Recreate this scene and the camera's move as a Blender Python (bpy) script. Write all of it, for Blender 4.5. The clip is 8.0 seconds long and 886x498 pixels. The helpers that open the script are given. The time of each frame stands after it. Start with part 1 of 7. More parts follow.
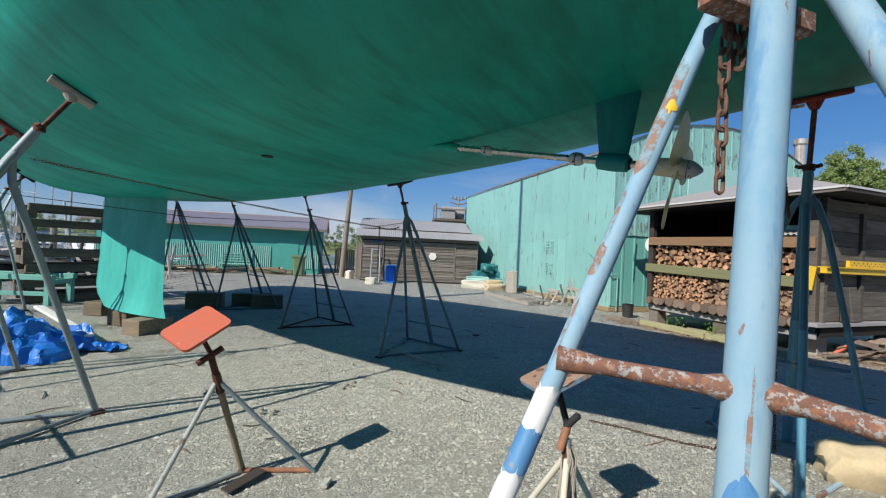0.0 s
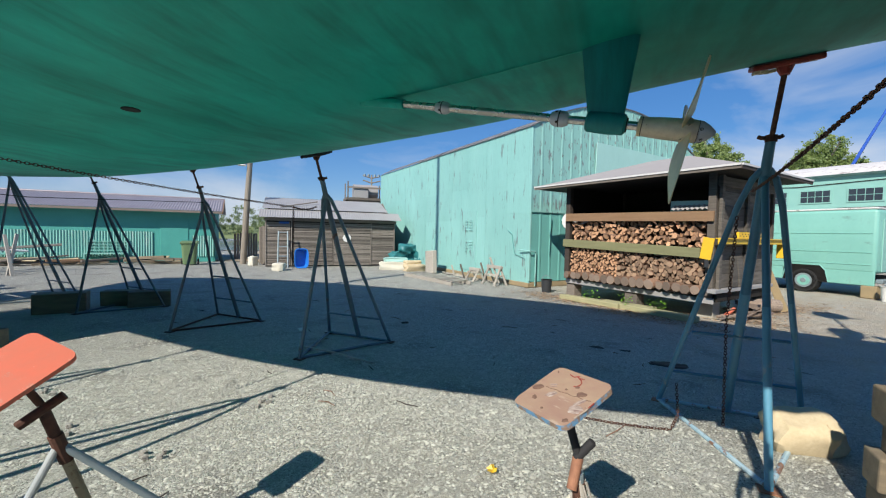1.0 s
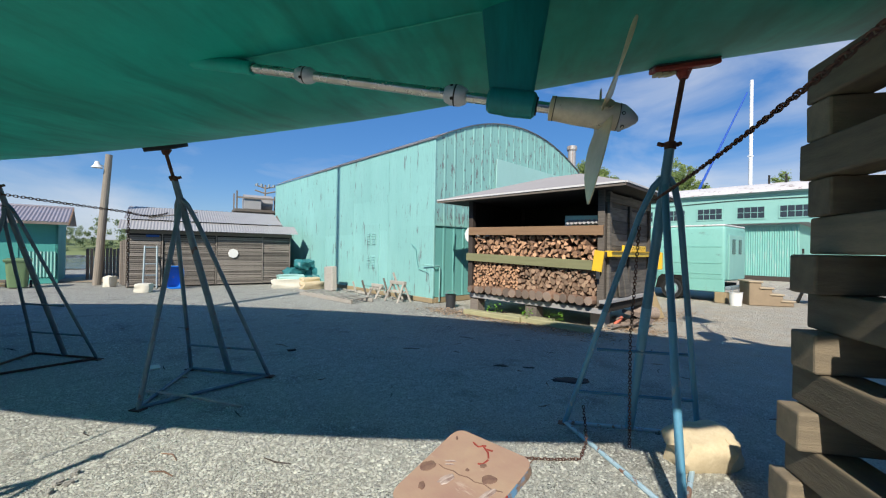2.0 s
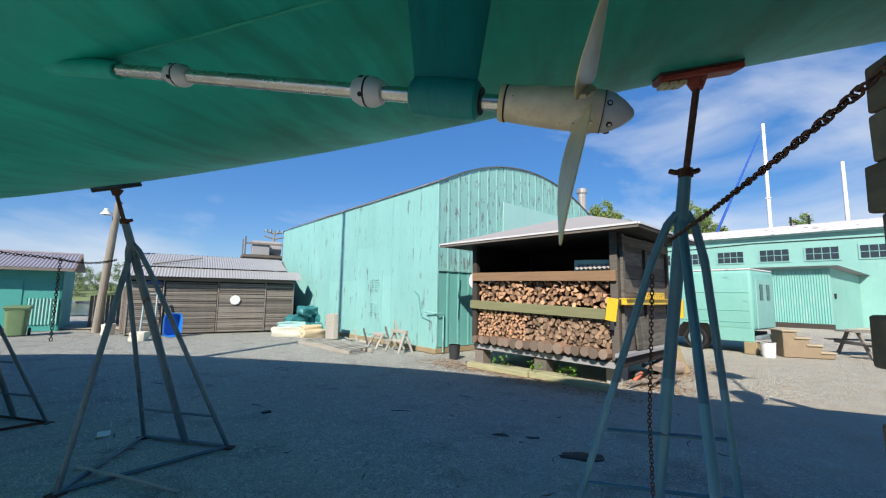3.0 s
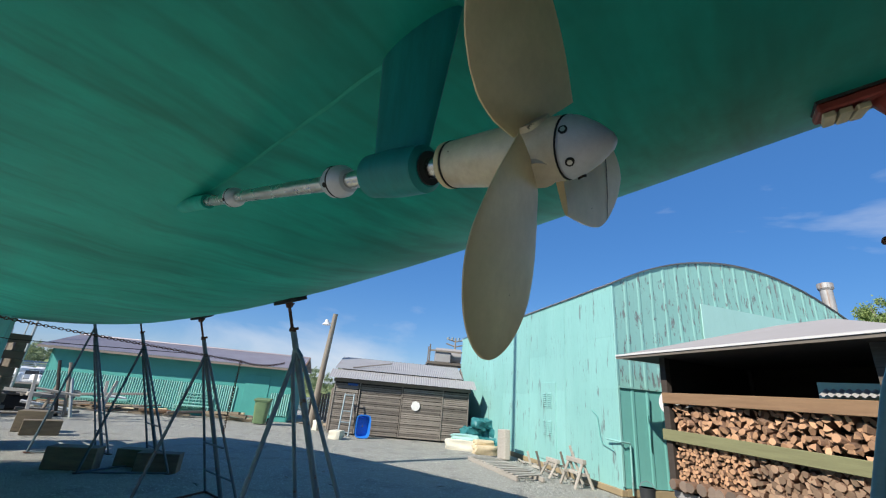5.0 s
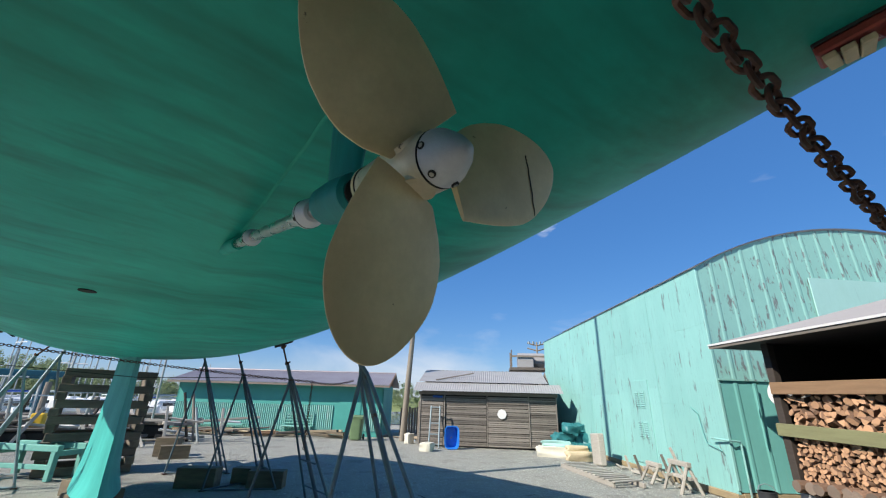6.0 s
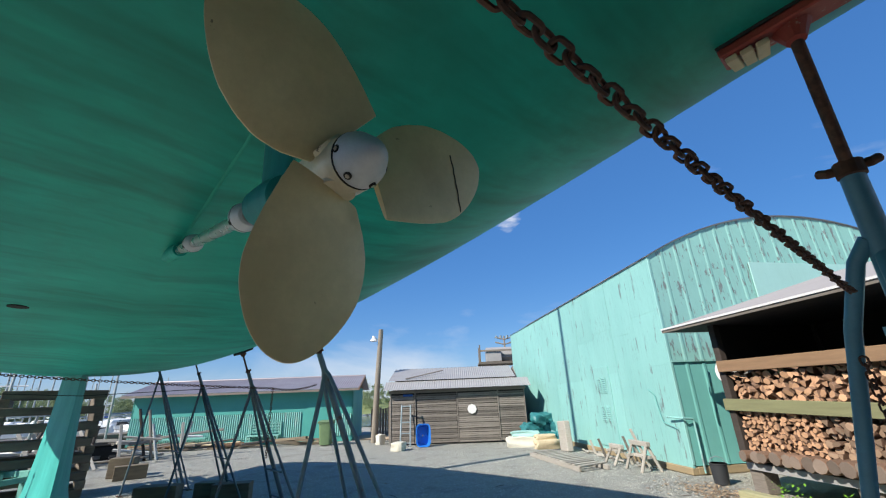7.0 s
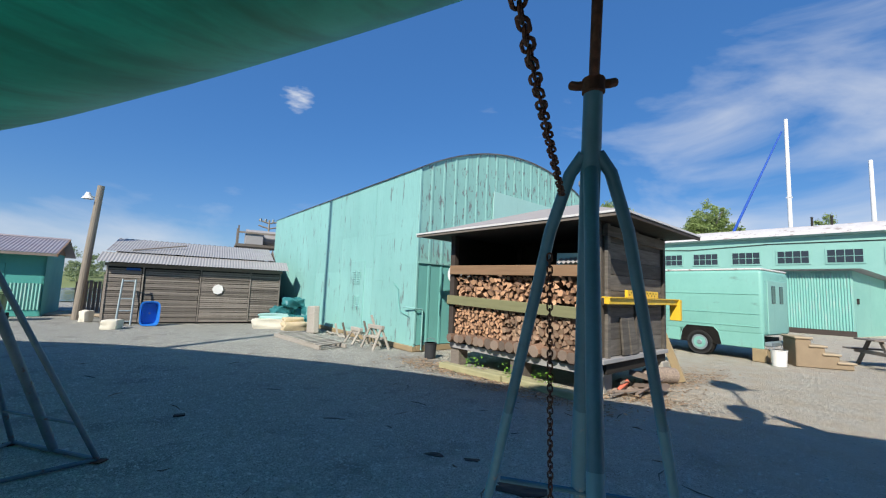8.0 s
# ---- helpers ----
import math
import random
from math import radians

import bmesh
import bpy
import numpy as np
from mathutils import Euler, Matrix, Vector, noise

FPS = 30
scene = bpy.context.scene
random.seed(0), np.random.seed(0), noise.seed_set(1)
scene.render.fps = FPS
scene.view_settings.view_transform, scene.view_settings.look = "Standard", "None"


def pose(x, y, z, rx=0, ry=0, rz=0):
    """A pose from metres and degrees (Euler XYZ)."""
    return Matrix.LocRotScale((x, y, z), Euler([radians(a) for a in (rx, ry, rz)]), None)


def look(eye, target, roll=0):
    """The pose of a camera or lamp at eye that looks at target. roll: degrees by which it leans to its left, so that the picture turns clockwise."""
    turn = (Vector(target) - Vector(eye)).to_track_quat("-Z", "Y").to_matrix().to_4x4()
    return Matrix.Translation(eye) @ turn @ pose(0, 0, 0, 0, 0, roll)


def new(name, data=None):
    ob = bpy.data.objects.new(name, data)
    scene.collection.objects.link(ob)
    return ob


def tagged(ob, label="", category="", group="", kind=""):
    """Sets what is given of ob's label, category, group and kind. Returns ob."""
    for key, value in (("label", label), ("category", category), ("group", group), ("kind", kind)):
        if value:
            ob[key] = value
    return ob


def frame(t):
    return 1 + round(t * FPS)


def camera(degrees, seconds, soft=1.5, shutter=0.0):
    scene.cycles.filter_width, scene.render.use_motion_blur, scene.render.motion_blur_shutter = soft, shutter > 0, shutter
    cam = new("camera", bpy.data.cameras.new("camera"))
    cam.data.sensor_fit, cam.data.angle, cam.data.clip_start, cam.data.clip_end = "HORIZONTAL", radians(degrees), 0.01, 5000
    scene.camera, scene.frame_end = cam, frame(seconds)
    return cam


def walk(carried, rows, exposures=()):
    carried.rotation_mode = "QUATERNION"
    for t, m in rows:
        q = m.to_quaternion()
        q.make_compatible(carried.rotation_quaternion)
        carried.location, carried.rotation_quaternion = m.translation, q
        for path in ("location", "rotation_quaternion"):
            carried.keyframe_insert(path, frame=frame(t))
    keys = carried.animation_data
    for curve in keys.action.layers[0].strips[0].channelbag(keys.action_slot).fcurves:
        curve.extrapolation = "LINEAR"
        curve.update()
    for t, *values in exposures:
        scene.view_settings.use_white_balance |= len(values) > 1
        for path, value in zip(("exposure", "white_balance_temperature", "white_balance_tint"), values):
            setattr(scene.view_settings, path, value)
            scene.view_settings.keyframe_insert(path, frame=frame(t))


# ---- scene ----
cam = camera(95.0, 8.0, soft=1.2)
PATH = [
    (0, (0.127, -0.331, 1.571), (-0.035, 1.662, 1.582), 2.7),
    (0.5, (-0.019, 0.004, 1.586), (-0.084, 2.003, 1.581), 2.1),
    (1, (-0.135, 0.28, 1.591), (0.139, 2.26, 1.515), 1.2),
    (1.5, (-0.096, 0.505, 1.578), (0.521, 2.402, 1.435), 1.5),
    (1.7, (-0.022, 0.614, 1.557), (0.671, 2.488, 1.467), 0.9),
    (2.8, (0.502, 1.161, 1.637), (1.223, 3.019, 1.806), 0.5),
    (3, (0.591, 1.203, 1.632), (1.232, 3.084, 1.856), 0.9),
    (3.5, (0.785, 1.326, 1.663), (1.098, 3.263, 2.051), 1.9),
    (4, (0.91, 1.419, 1.69), (0.978, 3.341, 2.238), 3.7),
    (4.2, (0.944, 1.447, 1.705), (0.948, 3.354, 2.307), 4.8),
    (5.3, (1.265, 1.406, 1.692), (0.878, 3.241, 2.387), 4.5),
    (5.5, (1.348, 1.417, 1.699), (0.876, 3.232, 2.394), 4.0),
    (6, (1.448, 1.426, 1.701), (0.837, 3.195, 2.407), 1.6),
    (6.5, (1.505, 1.4, 1.703), (0.859, 3.144, 2.436), -0.7),
    (7, (1.533, 1.42, 1.687), (1.079, 3.239, 2.384), -2.3),
    (7.5, (1.556, 1.508, 1.636), (1.63, 3.454, 2.093), -1.8),
    (8, (1.654, 1.702, 1.615), (2.237, 3.605, 1.817), 2.3),
]
walk(cam, [(t, look(eye, target, roll)) for t, eye, target, roll in PATH],
     exposures=((0.0, -0.18), (0.5, -0.12), (1.0, 0.0), (1.7, 0.0), (3.0, 0.18), (4.0, 0.13), (5.5, 0.17), (7.0, 0.2), (8.0, 0.03)))

# ---- light ----
SUN_EL, SUN_AZ = 38.8, 218.5
world = bpy.data.worlds.new("sky")
scene.world = world
world.use_nodes = True
wn, wl = world.node_tree.nodes, world.node_tree.links
sky = wn.new("ShaderNodeTexSky")
sky.sky_type, sky.sun_disc = "NISHITA", False
sky.sun_elevation, sky.sun_rotation = radians(SUN_EL), radians(SUN_AZ)
sky.air_density, sky.dust_density, sky.ozone_density = 1.0, 0.2, 3.0
wc = wn.new("ShaderNodeTexCoord")
wm = wn.new("ShaderNodeMapping")
wm.inputs["Scale"].default_value = (1.3, 1.6, 4.2)
wnoise = wn.new("ShaderNodeTexNoise")
wnoise.inputs["Scale"].default_value, wnoise.inputs["Detail"].default_value = 1.8, 6.0
wnoise.inputs["Roughness"].default_value, wnoise.inputs["Distortion"].default_value = 0.55, 0.5
wramp = wn.new("ShaderNodeValToRGB")
wramp.color_ramp.elements[0].position, wramp.color_ramp.elements[1].position = 0.64, 0.97
wramp.color_ramp.elements[1].color = (0.75, 0.75, 0.75, 1)
wmix = wn.new("ShaderNodeMix")
wmix.data_type = "RGBA"
wmix.inputs["B"].default_value = (6.6, 7.0, 7.7, 1)
wl.new(wc.outputs["Generated"], wm.inputs["Vector"])
wl.new(wm.outputs["Vector"], wnoise.inputs["Vector"])
# thin cloud gathers in the north-east and low over the horizon
weast = wn.new("ShaderNodeVectorMath")
weast.operation = "DOT_PRODUCT"
weast.inputs[1].default_value = (0.823, 0.535, 0.19)
wl.new(wc.outputs["Generated"], weast.inputs[0])
wgather = wn.new("ShaderNodeMapRange")
wgather.inputs["From Min"].default_value, wgather.inputs["From Max"].default_value, wgather.inputs["To Max"].default_value = 0.925, 0.985, 0.33
wl.new(weast.outputs["Value"], wgather.inputs["Value"])
wsep = wn.new("ShaderNodeSeparateXYZ")
wl.new(wc.outputs["Generated"], wsep.inputs["Vector"])
wlow = wn.new("ShaderNodeMapRange")
wlow.inputs["From Min"].default_value, wlow.inputs["From Max"].default_value, wlow.inputs["To Max"].default_value = 0.22, 0.06, 0.2
wl.new(wsep.outputs["Z"], wlow.inputs["Value"])
wsum = wn.new("ShaderNodeMath")
wsum2 = wn.new("ShaderNodeMath")
wl.new(wnoise.outputs["Fac"], wsum.inputs[0])
wl.new(wgather.outputs["Result"], wsum.inputs[1])
wl.new(wsum.outputs[0], wsum2.inputs[0])
wl.new(wlow.outputs["Result"], wsum2.inputs[1])
# a small puff over the hall
wpuff = wsum2.outputs[0]
for way, tight, lift in (((-0.075, 0.91, 0.408), 0.9989, 0.56), ((-0.052, 0.914, 0.402), 0.9991, 0.5)):
    wdot, wnear, wadd = wn.new("ShaderNodeVectorMath"), wn.new("ShaderNodeMapRange"), wn.new("ShaderNodeMath")
    wdot.operation, wdot.inputs[1].default_value = "DOT_PRODUCT", way
    wl.new(wc.outputs["Generated"], wdot.inputs[0])
    wnear.inputs["From Min"].default_value, wnear.inputs["From Max"].default_value, wnear.inputs["To Max"].default_value = tight, 1.0, lift
    wl.new(wdot.outputs["Value"], wnear.inputs["Value"])
    wrag, wtear = wn.new("ShaderNodeTexNoise"), wn.new("ShaderNodeMath")
    wrag.inputs["Scale"].default_value, wrag.inputs["Detail"].default_value = 26.0, 6.0
    wl.new(wm.outputs["Vector"], wrag.inputs["Vector"])
    wtear.operation = "MULTIPLY"
    wl.new(wrag.outputs["Fac"], wtear.inputs[0])
    wl.new(wnear.outputs["Result"], wtear.inputs[1])
    wl.new(wpuff, wadd.inputs[0])
    wl.new(wtear.outputs[0], wadd.inputs[1])
    wpuff = wadd.outputs[0]
wl.new(wpuff, wramp.inputs["Fac"])
wl.new(wramp.outputs["Color"], wmix.inputs["Factor"])
whs = wn.new("ShaderNodeHueSaturation")
whs.inputs["Saturation"].default_value, whs.inputs["Value"].default_value = 1.3, 1.12
wl.new(sky.outputs["Color"], whs.inputs["Color"])
wblue = wn.new("ShaderNodeMix")
wblue.data_type = "RGBA"
wblue.inputs["Factor"].default_value = 0.5
wblue.inputs["B"].default_value = (0.76, 2.15, 5.8, 1)
wl.new(whs.outputs["Color"], wblue.inputs["A"])
wl.new(wblue.outputs["Result"], wmix.inputs["A"])
wl.new(wmix.outputs["Result"], wn["Background"].inputs["Color"])
wn["Background"].inputs["Strength"].default_value = 0.106
sun = new("sun", bpy.data.lights.new("sun", "SUN"))
sun.data.energy, sun.data.angle, sun.data.color = 6.3, radians(0.55), (1.0, 0.94, 0.84)
sun.matrix_world = look((-0.62 * 40, -0.78 * 40, 40 * 0.8), (0, 0, 0))


# ---- materials ----
def mat(name, base, rough=0.6, metal=0.0, var=None, scale=6.0, stretch=(1, 1, 1), amount=0.5, fine=60.0, bump=0.2, bumpdist=0.004,
        spec=0.5, spots=None, spotscale=3.0, spotcut=(0.58, 0.66), spotstretch=(1, 1, 1), random_tint=0.0,
        streaks=None, streakscale=7.0, streakstretch=(3, 3, 0.12), streakcut=(0.6, 0.72), streakmix=0.7, streakdetail=6.0, island=0.0):
    """A surface with broad and fine variation; spots: a second colour with hard edges (rust, bare metal, peeled paint)."""
    m = bpy.data.materials.new(name)
    m.use_nodes = True
    n, l = m.node_tree.nodes, m.node_tree.links
    b = n["Principled BSDF"]
    b.inputs["Roughness"].default_value, b.inputs["Metallic"].default_value = rough, metal
    b.inputs["Specular IOR Level"].default_value = spec
    tc = n.new("ShaderNodeTexCoord")

    def field(sc, st, detail=6.0, rough_=0.6):
        mp = n.new("ShaderNodeMapping")
        mp.inputs["Scale"].default_value = st
        tx = n.new("ShaderNodeTexNoise")
        tx.inputs["Scale"].default_value, tx.inputs["Detail"].default_value, tx.inputs["Roughness"].default_value = sc, detail, rough_
        l.new(tc.outputs["Object"], mp.inputs["Vector"])
        l.new(mp.outputs["Vector"], tx.inputs["Vector"])
        return tx.outputs["Fac"]

    def ramp(fac, lo, hi):
        r = n.new("ShaderNodeMapRange")
        r.inputs["From Min"].default_value, r.inputs["From Max"].default_value = lo, hi
        l.new(fac, r.inputs["Value"])
        return r.outputs["Result"]

    def mix(fac, a, bb, kind="MIX"):
        x = n.new("ShaderNodeMix")
        x.data_type, x.blend_type = "RGBA", kind
        if isinstance(fac, float):
            x.inputs["Factor"].default_value = fac
        else:
            l.new(fac, x.inputs["Factor"])
        for sock, v in (("A", a), ("B", bb)):
            if isinstance(v, tuple):
                x.inputs[sock].default_value = (*v, 1) if len(v) == 3 else v
            else:
                l.new(v, x.inputs[sock])
        return x.outputs["Result"]

    var = var or tuple(c * 0.6 for c in base)
    broad, small = field(scale, stretch), field(fine, stretch, 4.0, 0.7)
    col = mix(ramp(broad, 0.35, 0.68), base, mix(float(amount), base, var))
    col = mix(ramp(small, 0.4, 0.75), col, mix(0.35, col, var))
    if spots:
        sf = field(spotscale, spotstretch, 8.0, 0.68)
        col = mix(ramp(sf, *spotcut), col, mix(ramp(small, 0.3, 0.7), spots, tuple(c * 0.55 for c in spots)))
    if streaks:
        kf = ramp(field(streakscale, streakstretch, streakdetail, 0.65), *streakcut)
        km = n.new("ShaderNodeMath")
        km.operation = "MULTIPLY"
        km.inputs[1].default_value = streakmix
        l.new(kf, km.inputs[0])
        col = mix(km.outputs[0], col, streaks)
    if island:
        gi, hi = n.new("ShaderNodeNewGeometry"), n.new("ShaderNodeHueSaturation")
        ri = n.new("ShaderNodeMapRange")
        ri.inputs["To Min"].default_value, ri.inputs["To Max"].default_value = 1 - island, 1 + island
        l.new(gi.outputs["Random Per Island"], ri.inputs["Value"])
        l.new(ri.outputs["Result"], hi.inputs["Value"])
        l.new(col, hi.inputs["Color"])
        col = hi.outputs["Color"]
    if random_tint:
        oi = n.new("ShaderNodeObjectInfo")
        hs = n.new("ShaderNodeHueSaturation")
        r = n.new("ShaderNodeMapRange")
        r.inputs["To Min"].default_value, r.inputs["To Max"].default_value = 1 - random_tint, 1 + random_tint
        l.new(oi.outputs["Random"], r.inputs["Value"])
        l.new(r.outputs["Result"], hs.inputs["Value"])
        l.new(col, hs.inputs["Color"])
        col = hs.outputs["Color"]
    l.new(col, b.inputs["Base Color"])
    if bump:
        bp = n.new("ShaderNodeBump")
        bp.inputs["Strength"].default_value, bp.inputs["Distance"].default_value = bump, bumpdist
        l.new(small, bp.inputs["Height"])
        l.new(bp.outputs["Normal"], b.inputs["Normal"])
    rr = n.new("ShaderNodeMapRange")
    rr.inputs["To Min"].default_value, rr.inputs["To Max"].default_value = max(rough - 0.12, 0.03), min(rough + 0.12, 1)
    l.new(broad, rr.inputs["Value"])
    l.new(rr.outputs["Result"], b.inputs["Roughness"])
    return m


def gravel_material():
    """Packed crushed stone: cells of single stones in two sizes, each with its own grey, over broad dusty and damp patches."""
    m = bpy.data.materials.new("gravel")
    m.use_nodes = True
    n, l = m.node_tree.nodes, m.node_tree.links
    b = n["Principled BSDF"]
    b.inputs["Roughness"].default_value, b.inputs["Specular IOR Level"].default_value = 0.95, 0.15
    tc = n.new("ShaderNodeTexCoord")

    def cells(scale):
        v = n.new("ShaderNodeTexVoronoi")
        v.inputs["Scale"].default_value = scale
        l.new(tc.outputs["Object"], v.inputs["Vector"])
        sep = n.new("ShaderNodeSeparateColor")
        l.new(v.outputs["Color"], sep.inputs["Color"])
        return v.outputs["Distance"], sep.outputs["Red"]

    def noise_at(scale, lo, hi):
        t = n.new("ShaderNodeTexNoise")
        t.inputs["Scale"].default_value, t.inputs["Detail"].default_value = scale, 8.0
        l.new(tc.outputs["Object"], t.inputs["Vector"])
        r = n.new("ShaderNodeMapRange")
        r.inputs["From Min"].default_value, r.inputs["From Max"].default_value = lo, hi
        l.new(t.outputs["Fac"], r.inputs["Value"])
        return r.outputs["Result"]

    def ramp(fac, *stops):
        r = n.new("ShaderNodeValToRGB")
        e = r.color_ramp.elements
        e[0].position, e[0].color = stops[0][0], (*stops[0][1], 1)
        e[1].position, e[1].color = stops[-1][0], (*stops[-1][1], 1)
        for pos, c in stops[1:-1]:
            e.new(pos).color = (*c, 1)
        l.new(fac, r.inputs["Fac"])
        return r.outputs["Color"]

    def mix(fac, a, c, kind="MIX"):
        x = n.new("ShaderNodeMix")
        x.data_type, x.blend_type = "RGBA", kind
        if isinstance(fac, float):
            x.inputs["Factor"].default_value = fac
        else:
            l.new(fac, x.inputs["Factor"])
        for sock, val in (("A", a), ("B", c)):
            if isinstance(val, tuple):
                x.inputs[sock].default_value = (*val, 1)
            else:
                l.new(val, x.inputs[sock])
        return x.outputs["Result"]

    d1, r1 = cells(98.0)
    d2, r2 = cells(230.0)
    stones = ramp(r1, (0.0, (0.06, 0.06, 0.052)), (0.16, (0.37, 0.375, 0.33)), (0.75, (0.64, 0.645, 0.565)), (1.0, (0.86, 0.86, 0.775)))
    grit = ramp(r2, (0.0, (0.3, 0.3, 0.255)), (1.0, (0.62, 0.61, 0.53)))
    col = mix(noise_at(9.0, 0.35, 0.65), stones, grit)
    col = mix(noise_at(0.55, 0.4, 0.75), col, mix(0.55, col, (0.53, 0.5, 0.43)))
    col = mix(noise_at(0.3, 0.55, 0.8), col, mix(0.58, col, (0.22, 0.215, 0.2)))
    col = mix(noise_at(1.3, 0.54, 0.68), col, mix(0.55, col, (0.18, 0.17, 0.15)))
    col = mix(noise_at(3.6, 0.6, 0.7), col, mix(0.35, col, (0.8, 0.77, 0.7)))
    # stone edges are darkened: the shade between stones is put into the colour
    gap_shade = n.new("ShaderNodeMapRange")
    gap_shade.inputs["From Min"].default_value, gap_shade.inputs["From Max"].default_value, gap_shade.inputs["To Max"].default_value = 0.45, 0.75, 0.5
    l.new(d1, gap_shade.inputs["Value"])
    col = mix(gap_shade.outputs["Result"], col, mix(1.0, col, (0.6, 0.6, 0.59), "MULTIPLY"))
    # ground darkens towards the hall, with extra boat shade put into the colour
    sep = n.new("ShaderNodeSeparateXYZ")
    l.new(tc.outputs["Object"], sep.inputs["Vector"])
    wob = n.new("ShaderNodeMath")
    wob.operation, wob.inputs[1].default_value = "MULTIPLY_ADD", 5.0
    l.new(noise_at(0.35, 0.0, 1.0), wob.inputs[0])
    l.new(sep.outputs["Y"], wob.inputs[2])
    far_dark = n.new("ShaderNodeMapRange")
    far_dark.inputs["From Min"].default_value, far_dark.inputs["From Max"].default_value = 7.0, 11.5
    l.new(wob.outputs[0], far_dark.inputs["Value"])
    col = mix(far_dark.outputs["Result"], col, mix(0.5, col, (0.25, 0.25, 0.235)))
    # pale tan dust lies past the woodshed, thickest by its side
    wob2 = n.new("ShaderNodeMath")
    wob2.operation, wob2.inputs[1].default_value = "MULTIPLY_ADD", 2.4
    l.new(noise_at(0.8, 0.25, 0.75), wob2.inputs[0])
    l.new(sep.outputs["X"], wob2.inputs[2])
    dusty = n.new("ShaderNodeMapRange")
    dusty.inputs["From Min"].default_value, dusty.inputs["From Max"].default_value, dusty.inputs["To Max"].default_value = 5.2, 8.0, 0.95
    l.new(wob2.outputs[0], dusty.inputs["Value"])
    col = mix(dusty.outputs["Result"], col, mix(noise_at(2.2, 0.35, 0.7), mix(0.7, col, (0.58, 0.53, 0.44)), mix(0.8, col, (0.52, 0.43, 0.31))))
    l.new(col, b.inputs["Base Color"])
    bp = n.new("ShaderNodeBump")
    bp.inputs["Strength"].default_value, bp.inputs["Distance"].default_value = 0.9, 0.012
    add = n.new("ShaderNodeMath")
    add.operation = "ADD"
    l.new(d1, add.inputs[0])
    l.new(d2, add.inputs[1])
    inv = n.new("ShaderNodeMath")
    inv.operation = "MULTIPLY"
    inv.inputs[1].default_value = -1.0
    l.new(add.outputs[0], inv.inputs[0])
    l.new(inv.outputs[0], bp.inputs["Height"])
    l.new(bp.outputs["Normal"], b.inputs["Normal"])
    return m


GRAVEL = gravel_material()
STONE = mat("gravel_stone", (0.5, 0.505, 0.44), 0.9, island=0.3, var=(0.36, 0.355, 0.31), scale=9, amount=0.9, fine=60, spec=0.2)
HULL = mat("antifouling", (0.013, 0.62, 0.485), 0.5, spec=0.28, var=(0.007, 0.32, 0.245), scale=1.0, stretch=(1.1, 0.6, 0.7), amount=1.0, fine=9, bump=0.1,
           spots=(0.03, 0.62, 0.48), spotscale=0.8, spotstretch=(0.6, 1.5, 1), spotcut=(0.5, 0.75),
           streaks=(0.006, 0.17, 0.13), streakscale=2.0, streakstretch=(2.8, 0.45, 0.7), streakdetail=3.0, streakcut=(0.48, 0.74), streakmix=0.6)


def darken_aft(m, dark):
    """Darkens the after part of the hull along its length, with a blotchy edge."""
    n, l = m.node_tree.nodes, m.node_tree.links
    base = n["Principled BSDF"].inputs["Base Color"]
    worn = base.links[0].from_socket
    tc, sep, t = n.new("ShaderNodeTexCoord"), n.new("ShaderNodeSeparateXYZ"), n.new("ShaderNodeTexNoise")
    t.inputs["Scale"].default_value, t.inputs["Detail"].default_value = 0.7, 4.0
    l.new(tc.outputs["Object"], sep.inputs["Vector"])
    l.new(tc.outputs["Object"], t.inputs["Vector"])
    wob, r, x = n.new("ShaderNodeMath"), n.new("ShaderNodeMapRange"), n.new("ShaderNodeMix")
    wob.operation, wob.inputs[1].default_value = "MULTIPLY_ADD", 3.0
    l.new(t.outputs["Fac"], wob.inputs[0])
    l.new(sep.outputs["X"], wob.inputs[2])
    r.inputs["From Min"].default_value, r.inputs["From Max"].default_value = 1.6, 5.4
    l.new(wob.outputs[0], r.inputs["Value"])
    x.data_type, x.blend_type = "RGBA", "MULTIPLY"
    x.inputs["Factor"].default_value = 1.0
    aft_tone = n.new("ShaderNodeMix")
    aft_tone.data_type = "RGBA"
    aft_tone.inputs["A"].default_value, aft_tone.inputs["B"].default_value = (*dark, 1), (1, 1, 1, 1)
    l.new(r.outputs["Result"], aft_tone.inputs["Factor"])
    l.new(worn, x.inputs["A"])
    l.new(aft_tone.outputs["Result"], x.inputs["B"])
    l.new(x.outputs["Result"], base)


darken_aft(HULL, (0.56, 0.57, 0.58))
SEAM = mat("pale_hull_seam", (0.012, 0.38, 0.28), 0.6, var=(0.008, 0.24, 0.175), scale=6, fine=20)
KEEL = mat("keel_paint", (0.06, 0.42, 0.375), 0.62, spec=0.3, var=(0.03, 0.24, 0.215), scale=2.5, stretch=(1, 1, 0.4), amount=0.6, fine=30, bump=0.06)
STRUT = mat("dark_teal_strut_paint", (0.008, 0.26, 0.255), 0.5, spec=0.4, var=(0.005, 0.12, 0.125), scale=4, stretch=(2.5, 1, 0.4), amount=0.8, fine=25, bump=0.06)
STEEL = mat("stainless", (0.62, 0.6, 0.56), 0.28, 1.0, var=(0.4, 0.36, 0.3), scale=14, fine=90, bump=0.05)
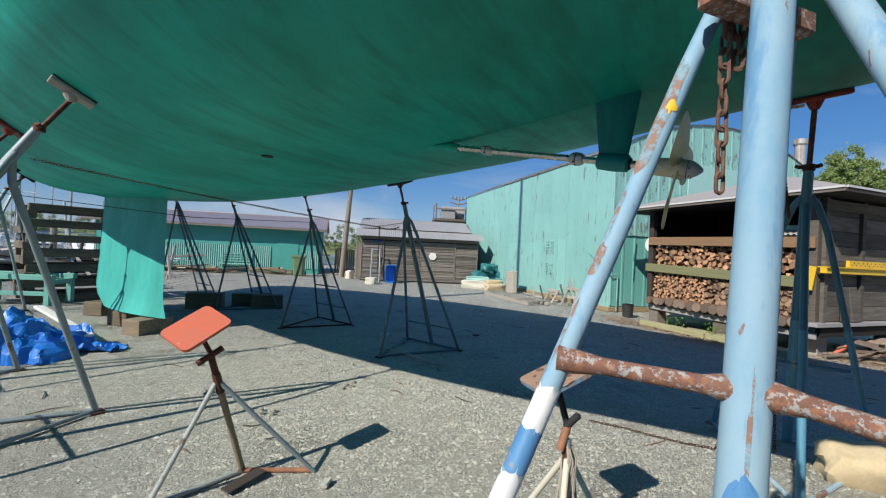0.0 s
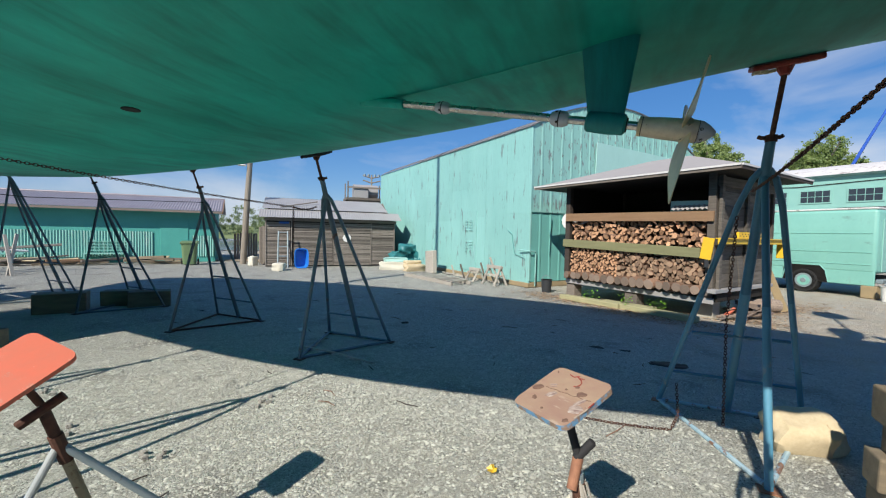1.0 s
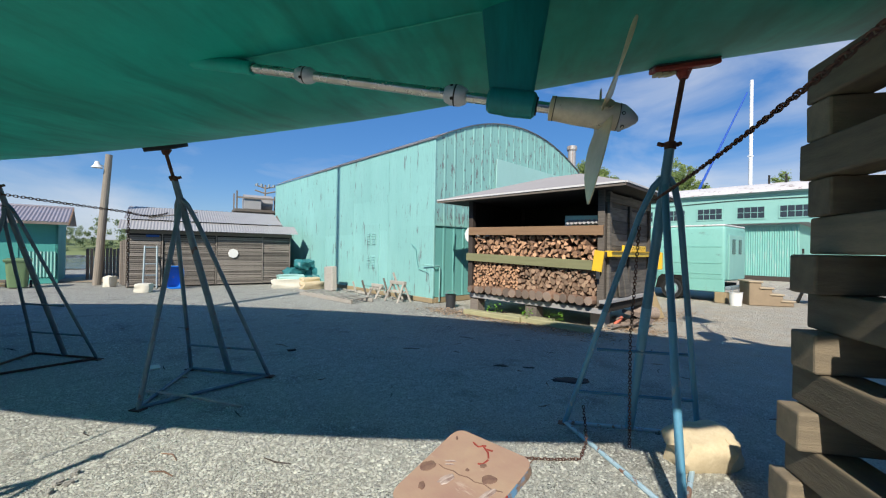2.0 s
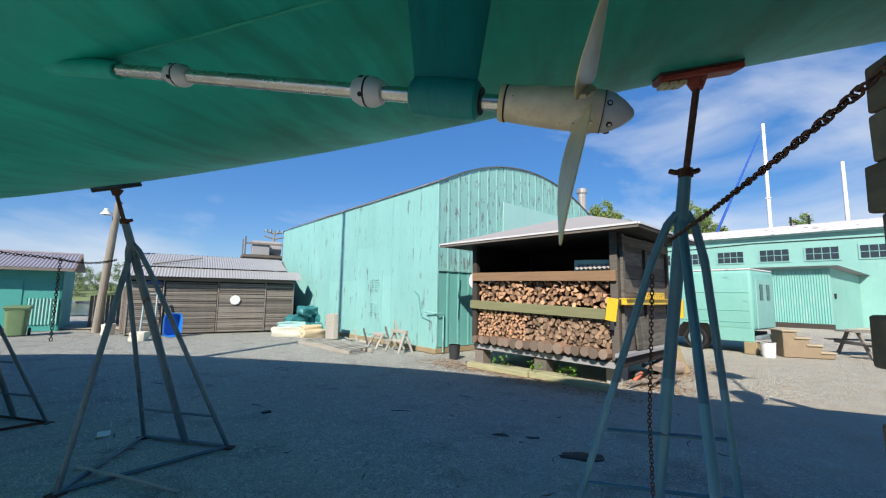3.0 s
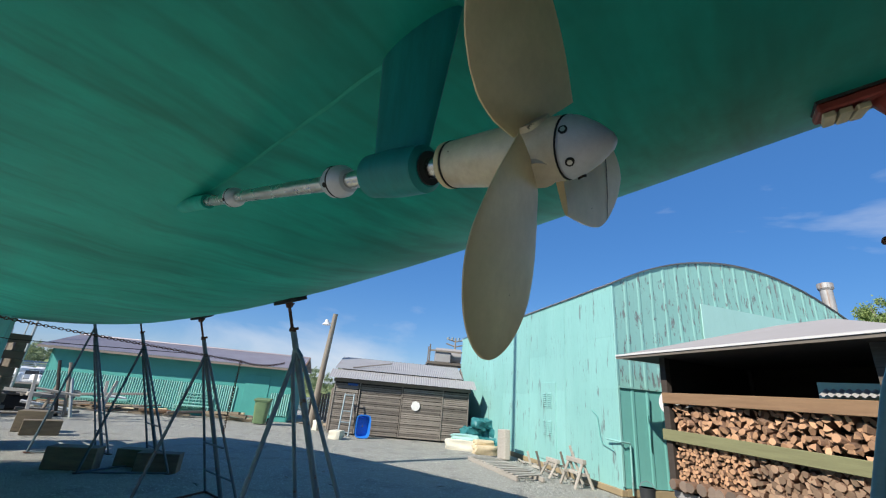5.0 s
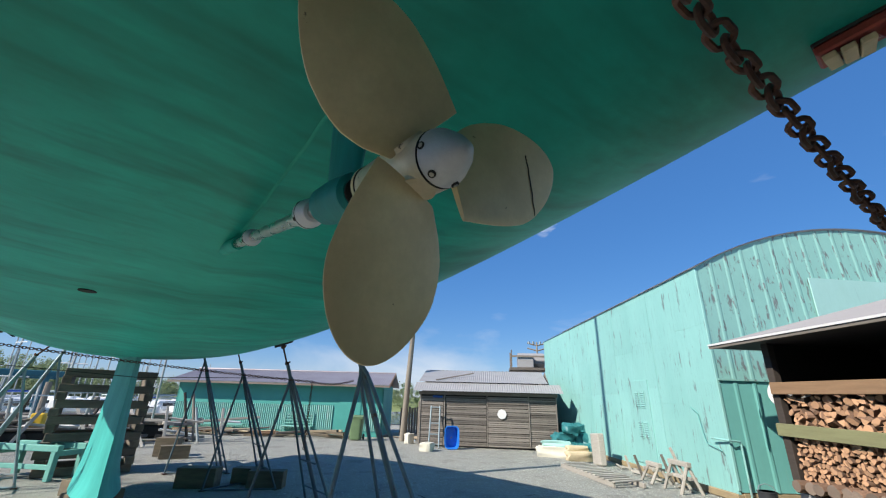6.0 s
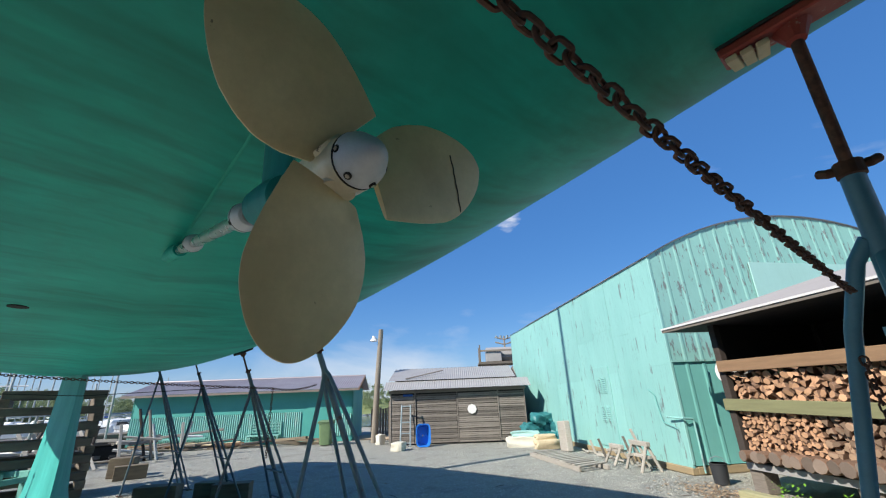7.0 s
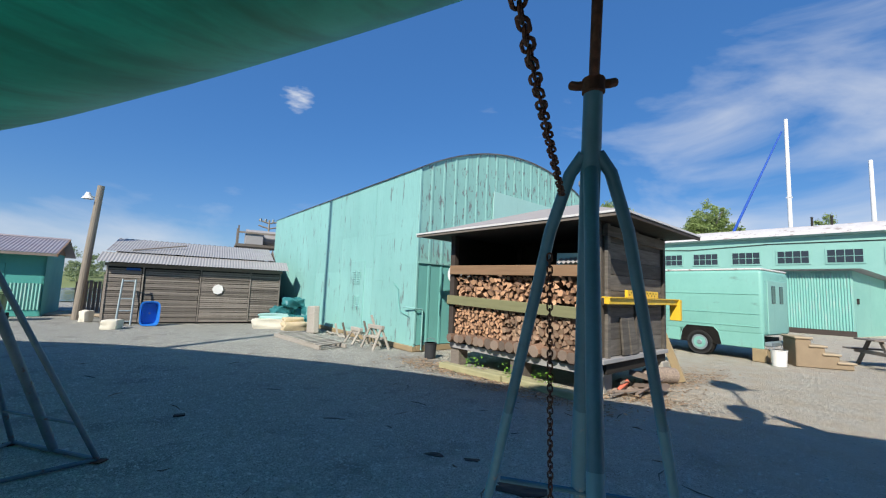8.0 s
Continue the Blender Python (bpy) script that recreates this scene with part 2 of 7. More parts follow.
BRONZE = mat("propeller_bronze", (0.7, 0.575, 0.34), 0.45, 0.15, var=(0.53, 0.425, 0.245), scale=5, fine=70, bump=0.1, bumpdist=0.001,
             spots=(0.16, 0.12, 0.08), spotscale=34, spotcut=(0.69, 0.73), streaks=(0.42, 0.33, 0.19), streakscale=5, streakstretch=(1, 1, 1), streakcut=(0.45, 0.75), streakmix=0.5)
HUBM = mat("hub_bronze", (0.72, 0.63, 0.47), 0.42, 0.15, var=(0.44, 0.36, 0.24), scale=9, fine=60, spots=(0.06, 0.042, 0.026), spotscale=30, spotcut=(0.655, 0.685), streaks=(0.36, 0.25, 0.13), streakscale=6, streakstretch=(1, 1, 1), streakcut=(0.5, 0.7), streakmix=0.6)
ZINC = mat("zinc_anode", (0.56, 0.57, 0.6), 0.5, 0.2, var=(0.4, 0.4, 0.43), scale=16, fine=80)
RUST = mat("rust", (0.12, 0.05, 0.03), 0.85, 0.1, var=(0.045, 0.022, 0.016), scale=14, amount=0.9, fine=90, bump=0.5, bumpdist=0.002)
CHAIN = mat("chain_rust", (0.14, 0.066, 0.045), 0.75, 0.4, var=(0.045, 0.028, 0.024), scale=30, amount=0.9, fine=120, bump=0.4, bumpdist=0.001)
BLUE = mat("blue_pipe_paint", (0.16, 0.34, 0.5), 0.7, spec=0.3, var=(0.33, 0.46, 0.53), scale=6.0, stretch=(1, 1, 0.45), amount=0.75, fine=55, bump=0.3, bumpdist=0.001, streaks=(0.09, 0.25, 0.47), streakscale=5.0, streakstretch=(3, 3, 0.45), streakcut=(0.55, 0.63), streakmix=0.6,
           spots=(0.33, 0.19, 0.14), spotscale=24, spotstretch=(1, 1, 0.25), spotcut=(0.645, 0.67))
DEEPBLUE = mat("fresh_blue_paint", (0.065, 0.21, 0.45), 0.5, var=(0.13, 0.31, 0.5), scale=12, stretch=(1, 1, 0.4), fine=50, bump=0.2, bumpdist=0.001, spots=(0.3, 0.36, 0.42), spotscale=20, spotcut=(0.62, 0.66))
PAINTWHITE = mat("brushed_white_paint", (0.74, 0.75, 0.74), 0.55, var=(0.6, 0.62, 0.63), scale=14, fine=50, bump=0.3, bumpdist=0.001, spots=(0.28, 0.18, 0.12), spotscale=22, spotcut=(0.66, 0.69))
SCAR = mat("rust_scar", (0.3, 0.195, 0.155), 0.9, var=(0.22, 0.135, 0.105), scale=20, amount=0.8, fine=80, bump=0.6, bumpdist=0.001, spots=(0.27, 0.42, 0.5), spotscale=34, spotcut=(0.47, 0.54))
RUSTBLUE = mat("rusted_blue_pipe", (0.23, 0.12, 0.085), 0.85, spec=0.3, var=(0.11, 0.055, 0.045), scale=40, fine=90, bump=0.5, bumpdist=0.002,
               spots=(0.44, 0.43, 0.42), spotscale=75, spotcut=(0.52, 0.57), streaks=(0.33, 0.15, 0.075), streakscale=55, streakstretch=(1, 1, 1), streakcut=(0.52, 0.6), streakmix=0.7)
DARKPIPE = mat("dark_grey_blue_pipe_paint", (0.085, 0.13, 0.155), 0.5, var=(0.05, 0.075, 0.09), scale=5, fine=50, bump=0.2, bumpdist=0.001, spots=(0.12, 0.06, 0.04), spotscale=8, spotcut=(0.62, 0.67))
TEALPIPE = mat("dark_blue_pipe_paint", (0.055, 0.19, 0.295), 0.45, var=(0.035, 0.115, 0.18), scale=5, fine=50, bump=0.2, bumpdist=0.001,
               spots=(0.12, 0.06, 0.04), spotscale=8, spotstretch=(1, 1, 0.4), spotcut=(0.64, 0.68))
STEELBLUE = mat("worn_blue_grey_pipe", (0.13, 0.195, 0.23), 0.5, var=(0.06, 0.12, 0.16), scale=5, amount=0.9, fine=50, bump=0.2, bumpdist=0.001, spots=(0.13, 0.075, 0.05), spotscale=8, spotcut=(0.6, 0.66))
LIGHTPIPE = mat("pale_blue_pipe_paint", (0.2, 0.42, 0.5), 0.45, var=(0.13, 0.28, 0.34), scale=5, fine=50, bump=0.2, bumpdist=0.001,
                spots=(0.16, 0.08, 0.05), spotscale=8, spotcut=(0.62, 0.66))
DARKTEAL = mat("dark_teal_steel_paint", (0.035, 0.16, 0.2), 0.55, var=(0.025, 0.1, 0.13), scale=2, fine=20, streaks=(0.1, 0.12, 0.12), streakmix=0.4)
# a lighter blue; on the stern stand's front leg it stands for sunlight
MIDBLUE = mat("worn_mid_blue_pipe_paint", (0.1, 0.29, 0.42), 0.5, var=(0.065, 0.2, 0.31), scale=6, stretch=(1, 1, 0.4), fine=50, bump=0.2, bumpdist=0.001, spots=(0.3, 0.38, 0.42), spotscale=14, spotstretch=(1, 1, 0.4), spotcut=(0.6, 0.66))
WORNBAR = mat("worn_white_and_rust_pipe", (0.4, 0.52, 0.58), 0.6, var=(0.24, 0.4, 0.48), scale=9, amount=0.9, fine=60, bump=0.3, bumpdist=0.001, spots=(0.27, 0.15, 0.1), spotscale=11, spotcut=(0.54, 0.6))
GREYPIPE = mat("grey_pipe", (0.27, 0.33, 0.35), 0.5, 0.3, var=(0.17, 0.22, 0.24), scale=6, fine=50, bump=0.2, bumpdist=0.001, spots=(0.16, 0.09, 0.06), spotscale=9, spotcut=(0.62, 0.68))
PALEPIPE = mat("pale_grey_pipe", (0.42, 0.45, 0.44), 0.55, 0.2, var=(0.26, 0.29, 0.29), scale=8, fine=50, bump=0.2, bumpdist=0.001, spots=(0.2, 0.13, 0.08), spotscale=10, spotcut=(0.58, 0.64))
BRIGHTRUST = mat("bright_rust", (0.34, 0.16, 0.09), 0.85, var=(0.2, 0.09, 0.055), scale=14, amount=0.9, fine=90, bump=0.5, bumpdist=0.002)
# paler copy of the chain rust, with sunlight put into the colour
SUNLITRUST = mat("sunlit_chain_rust", (0.21, 0.12, 0.085), 0.8, 0.2, var=(0.1, 0.055, 0.04), scale=40, amount=0.9, fine=120, bump=0.4, bumpdist=0.001)
OLIVEPIPE = mat("worn_olive_pipe", (0.3, 0.26, 0.17), 0.7, 0.2, var=(0.17, 0.14, 0.09), scale=9, fine=60, bump=0.3, bumpdist=0.001, spots=(0.15, 0.06, 0.03), spotscale=10, spotcut=(0.55, 0.62))
REDPAINT = mat("red_plate_paint", (0.598, 0.132, 0.0748), 0.6, var=(0.493, 0.141, 0.088), scale=7, amount=0.6, fine=30, bump=0.1, bumpdist=0.001, spots=(0.68, 0.27, 0.19), spotscale=11, spotstretch=(1, 2.5, 1), spotcut=(0.6, 0.66))
REDPAD = mat("red_pad_paint", (0.3, 0.045, 0.03), 0.65, var=(0.16, 0.028, 0.022), scale=12, fine=40, spots=(0.46, 0.37, 0.29), spotscale=9, spotcut=(0.57, 0.61))
PLYTOP = mat("scuffed_plywood_top", (0.36, 0.255, 0.175), 0.75, var=(0.27, 0.155, 0.125), scale=5, stretch=(0.6, 1.3, 1), amount=0.8, fine=45, bump=0.5, bumpdist=0.001,
             spots=(0.2, 0.12, 0.09), spotscale=18, spotstretch=(0.5, 1.4, 1), spotcut=(0.65, 0.7), streaks=(0.47, 0.37, 0.3), streakscale=7, streakstretch=(0.7, 4, 1), streakcut=(0.6, 0.66), streakmix=0.6)
KNOT = mat("dark_wood_knot", (0.12, 0.065, 0.05), 0.85, var=(0.2, 0.12, 0.085), scale=40, amount=0.9, fine=90)
SPLINTER = mat("torn_pale_veneer", (0.5, 0.42, 0.37), 0.85, var=(0.17, 0.1, 0.085), scale=45, stretch=(0.5, 2, 1), amount=1.0, fine=120, bump=0.5, bumpdist=0.002)
BLUEEDGE = mat("blue_edge_paint", (0.15, 0.34, 0.55), 0.6, spots=(0.36, 0.25, 0.18), spotscale=14, spotcut=(0.46, 0.53))
BLACKPAD = mat("black_pad", (0.025, 0.025, 0.027), 0.8, fine=50)
HALL = mat("seafoam_wall_paint", (0.25, 0.5, 0.465), 0.6, var=(0.2, 0.43, 0.4), scale=0.9, stretch=(1, 1, 0.45), amount=0.7, fine=12, bump=0.12, random_tint=0.05,
           spots=(0.19, 0.26, 0.26), spotscale=2.8, spotstretch=(2.0, 2.0, 0.35), spotcut=(0.59, 0.635), streaks=(0.17, 0.3, 0.3), streakscale=11.0, streakcut=(0.56, 0.68), streakmix=0.7)
GABLE = mat("peeling_gable_paint", (0.26, 0.51, 0.46), 0.65, var=(0.2, 0.41, 0.37), scale=1.2, stretch=(1, 1, 0.5), fine=14, bump=0.15,
            spots=(0.21, 0.25, 0.25), spotscale=4.2, spotstretch=(1.9, 1.9, 0.5), spotcut=(0.555, 0.59), streaks=(0.2, 0.28, 0.27), streakcut=(0.58, 0.72), streakmix=0.6)
DOORPAINT = mat("green_gable_skirt", (0.16, 0.44, 0.4), 0.6, var=(0.12, 0.35, 0.32), scale=1.4, stretch=(1, 1, 0.3), fine=18, bump=0.1, streaks=(0.2, 0.36, 0.32), streakmix=0.5)
FRESH = mat("fresh_seafoam_patch", (0.34, 0.57, 0.54), 0.6, var=(0.29, 0.502, 0.458), scale=1.2, stretch=(1, 1, 0.4), fine=15, streaks=(0.211, 0.352, 0.334), streakcut=(0.62, 0.76), streakmix=0.5)
VAN = mat("van_paint", (0.211, 0.466, 0.4), 0.5, spots=(0.17, 0.32, 0.28), spotscale=2.2, spotstretch=(1, 1, 2.5), spotcut=(0.6, 0.72), var=(0.167, 0.396, 0.343), scale=1.1, stretch=(1, 1, 0.7), amount=0.8, fine=14, bump=0.04, streaks=(0.176, 0.299, 0.264), streakscale=3.0, streakstretch=(2, 2, 0.4), streakmix=0.45)
FARWALL = mat("workshop_wall_paint", (0.238, 0.466, 0.409), 0.65, var=(0.185, 0.396, 0.352), scale=0.4, amount=0.8, fine=4, bump=0.05, streaks=(0.194, 0.334, 0.308), streakscale=1.5, streakmix=0.5)
GSHED = mat("green_shed_paint", (0.07, 0.36, 0.31), 0.65, var=(0.05, 0.28, 0.25), scale=1.2, fine=20, bump=0.1, streaks=(0.13, 0.4, 0.35), streakmix=0.4)
GSKIRT = mat("pale_corrugated_skirt", (0.21, 0.47, 0.41), 0.6, var=(0.16, 0.4, 0.36), scale=1.5, fine=20, streaks=(0.42, 0.5, 0.47), streakscale=4, streakstretch=(3, 3, 0.25), streakcut=(0.55, 0.66), streakmix=0.7)
STEPSIDE = mat("tan_step_riser", (0.29, 0.22, 0.14), 0.9, var=(0.2, 0.15, 0.1), scale=4, fine=40, bump=0.4)
STEPTOP = mat("weathered_step_tread", (0.4, 0.31, 0.2), 0.9, var=(0.3, 0.26, 0.2), scale=4, fine=40, bump=0.4)
CONCRETE = mat("concrete", (0.38, 0.36, 0.31), 0.9, var=(0.25, 0.235, 0.2), scale=3, fine=40, bump=0.5, bumpdist=0.005)
FLUE = mat("rust_streaked_flue", (0.43, 0.43, 0.42), 0.6, 0.2, var=(0.22, 0.19, 0.17), scale=3, fine=30, bump=0.2, streaks=(0.2, 0.1, 0.05), streakscale=4, streakcut=(0.5, 0.66), streakmix=0.8)
TIN = mat("weathered_tin_roof", (0.37, 0.361, 0.356), 0.55, 0.15, var=(0.299, 0.29, 0.29), scale=1.5, stretch=(1, 1, 1), fine=30, bump=0.1, spots=(0.264, 0.194, 0.158), spotscale=3, spotcut=(0.62, 0.72))
ROOFRED = mat("purple_grey_tin_roof", (0.34, 0.315, 0.335), 0.5, 0.3, var=(0.26, 0.22, 0.24), scale=1.2, fine=25)
WHITEROOF = mat("white_roof_coating", (0.634, 0.616, 0.598), 0.7, var=(0.44, 0.396, 0.37), scale=2.5, fine=20, spots=(0.3, 0.23, 0.2), spotscale=2.2, spotstretch=(1, 1, 1), spotcut=(0.58, 0.64))
SHEDROOF = mat("pale_rolled_roofing", (0.328, 0.307, 0.299), 0.9, spec=0.2, var=(0.3, 0.28, 0.27), scale=2, fine=35, bump=0.2)
WHITETRIM = mat("white_fascia_paint", (0.612, 0.603, 0.595), 0.6, var=(0.55, 0.53, 0.5), scale=4, fine=30)
DARKWOOD = mat("dark_stained_boards", (0.055, 0.042, 0.034), 0.8, var=(0.028, 0.022, 0.018), scale=2, stretch=(1, 1, 6), fine=30, bump=0.4)
# dark wood boards, with the shed's inner shade put into their colour
SHADEBOARD = mat("dark_boards_with_shade", (0.02, 0.017, 0.014), 0.85, spec=0.25, var=(0.035, 0.03, 0.025), scale=3, stretch=(1, 1, 6), amount=0.7, fine=30, bump=0.4)
GREYWOOD = mat("weathered_grey_wood", (0.21, 0.18, 0.15), 0.85, var=(0.11, 0.095, 0.08), scale=5, stretch=(0.6, 4, 8), amount=0.8, fine=40, bump=0.5, random_tint=0.35)
PALEWOOD = mat("bleached_wood", (0.42, 0.39, 0.34), 0.85, var=(0.27, 0.24, 0.2), scale=5, stretch=(1, 3, 6), fine=40, bump=0.4, random_tint=0.2)
SLAT = mat("weathered_brown_slat", (0.225, 0.2, 0.172), 0.85, var=(0.11, 0.095, 0.082), scale=3, stretch=(0.5, 2, 8), amount=0.9, fine=30, bump=0.5, random_tint=0.4)
BROWNRAIL = mat("brown_rail_wood", (0.27, 0.165, 0.09), 0.75, var=(0.17, 0.1, 0.055), scale=3, stretch=(0.6, 4, 6), fine=30, bump=0.3)
GREENRAIL = mat("treated_green_wood", (0.22, 0.22, 0.11), 0.75, var=(0.14, 0.135, 0.07), scale=3, stretch=(0.6, 4, 6), fine=30, bump=0.3)
MOSSY = mat("mossy_pale_timber", (0.4, 0.37, 0.21), 0.85, var=(0.24, 0.24, 0.13), scale=4, stretch=(0.6, 3, 4), amount=0.8, fine=30, bump=0.5)
TIMBER = mat("cribbing_timber", (0.22, 0.175, 0.115), 0.85, var=(0.12, 0.098, 0.07), scale=4, stretch=(0.5, 3, 3), amount=0.8, fine=35, bump=0.6, bumpdist=0.006, random_tint=0.3)
LITTER = mat("dry_leaf_litter", (0.4, 0.28, 0.17), 0.9, island=0.6, var=(0.3, 0.2, 0.13), scale=9, bump=0)
SIDEBOARD = mat("weathered_shed_boards", (0.14, 0.125, 0.105), 0.85, var=(0.06, 0.052, 0.044), scale=3, stretch=(1, 0.6, 6), amount=0.9, fine=30, bump=0.5, random_tint=0.45)
OCHRE = mat("rotten_base_board", (0.33, 0.25, 0.14), 0.9, var=(0.2, 0.16, 0.1), scale=3, fine=30, bump=0.5)
DARKTIMBER = mat("dark_grey_timber", (0.175, 0.145, 0.11), 0.9, var=(0.09, 0.075, 0.058), scale=4, stretch=(0.5, 3, 3), amount=0.8, fine=35, bump=0.6, bumpdist=0.006, random_tint=0.3)
ENDGRAIN = mat("firewood_cut_face", (0.493, 0.29, 0.167), 0.85, var=(0.334, 0.176, 0.0968), scale=12, fine=60, bump=0.4, random_tint=0.35)
BARK = mat("firewood_bark", (0.24, 0.14, 0.09), 0.9, var=(0.08, 0.055, 0.04), scale=14, fine=60, bump=0.6, random_tint=0.35)
MIXLOG = mat("greyed_firewood_face", (0.317, 0.211, 0.136), 0.85, var=(0.194, 0.128, 0.088), scale=12, fine=60, bump=0.4, random_tint=0.45)
LOGBARK = mat("pale_log_bark", (0.36, 0.29, 0.23), 0.9, var=(0.16, 0.12, 0.095), scale=16, stretch=(3, 1, 3), amount=1.0, fine=60, bump=0.8, bumpdist=0.006)
OLDLOG = mat("old_grey_log_end", (0.24, 0.18, 0.14), 0.9, var=(0.12, 0.09, 0.07), scale=12, fine=50, bump=0.4, random_tint=0.35)
YELLOW = mat("yellow_beam_paint", (0.78, 0.5, 0.03), 0.5, var=(0.62, 0.38, 0.03), scale=5, fine=40, spots=(0.25, 0.12, 0.04), spotscale=9, spotcut=(0.66, 0.7))
BINGREEN = mat("olive_bin_plastic", (0.15, 0.23, 0.11), 0.5, var=(0.11, 0.17, 0.085), scale=4, fine=40)
BLUEPLASTIC = mat("blue_plastic", (0.02, 0.2, 0.68), 0.4, var=(0.02, 0.14, 0.5), scale=5, fine=40, bump=0.05)
DARKBLUE = mat("shaded_blue_plastic", (0.012, 0.09, 0.36), 0.5, bump=0.05)
TARP = mat("blue_tarp", (0.02, 0.2, 0.68), 0.45, var=(0.015, 0.13, 0.5), scale=6, fine=40, bump=0.15)
FOAMWHITE = mat("weathered_white_foam", (0.629, 0.612, 0.527), 0.85, var=(0.6, 0.54, 0.42), scale=5, fine=40, bump=0.4)
FOAMTAN = mat("tan_foam", (0.6, 0.5, 0.33), 0.85, var=(0.42, 0.33, 0.2), scale=5, fine=40, bump=0.5, spots=(0.3, 0.2, 0.1), spotscale=7, spotcut=(0.64, 0.7))
TEALTARP = mat("teal_tarp_bundle", (0.03, 0.2, 0.21), 0.5, var=(0.02, 0.1, 0.12), scale=4, fine=30)
TEALWOOD = mat("seafoam_painted_wood", (0.16, 0.42, 0.36), 0.6, var=(0.11, 0.3, 0.27), scale=5, fine=40, bump=0.2)
WHITEPAINT = mat("white_paint", (0.78, 0.77, 0.74), 0.5, var=(0.62, 0.61, 0.58), scale=5, fine=40)
DARKGLASS = mat("dark_window_glass", (0.03, 0.04, 0.05), 0.12, spec=0.6, bump=0)
RUBBER = mat("rubber", (0.02, 0.02, 0.02), 0.8, fine=60)
BUCKET = mat("dark_plastic_bucket", (0.035, 0.038, 0.042), 0.5)
POLE = mat("utility_pole_wood", (0.29, 0.25, 0.2), 0.9, var=(0.15, 0.135, 0.115), scale=4, stretch=(4, 4, 0.5), fine=40, bump=0.4)
LEAF = mat("leaf_green", (0.32, 0.4, 0.15), 0.6, island=0.25, var=(0.2, 0.28, 0.1), scale=0.5, fine=6, bump=0)
# greyer than LEAF: the haze of distance is put into the colour
FARLEAF = mat("hazy_far_leaf", (0.3, 0.36, 0.2), 0.8, spec=0.1, island=0.3, var=(0.18, 0.24, 0.14), scale=0.14, fine=3, bump=0)
for leaf, glow in ((LEAF, (0.26, 0.36, 0.1, 1)), (FARLEAF, (0.28, 0.34, 0.2, 1))):
    ln, ll = leaf.node_tree.nodes, leaf.node_tree.links
    through_leaf, blend = ln.new("ShaderNodeBsdfTranslucent"), ln.new("ShaderNodeMixShader")
    through_leaf.inputs["Color"].default_value = glow
    blend.inputs["Fac"].default_value = 0.45
    ll.new(ln["Principled BSDF"].outputs[0], blend.inputs[1])
    ll.new(through_leaf.outputs[0], blend.inputs[2])
    ll.new(blend.outputs[0], ln["Material Output"].inputs["Surface"])
WEED = mat("weed_green", (0.16, 0.36, 0.03), 0.6, var=(0.09, 0.22, 0.02), scale=6, bump=0)
GRASS = mat("grass_bank", (0.19, 0.23, 0.085), 0.9, var=(0.13, 0.16, 0.06), scale=0.15, fine=4, bump=0.3)
WATER = mat("harbour_water", (0.06, 0.09, 0.1), 0.12, var=(0.05, 0.07, 0.08), scale=0.2, fine=3, bump=0.2, bumpdist=0.05)
SAND = mat("sandy_road", (0.48, 0.38, 0.26), 0.95, var=(0.36, 0.28, 0.19), scale=0.5, fine=8)
BLUEROPE = mat("blue_sail_cover", (0.02, 0.1, 0.5), 0.6)
ROCK = mat("grey_rock", (0.3, 0.29, 0.26), 0.9, var=(0.2, 0.19, 0.17), scale=9, fine=50, bump=0.4)
BOATWHITE = mat("gelcoat_white", (0.78, 0.78, 0.76), 0.35, var=(0.68, 0.68, 0.66), scale=2, fine=20, bump=0)
# near-black of black parts, and of shade painted into hollows and undersides
DARK = mat("black_and_shade", (0.02, 0.018, 0.016), 0.9)


# ---- building blocks ----
def bevel(bm, w, seg=1):
    if w:
        bmesh.ops.bevel(bm, geom=list(bm.edges), offset=w, segments=seg, profile=0.5, affect="EDGES", clamp_overlap=True)
    return bm


def box(size, at=(0, 0, 0), rot=(0, 0, 0), bev=0.0, seg=1, bm=None):
    """A block with its middle at at."""
    b = bmesh.new()
    bmesh.ops.create_cube(b, size=1.0, matrix=Matrix.Diagonal((*size, 1)))
    bevel(b, bev, seg)
    b.transform(pose(*at, *rot))
    return b if bm is None else join(bm, b)


def join(bm, other):
    tmp = bpy.data.meshes.new("tmp")
    other.to_mesh(tmp)
    other.free()
    bm.from_mesh(tmp)
    bpy.data.meshes.remove(tmp)
    return bm


def tube(points, r, seg=10, caps=True, bm=None):
    """A round pipe along points; r: one radius or one for each point."""
    b = bm if bm is not None else bmesh.new()
    pts = [Vector(p) for p in points]
    rs = r if isinstance(r, (list, tuple)) else [r] * len(pts)
    rings, side = [], None
    for i, p in enumerate(pts):
        d = (pts[min(i + 1, len(pts) - 1)] - pts[max(i - 1, 0)]).normalized()
        if side is None:
            side = d.cross(Vector((0, 0, 1)) if abs(d.z) < 0.95 else Vector((1, 0, 0))).normalized()
        side = (side - d * side.dot(d)).normalized()
        up = d.cross(side)
        rings.append([b.verts.new(p + rs[i] * (math.cos(2 * math.pi * k / seg) * side + math.sin(2 * math.pi * k / seg) * up)) for k in range(seg)])
    for a, c in zip(rings, rings[1:]):
        for k in range(seg):
            b.faces.new((a[k], a[(k + 1) % seg], c[(k + 1) % seg], c[k]))
    if caps:
        b.faces.new(rings[0][::-1])
        b.faces.new(rings[-1])
    return b


